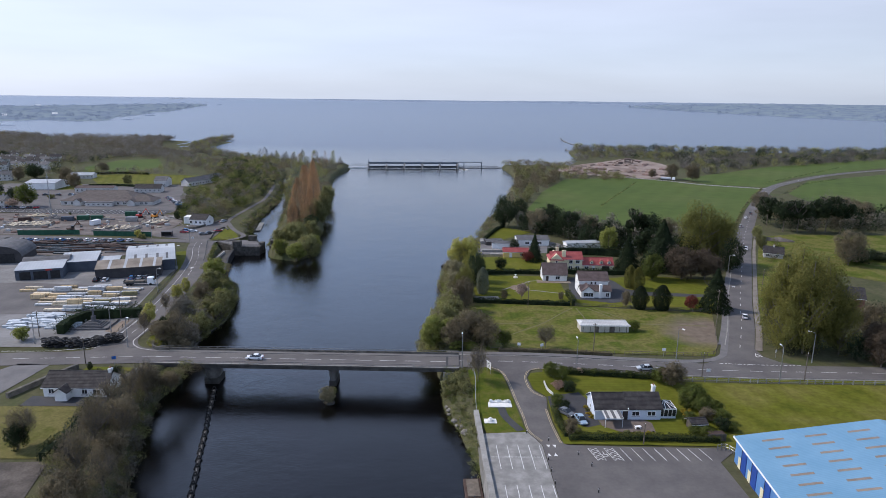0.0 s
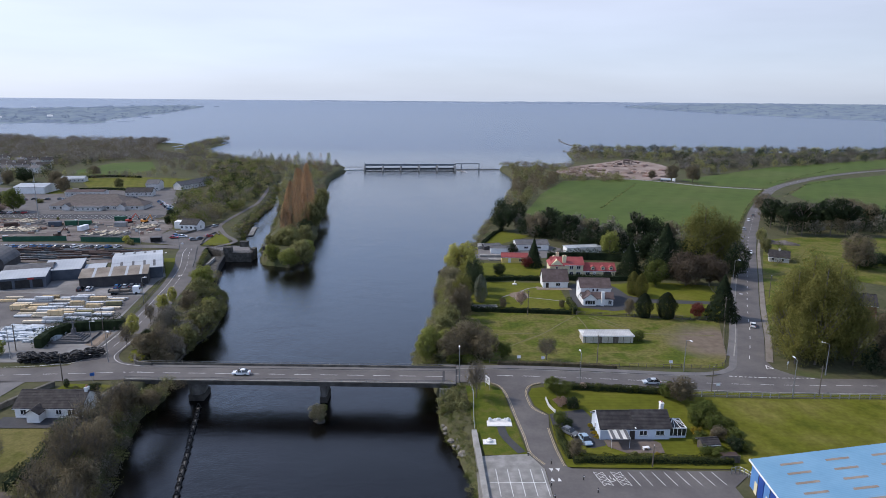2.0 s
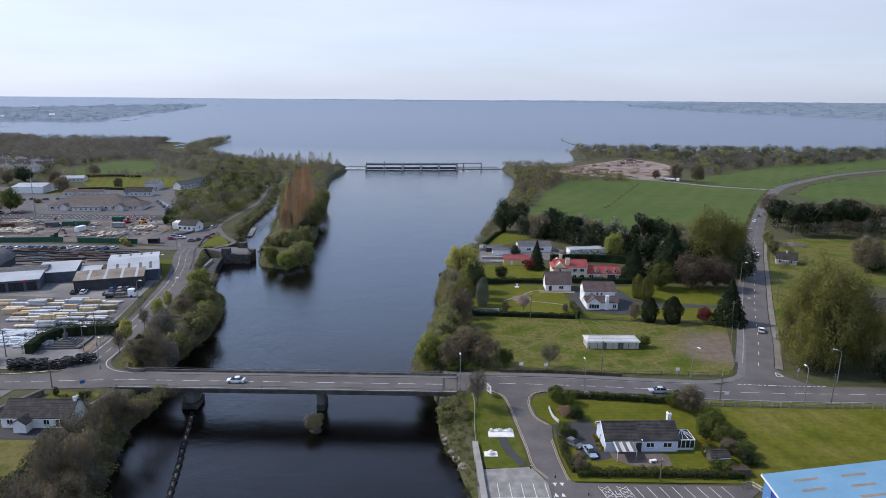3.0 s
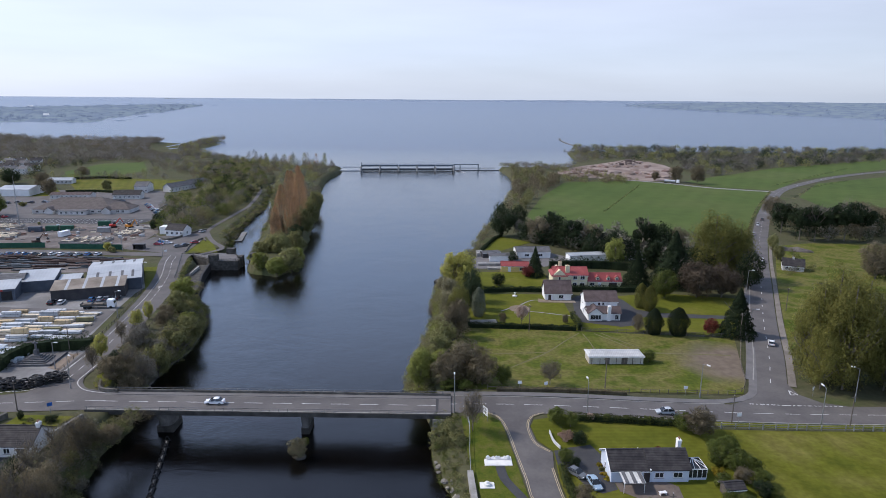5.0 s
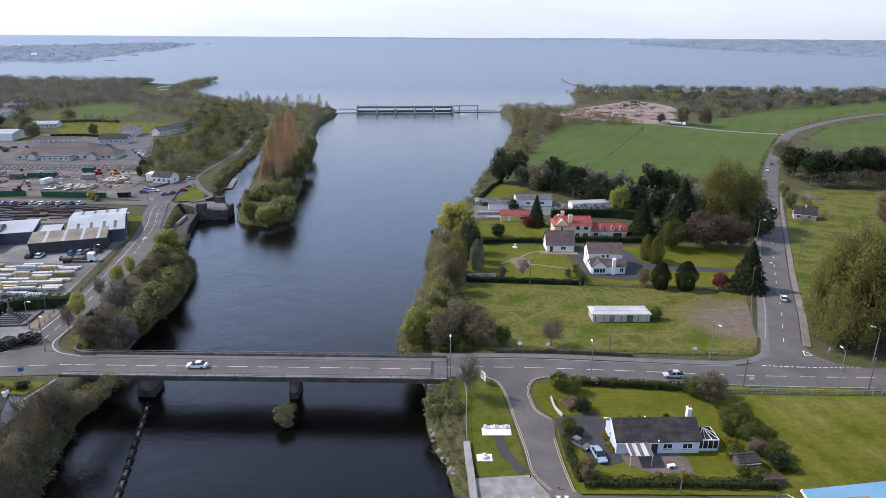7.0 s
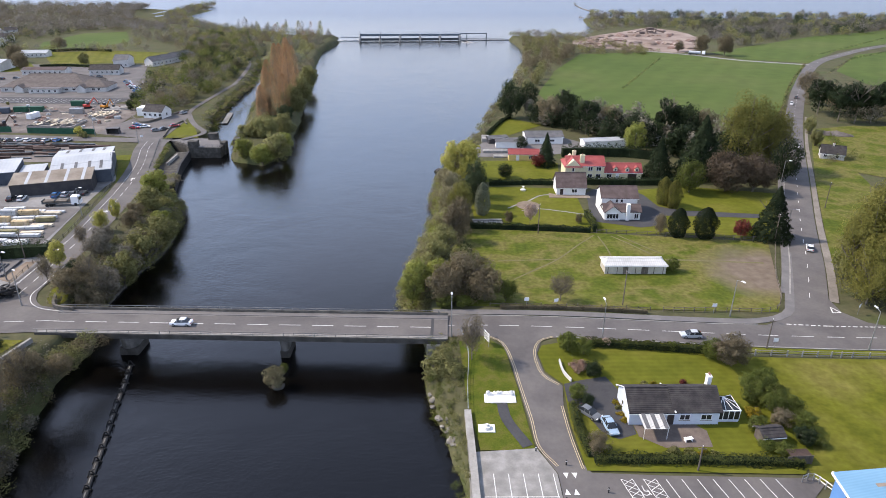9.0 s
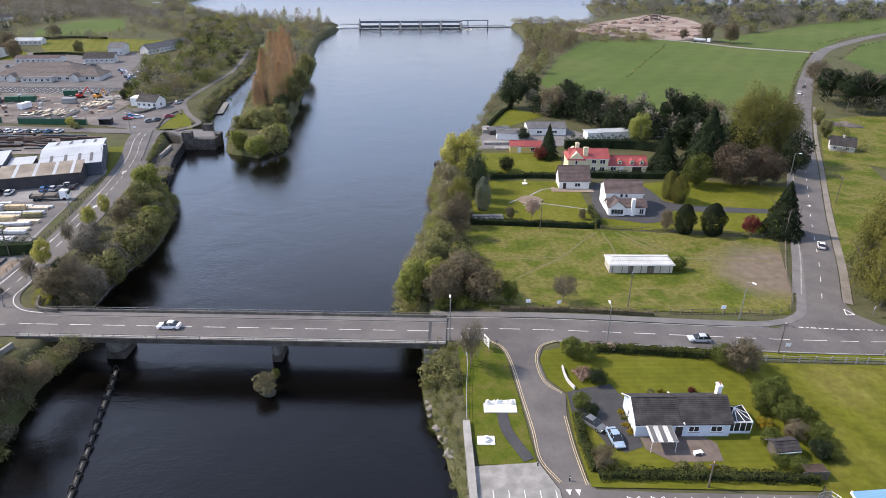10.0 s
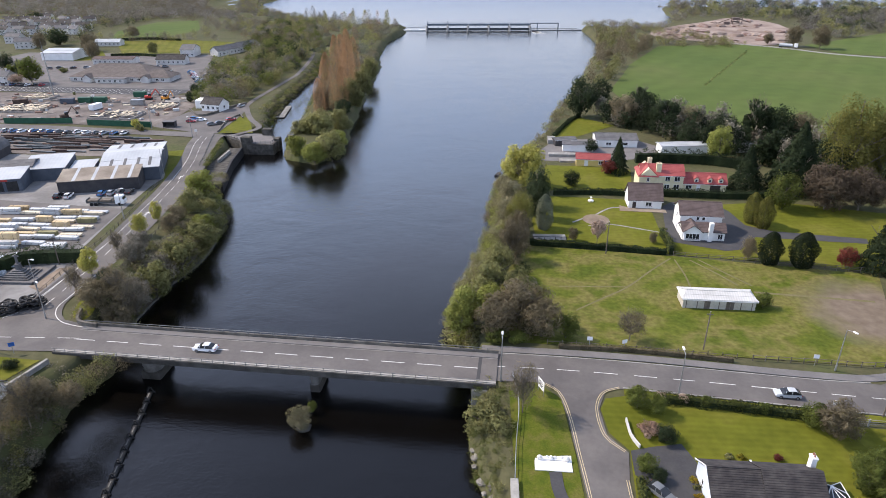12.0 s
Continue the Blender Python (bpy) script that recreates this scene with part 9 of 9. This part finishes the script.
for k in range(10):
    a0, a1 = math.radians(160 + k * 26), math.radians(160 + (k + 1) * 26)
    ls.append(((32.4 + 0.55 * math.cos(a0), 110.3 + 0.55 * math.sin(a0)), (32.4 + 0.55 * math.cos(a1), 110.3 + 0.55 * math.sin(a1))))
ls += [((32.2, 111.6), (32.3, 110.5)), ((32.3, 110.6), (32.9, 110.4)), ((32.9, 110.4), (33.1, 109.8))]
paint_thing("access_symbol", ls, "white wheelchair bay symbol", 0.14)
for k in range(5):
    x = 11.1 + 2.19 * k
    paint_thing("bay_line", [((x, 114.0), (x + 0.15, 105.2))], "worn white parking bay line")
    paint_thing("bay_line", [((x + 0.3, 100.0), (x + 0.4, 90))], "worn white parking bay line")
paint_thing("bay_cross_line", [((9.6, 109.5), (20.1, 109.5))], "worn white line across the bays")
for x, y, way in ((21.7, 113.6, -1), (23.0, 113.6, -1), (21.3, 110.4, 1), (22.6, 110.4, 1)):
    bm = bmesh.new()
    f = bm.faces.new([bm.verts.new((x + u, y + way * v, float(land(x, y)) + 0.12)) for u, v in ((-0.42, -0.55), (0.42, -0.55), (0, 0.6))])
    f.normal_update()
    if f.normal.z < 0:
        f.normal_flip()
    tagged(part("road_triangle", bm, M_paint), "white painted warning triangle", "road marking", "", "structure")
ls = [((87.4, 161.2), (88.2, 163.6)), ((88.2, 163.6), (89.2, 161.3)), ((89.2, 161.3), (87.4, 161.2))]
paint_thing("give_way_triangle", ls, "white give-way triangle on asphalt", 0.22)
paint_thing("lane_arrow", [((-92.8, 214), (-92.6, 217)), ((-93.2, 216.2), (-92.6, 217.2)), ((-92.0, 216.2), (-92.6, 217.2))], "white lane arrow", 0.3)
paint_thing("lane_arrow", [((-98.6, 247), (-99.2, 250)), ((-99.6, 249), (-99.3, 250.2)), ((-98.4, 249.2), (-99.1, 250.2))], "white lane arrow", 0.3)
ribbon("kerb_line_north", [(3, 156.9), (30, 156.7), (57, 155.9), (69, 156.1)], 0.22, M_concrete, 0.13, label="pale concrete kerb", category="kerb", thick=0.12)
dashes("corner_line_west", [(-72, 157.6), (-80, 159.5), (-84.2, 164.0), (-84.7, 170), (-84.9, 180)], 300, 1, 0.16, M_paint, 0.13)
dashes("yard_line_west", [(-100, 158.2), (-93, 159.8), (-90.6, 165), (-90.9, 178), (-92, 194)], 300, 1, 0.12, M_paint, 0.13)

# ---- islet, garden things ----
islet = thing("islet_mound", pose(-27.0, 141.5, WATER), "small stony islet under a willow bush", "islet")
bm = bmesh.new()
bmesh.ops.create_icosphere(bm, subdivisions=3, radius=1.25)
for v in bm.verts:
    v.co *= 1 + 0.12 * math.sin(5 * v.co.x) * math.cos(4 * v.co.y)
    v.co.z *= 0.22
part("mound", bm, M_oldstone, islet)
plant("pale", -27.3, 141.2, 4.6, 2.8, "bushes on the islet", WATER + 0.2)
plant("green", -26.6, 145.4, 2.4, 1.2, "bushes on the islet", WATER + 0.2)
plant("green", 59.6, 181.6, 3.9, 2.3, "trees in the meadow")
plant("twigs", 29.5, 164.5, 7.2, 4.2, "trees in the meadow")
for x, y, k in ((33.2, 130.4, "gorse"), (33.3, 128.9, "bush"), (33.2, 127.4, "gorse"), (33.4, 125.9, "gorse"), (39.4, 135.4, "bush"), (41.2, 135.4, "gorse"), (46.4, 135.6, "red")):
    plant(k, x, y, 1.3, 0.95, "small shrubs by the bungalow")
pool = thing("garden_terrace", at_land(17.2, 213.5, 2), "small paved pond terrace with dark railings", "terrace")
part("paving", box(-4.2, -1.8, 0, 4.2, 1.8, 0.15, 0.03), M_concrete, pool)
for k in range(7):
    part("post", box(-4.2 + 1.4 * k - 0.08, -1.8, 0.15, -4.2 + 1.4 * k + 0.08, -1.65, 1.0), M_darkwall, pool)
part("rail", box(-4.3, -1.8, 0.9, 4.3, -1.66, 1.0), M_darkwall, pool)
fount = thing("fountain", at_land(30.6, 240.5), "white stone garden fountain on a round base", "fountain")
part("basin", rod((0, 0, 0), (0, 0, 0.4), 0.8, 14, 0.9), M_marble, fount)
part("stem", rod((0, 0, 0.4), (0, 0, 1.2), 0.15, 8), M_marble, fount)
part("bowl", rod((0, 0, 1.2), (0, 0, 1.4), 0.2, 12, 0.45), M_marble, fount)
patio = part("patio", prism([(38, 233.6), (51, 233.2), (51, 236.0), (41, 236.3), (38.5, 238)], 0.02, 0.12), M_dirt)
tagged(patio, "pinkish paved patio before a cottage", "patio")
bench = thing("garden_bench", at_land(42.2, 121.0, 12), "white garden table with bench", "bench")
part("table_top", box(-0.7, -0.35, 0.6, 0.7, 0.35, 0.68, 0.02), M_frame, bench)
for x in (-0.55, 0.55):
    part("leg", box(x - 0.05, -0.3, 0, x + 0.05, 0.3, 0.6), M_frame, bench)
gs = house("garden_shed", at_land(54.8, 121.2, 6), 3.2, 2.4, 1.9, 0.6, M_wood, M_roof_dark, "small brown wooden garden shed", courses=3, category="shed")
yard_fence = thing("board_fence", at_land(57.0, 116.6, 3), "weathered board fence round a compost bay", "fence")
for k in range(16):
    part("board", box(-2.0 + 0.25 * k, -0.8, 0, -1.78 + 0.25 * k, -0.75, 1.7), M_wood, yard_fence)
part("roof_sheet", box(-1.4, -0.7, 1.5, 1.8, 0.9, 1.58), M_rust, yard_fence, "rusty roof sheet")
boat = thing("rowing_boat", pose(3.0, 276.0, WATER, 0, 0, 70), "dark small boat moored at the bank", "boat")
bm = prism([(-2.2, -0.6), (1.0, -0.75), (2.4, 0), (1.0, 0.75), (-2.2, 0.6)], -0.2, 0.45)
part("hull", bm, M_darkwall, boat)
part("thwart", box(-0.4, -0.6, 0.45, 0.0, 0.6, 0.52), M_wood, boat)
part("outboard", box(-2.5, -0.2, 0.1, -2.2, 0.2, 0.9, 0.05), M_black, boat)
for pts in ([(231, 1185), (226, 1117), (228, 1050), (230, 985), (222, 935)], [(190, 945), (202, 936), (216, 926)]):
    jetty = thing("stone_jetty", pose(0, 0, 0), "thin line of dark rocks running into the lake", "jetty", "old jetties", "structure")
    for k, p in enumerate(curve_pts(pts, 2.6)):
        o = part("rock", rocks[k % 3], None, jetty)
        o.matrix_basis = pose(p.x + 0.6 * math.sin(3.1 * k), p.y, WATER + 0.2, 0, 0, 40 * k) @ Matrix.Scale(2.3 + 0.8 * math.sin(2.1 * k), 4)
wood("jetty_scrub", np.array([(231, 1190), (230, 1184), (228, 1052), (229, 1046), (191, 945)]), ["ash"], (3, 5), (3, 4), "low scrub on a stone jetty", 120, 0.08, z=WATER + 0.6)
# quarry plant
M_quarry = mat("rusty_quarry_plant", [(0.10, 0.075, 0.065), (0.17, 0.13, 0.115)], 0.5, rough=0.9, fine=0.3)
qp = thing("quarry_plant", at_land(212, 712), "rusty gravel screening plant with conveyors", "quarry plant")
qp.scale = (0.7, 0.7, 0.6)
for x, y in ((-4, -3), (4, -3), (-4, 3), (4, 3)):
    part("leg", box(x - 0.4, y - 0.4, 0, x + 0.4, y + 0.4, 8), M_quarry, qp)
part("hopper", prism([(-4.6, -3.6), (4.6, -3.6), (4.6, 3.6), (-4.6, 3.6)], 6, 9.5), M_quarry, qp)
part("screen_deck", box(-3.5, -3, 3.0, 3.5, 3, 4.2, 0.1), M_quarry, qp)
part("conveyor", rod((4, 0, 8), (22, 6, 1), 0.6, 4), M_quarry, qp)
part("conveyor", rod((-4, 0, 9), (-20, 4, 1.0), 0.6, 4), M_quarry, qp)
part("mast", rod((9, 2, 0), (9.5, 2, 15), 0.7, 5, 0.4), M_quarry, qp)
part("cabin", box(-16, -8, 0, -9, -4, 4, 0.2), M_quarry, qp)
M_rubble = mat("pink_rubble", [(0.13, 0.082, 0.068), (0.20, 0.135, 0.115), (0.30, 0.25, 0.225)], 0.25, rough=0.95, fine=0.4, bump=0.6, bumpscale=1.2)
for k in range(70):
    x, y = 122 + pr.uniform(0, 128), 590 + pr.uniform(0, 180)
    if not inside([(128, 638), (134, 612), (168, 588), (204, 584), (240, 660), (246, 728), (226, 765), (190, 722), (152, 684)], np.array(x), np.array(y)):
        continue
    bm = bmesh.new()
    bmesh.ops.create_icosphere(bm, subdivisions=2, radius=pr.uniform(2.0, 5.0))
    for v in bm.verts:
        v.co *= 1 + pr.uniform(-0.2, 0.2)
        v.co.x *= 1.7
        v.co.z = max(v.co.z, -0.3) * 0.5
    ob = part("sand_mound", bm, M_sand if pr.random() < 0.5 else M_rubble)
    ob.matrix_basis = pose(x, y, 0.1, 0, 0, pr.uniform(0, 180))
    tagged(ob, "rough heap of quarried sand and rubble", "sand heap", "heaps in the quarry")
tanker = thing("tanker_lorry", at_land(203.0, 561.5, -28), "white tanker lorry on the quarry track", "lorry")
part("tank", rod((-5.0, 0, 2.0), (3.6, 0, 2.0), 1.0, 14), PAINT["silver"], tanker)
part("chassis", box(-5.5, -1.1, 0.7, 7.0, 1.1, 1.0, 0.03), M_darksteel, tanker)
part("cab", box(4.6, -1.2, 0.8, 7.0, 1.2, 3.3, 0.15), PAINT["white"], tanker)
part("windscreen", box(6.95, -1.0, 2.0, 7.05, 1.0, 3.0), M_glass, tanker)
for x in (-4.5, -3.2, 1.0, 5.6):
    for y in (-1.0, 1.0):
        part("wheel", rod((x, y - 0.15, 0.5), (x, y + 0.15, 0.5), 0.5, 12), M_tyre, tanker)
for x, y, h, r in ((209, 568, 17, 8), (224, 558, 18, 8.5), (196, 580, 9, 5)):
    plant("bare", x, y, h, r, "bare trees by the quarry track")
heap_bm = bmesh.new()
bmesh.ops.create_icosphere(heap_bm, subdivisions=4, radius=1.0)
for v in heap_bm.verts:
    v.co = (v.co.x * 9.5, v.co.y * 2.4, max(v.co.z, -0.2) * (1.5 + 0.6 * math.sin(7 * v.co.x + 2 * v.co.y) * math.cos(5 * v.co.y)) + pr.uniform(-0.15, 0.15))
heap_ob = part("earth_heap", heap_bm, M_mud)
heap_ob.matrix_basis = at_land(171, 314, -20)
tagged(heap_ob, "long dark heap of earth and brush in a paddock", "earth heap")
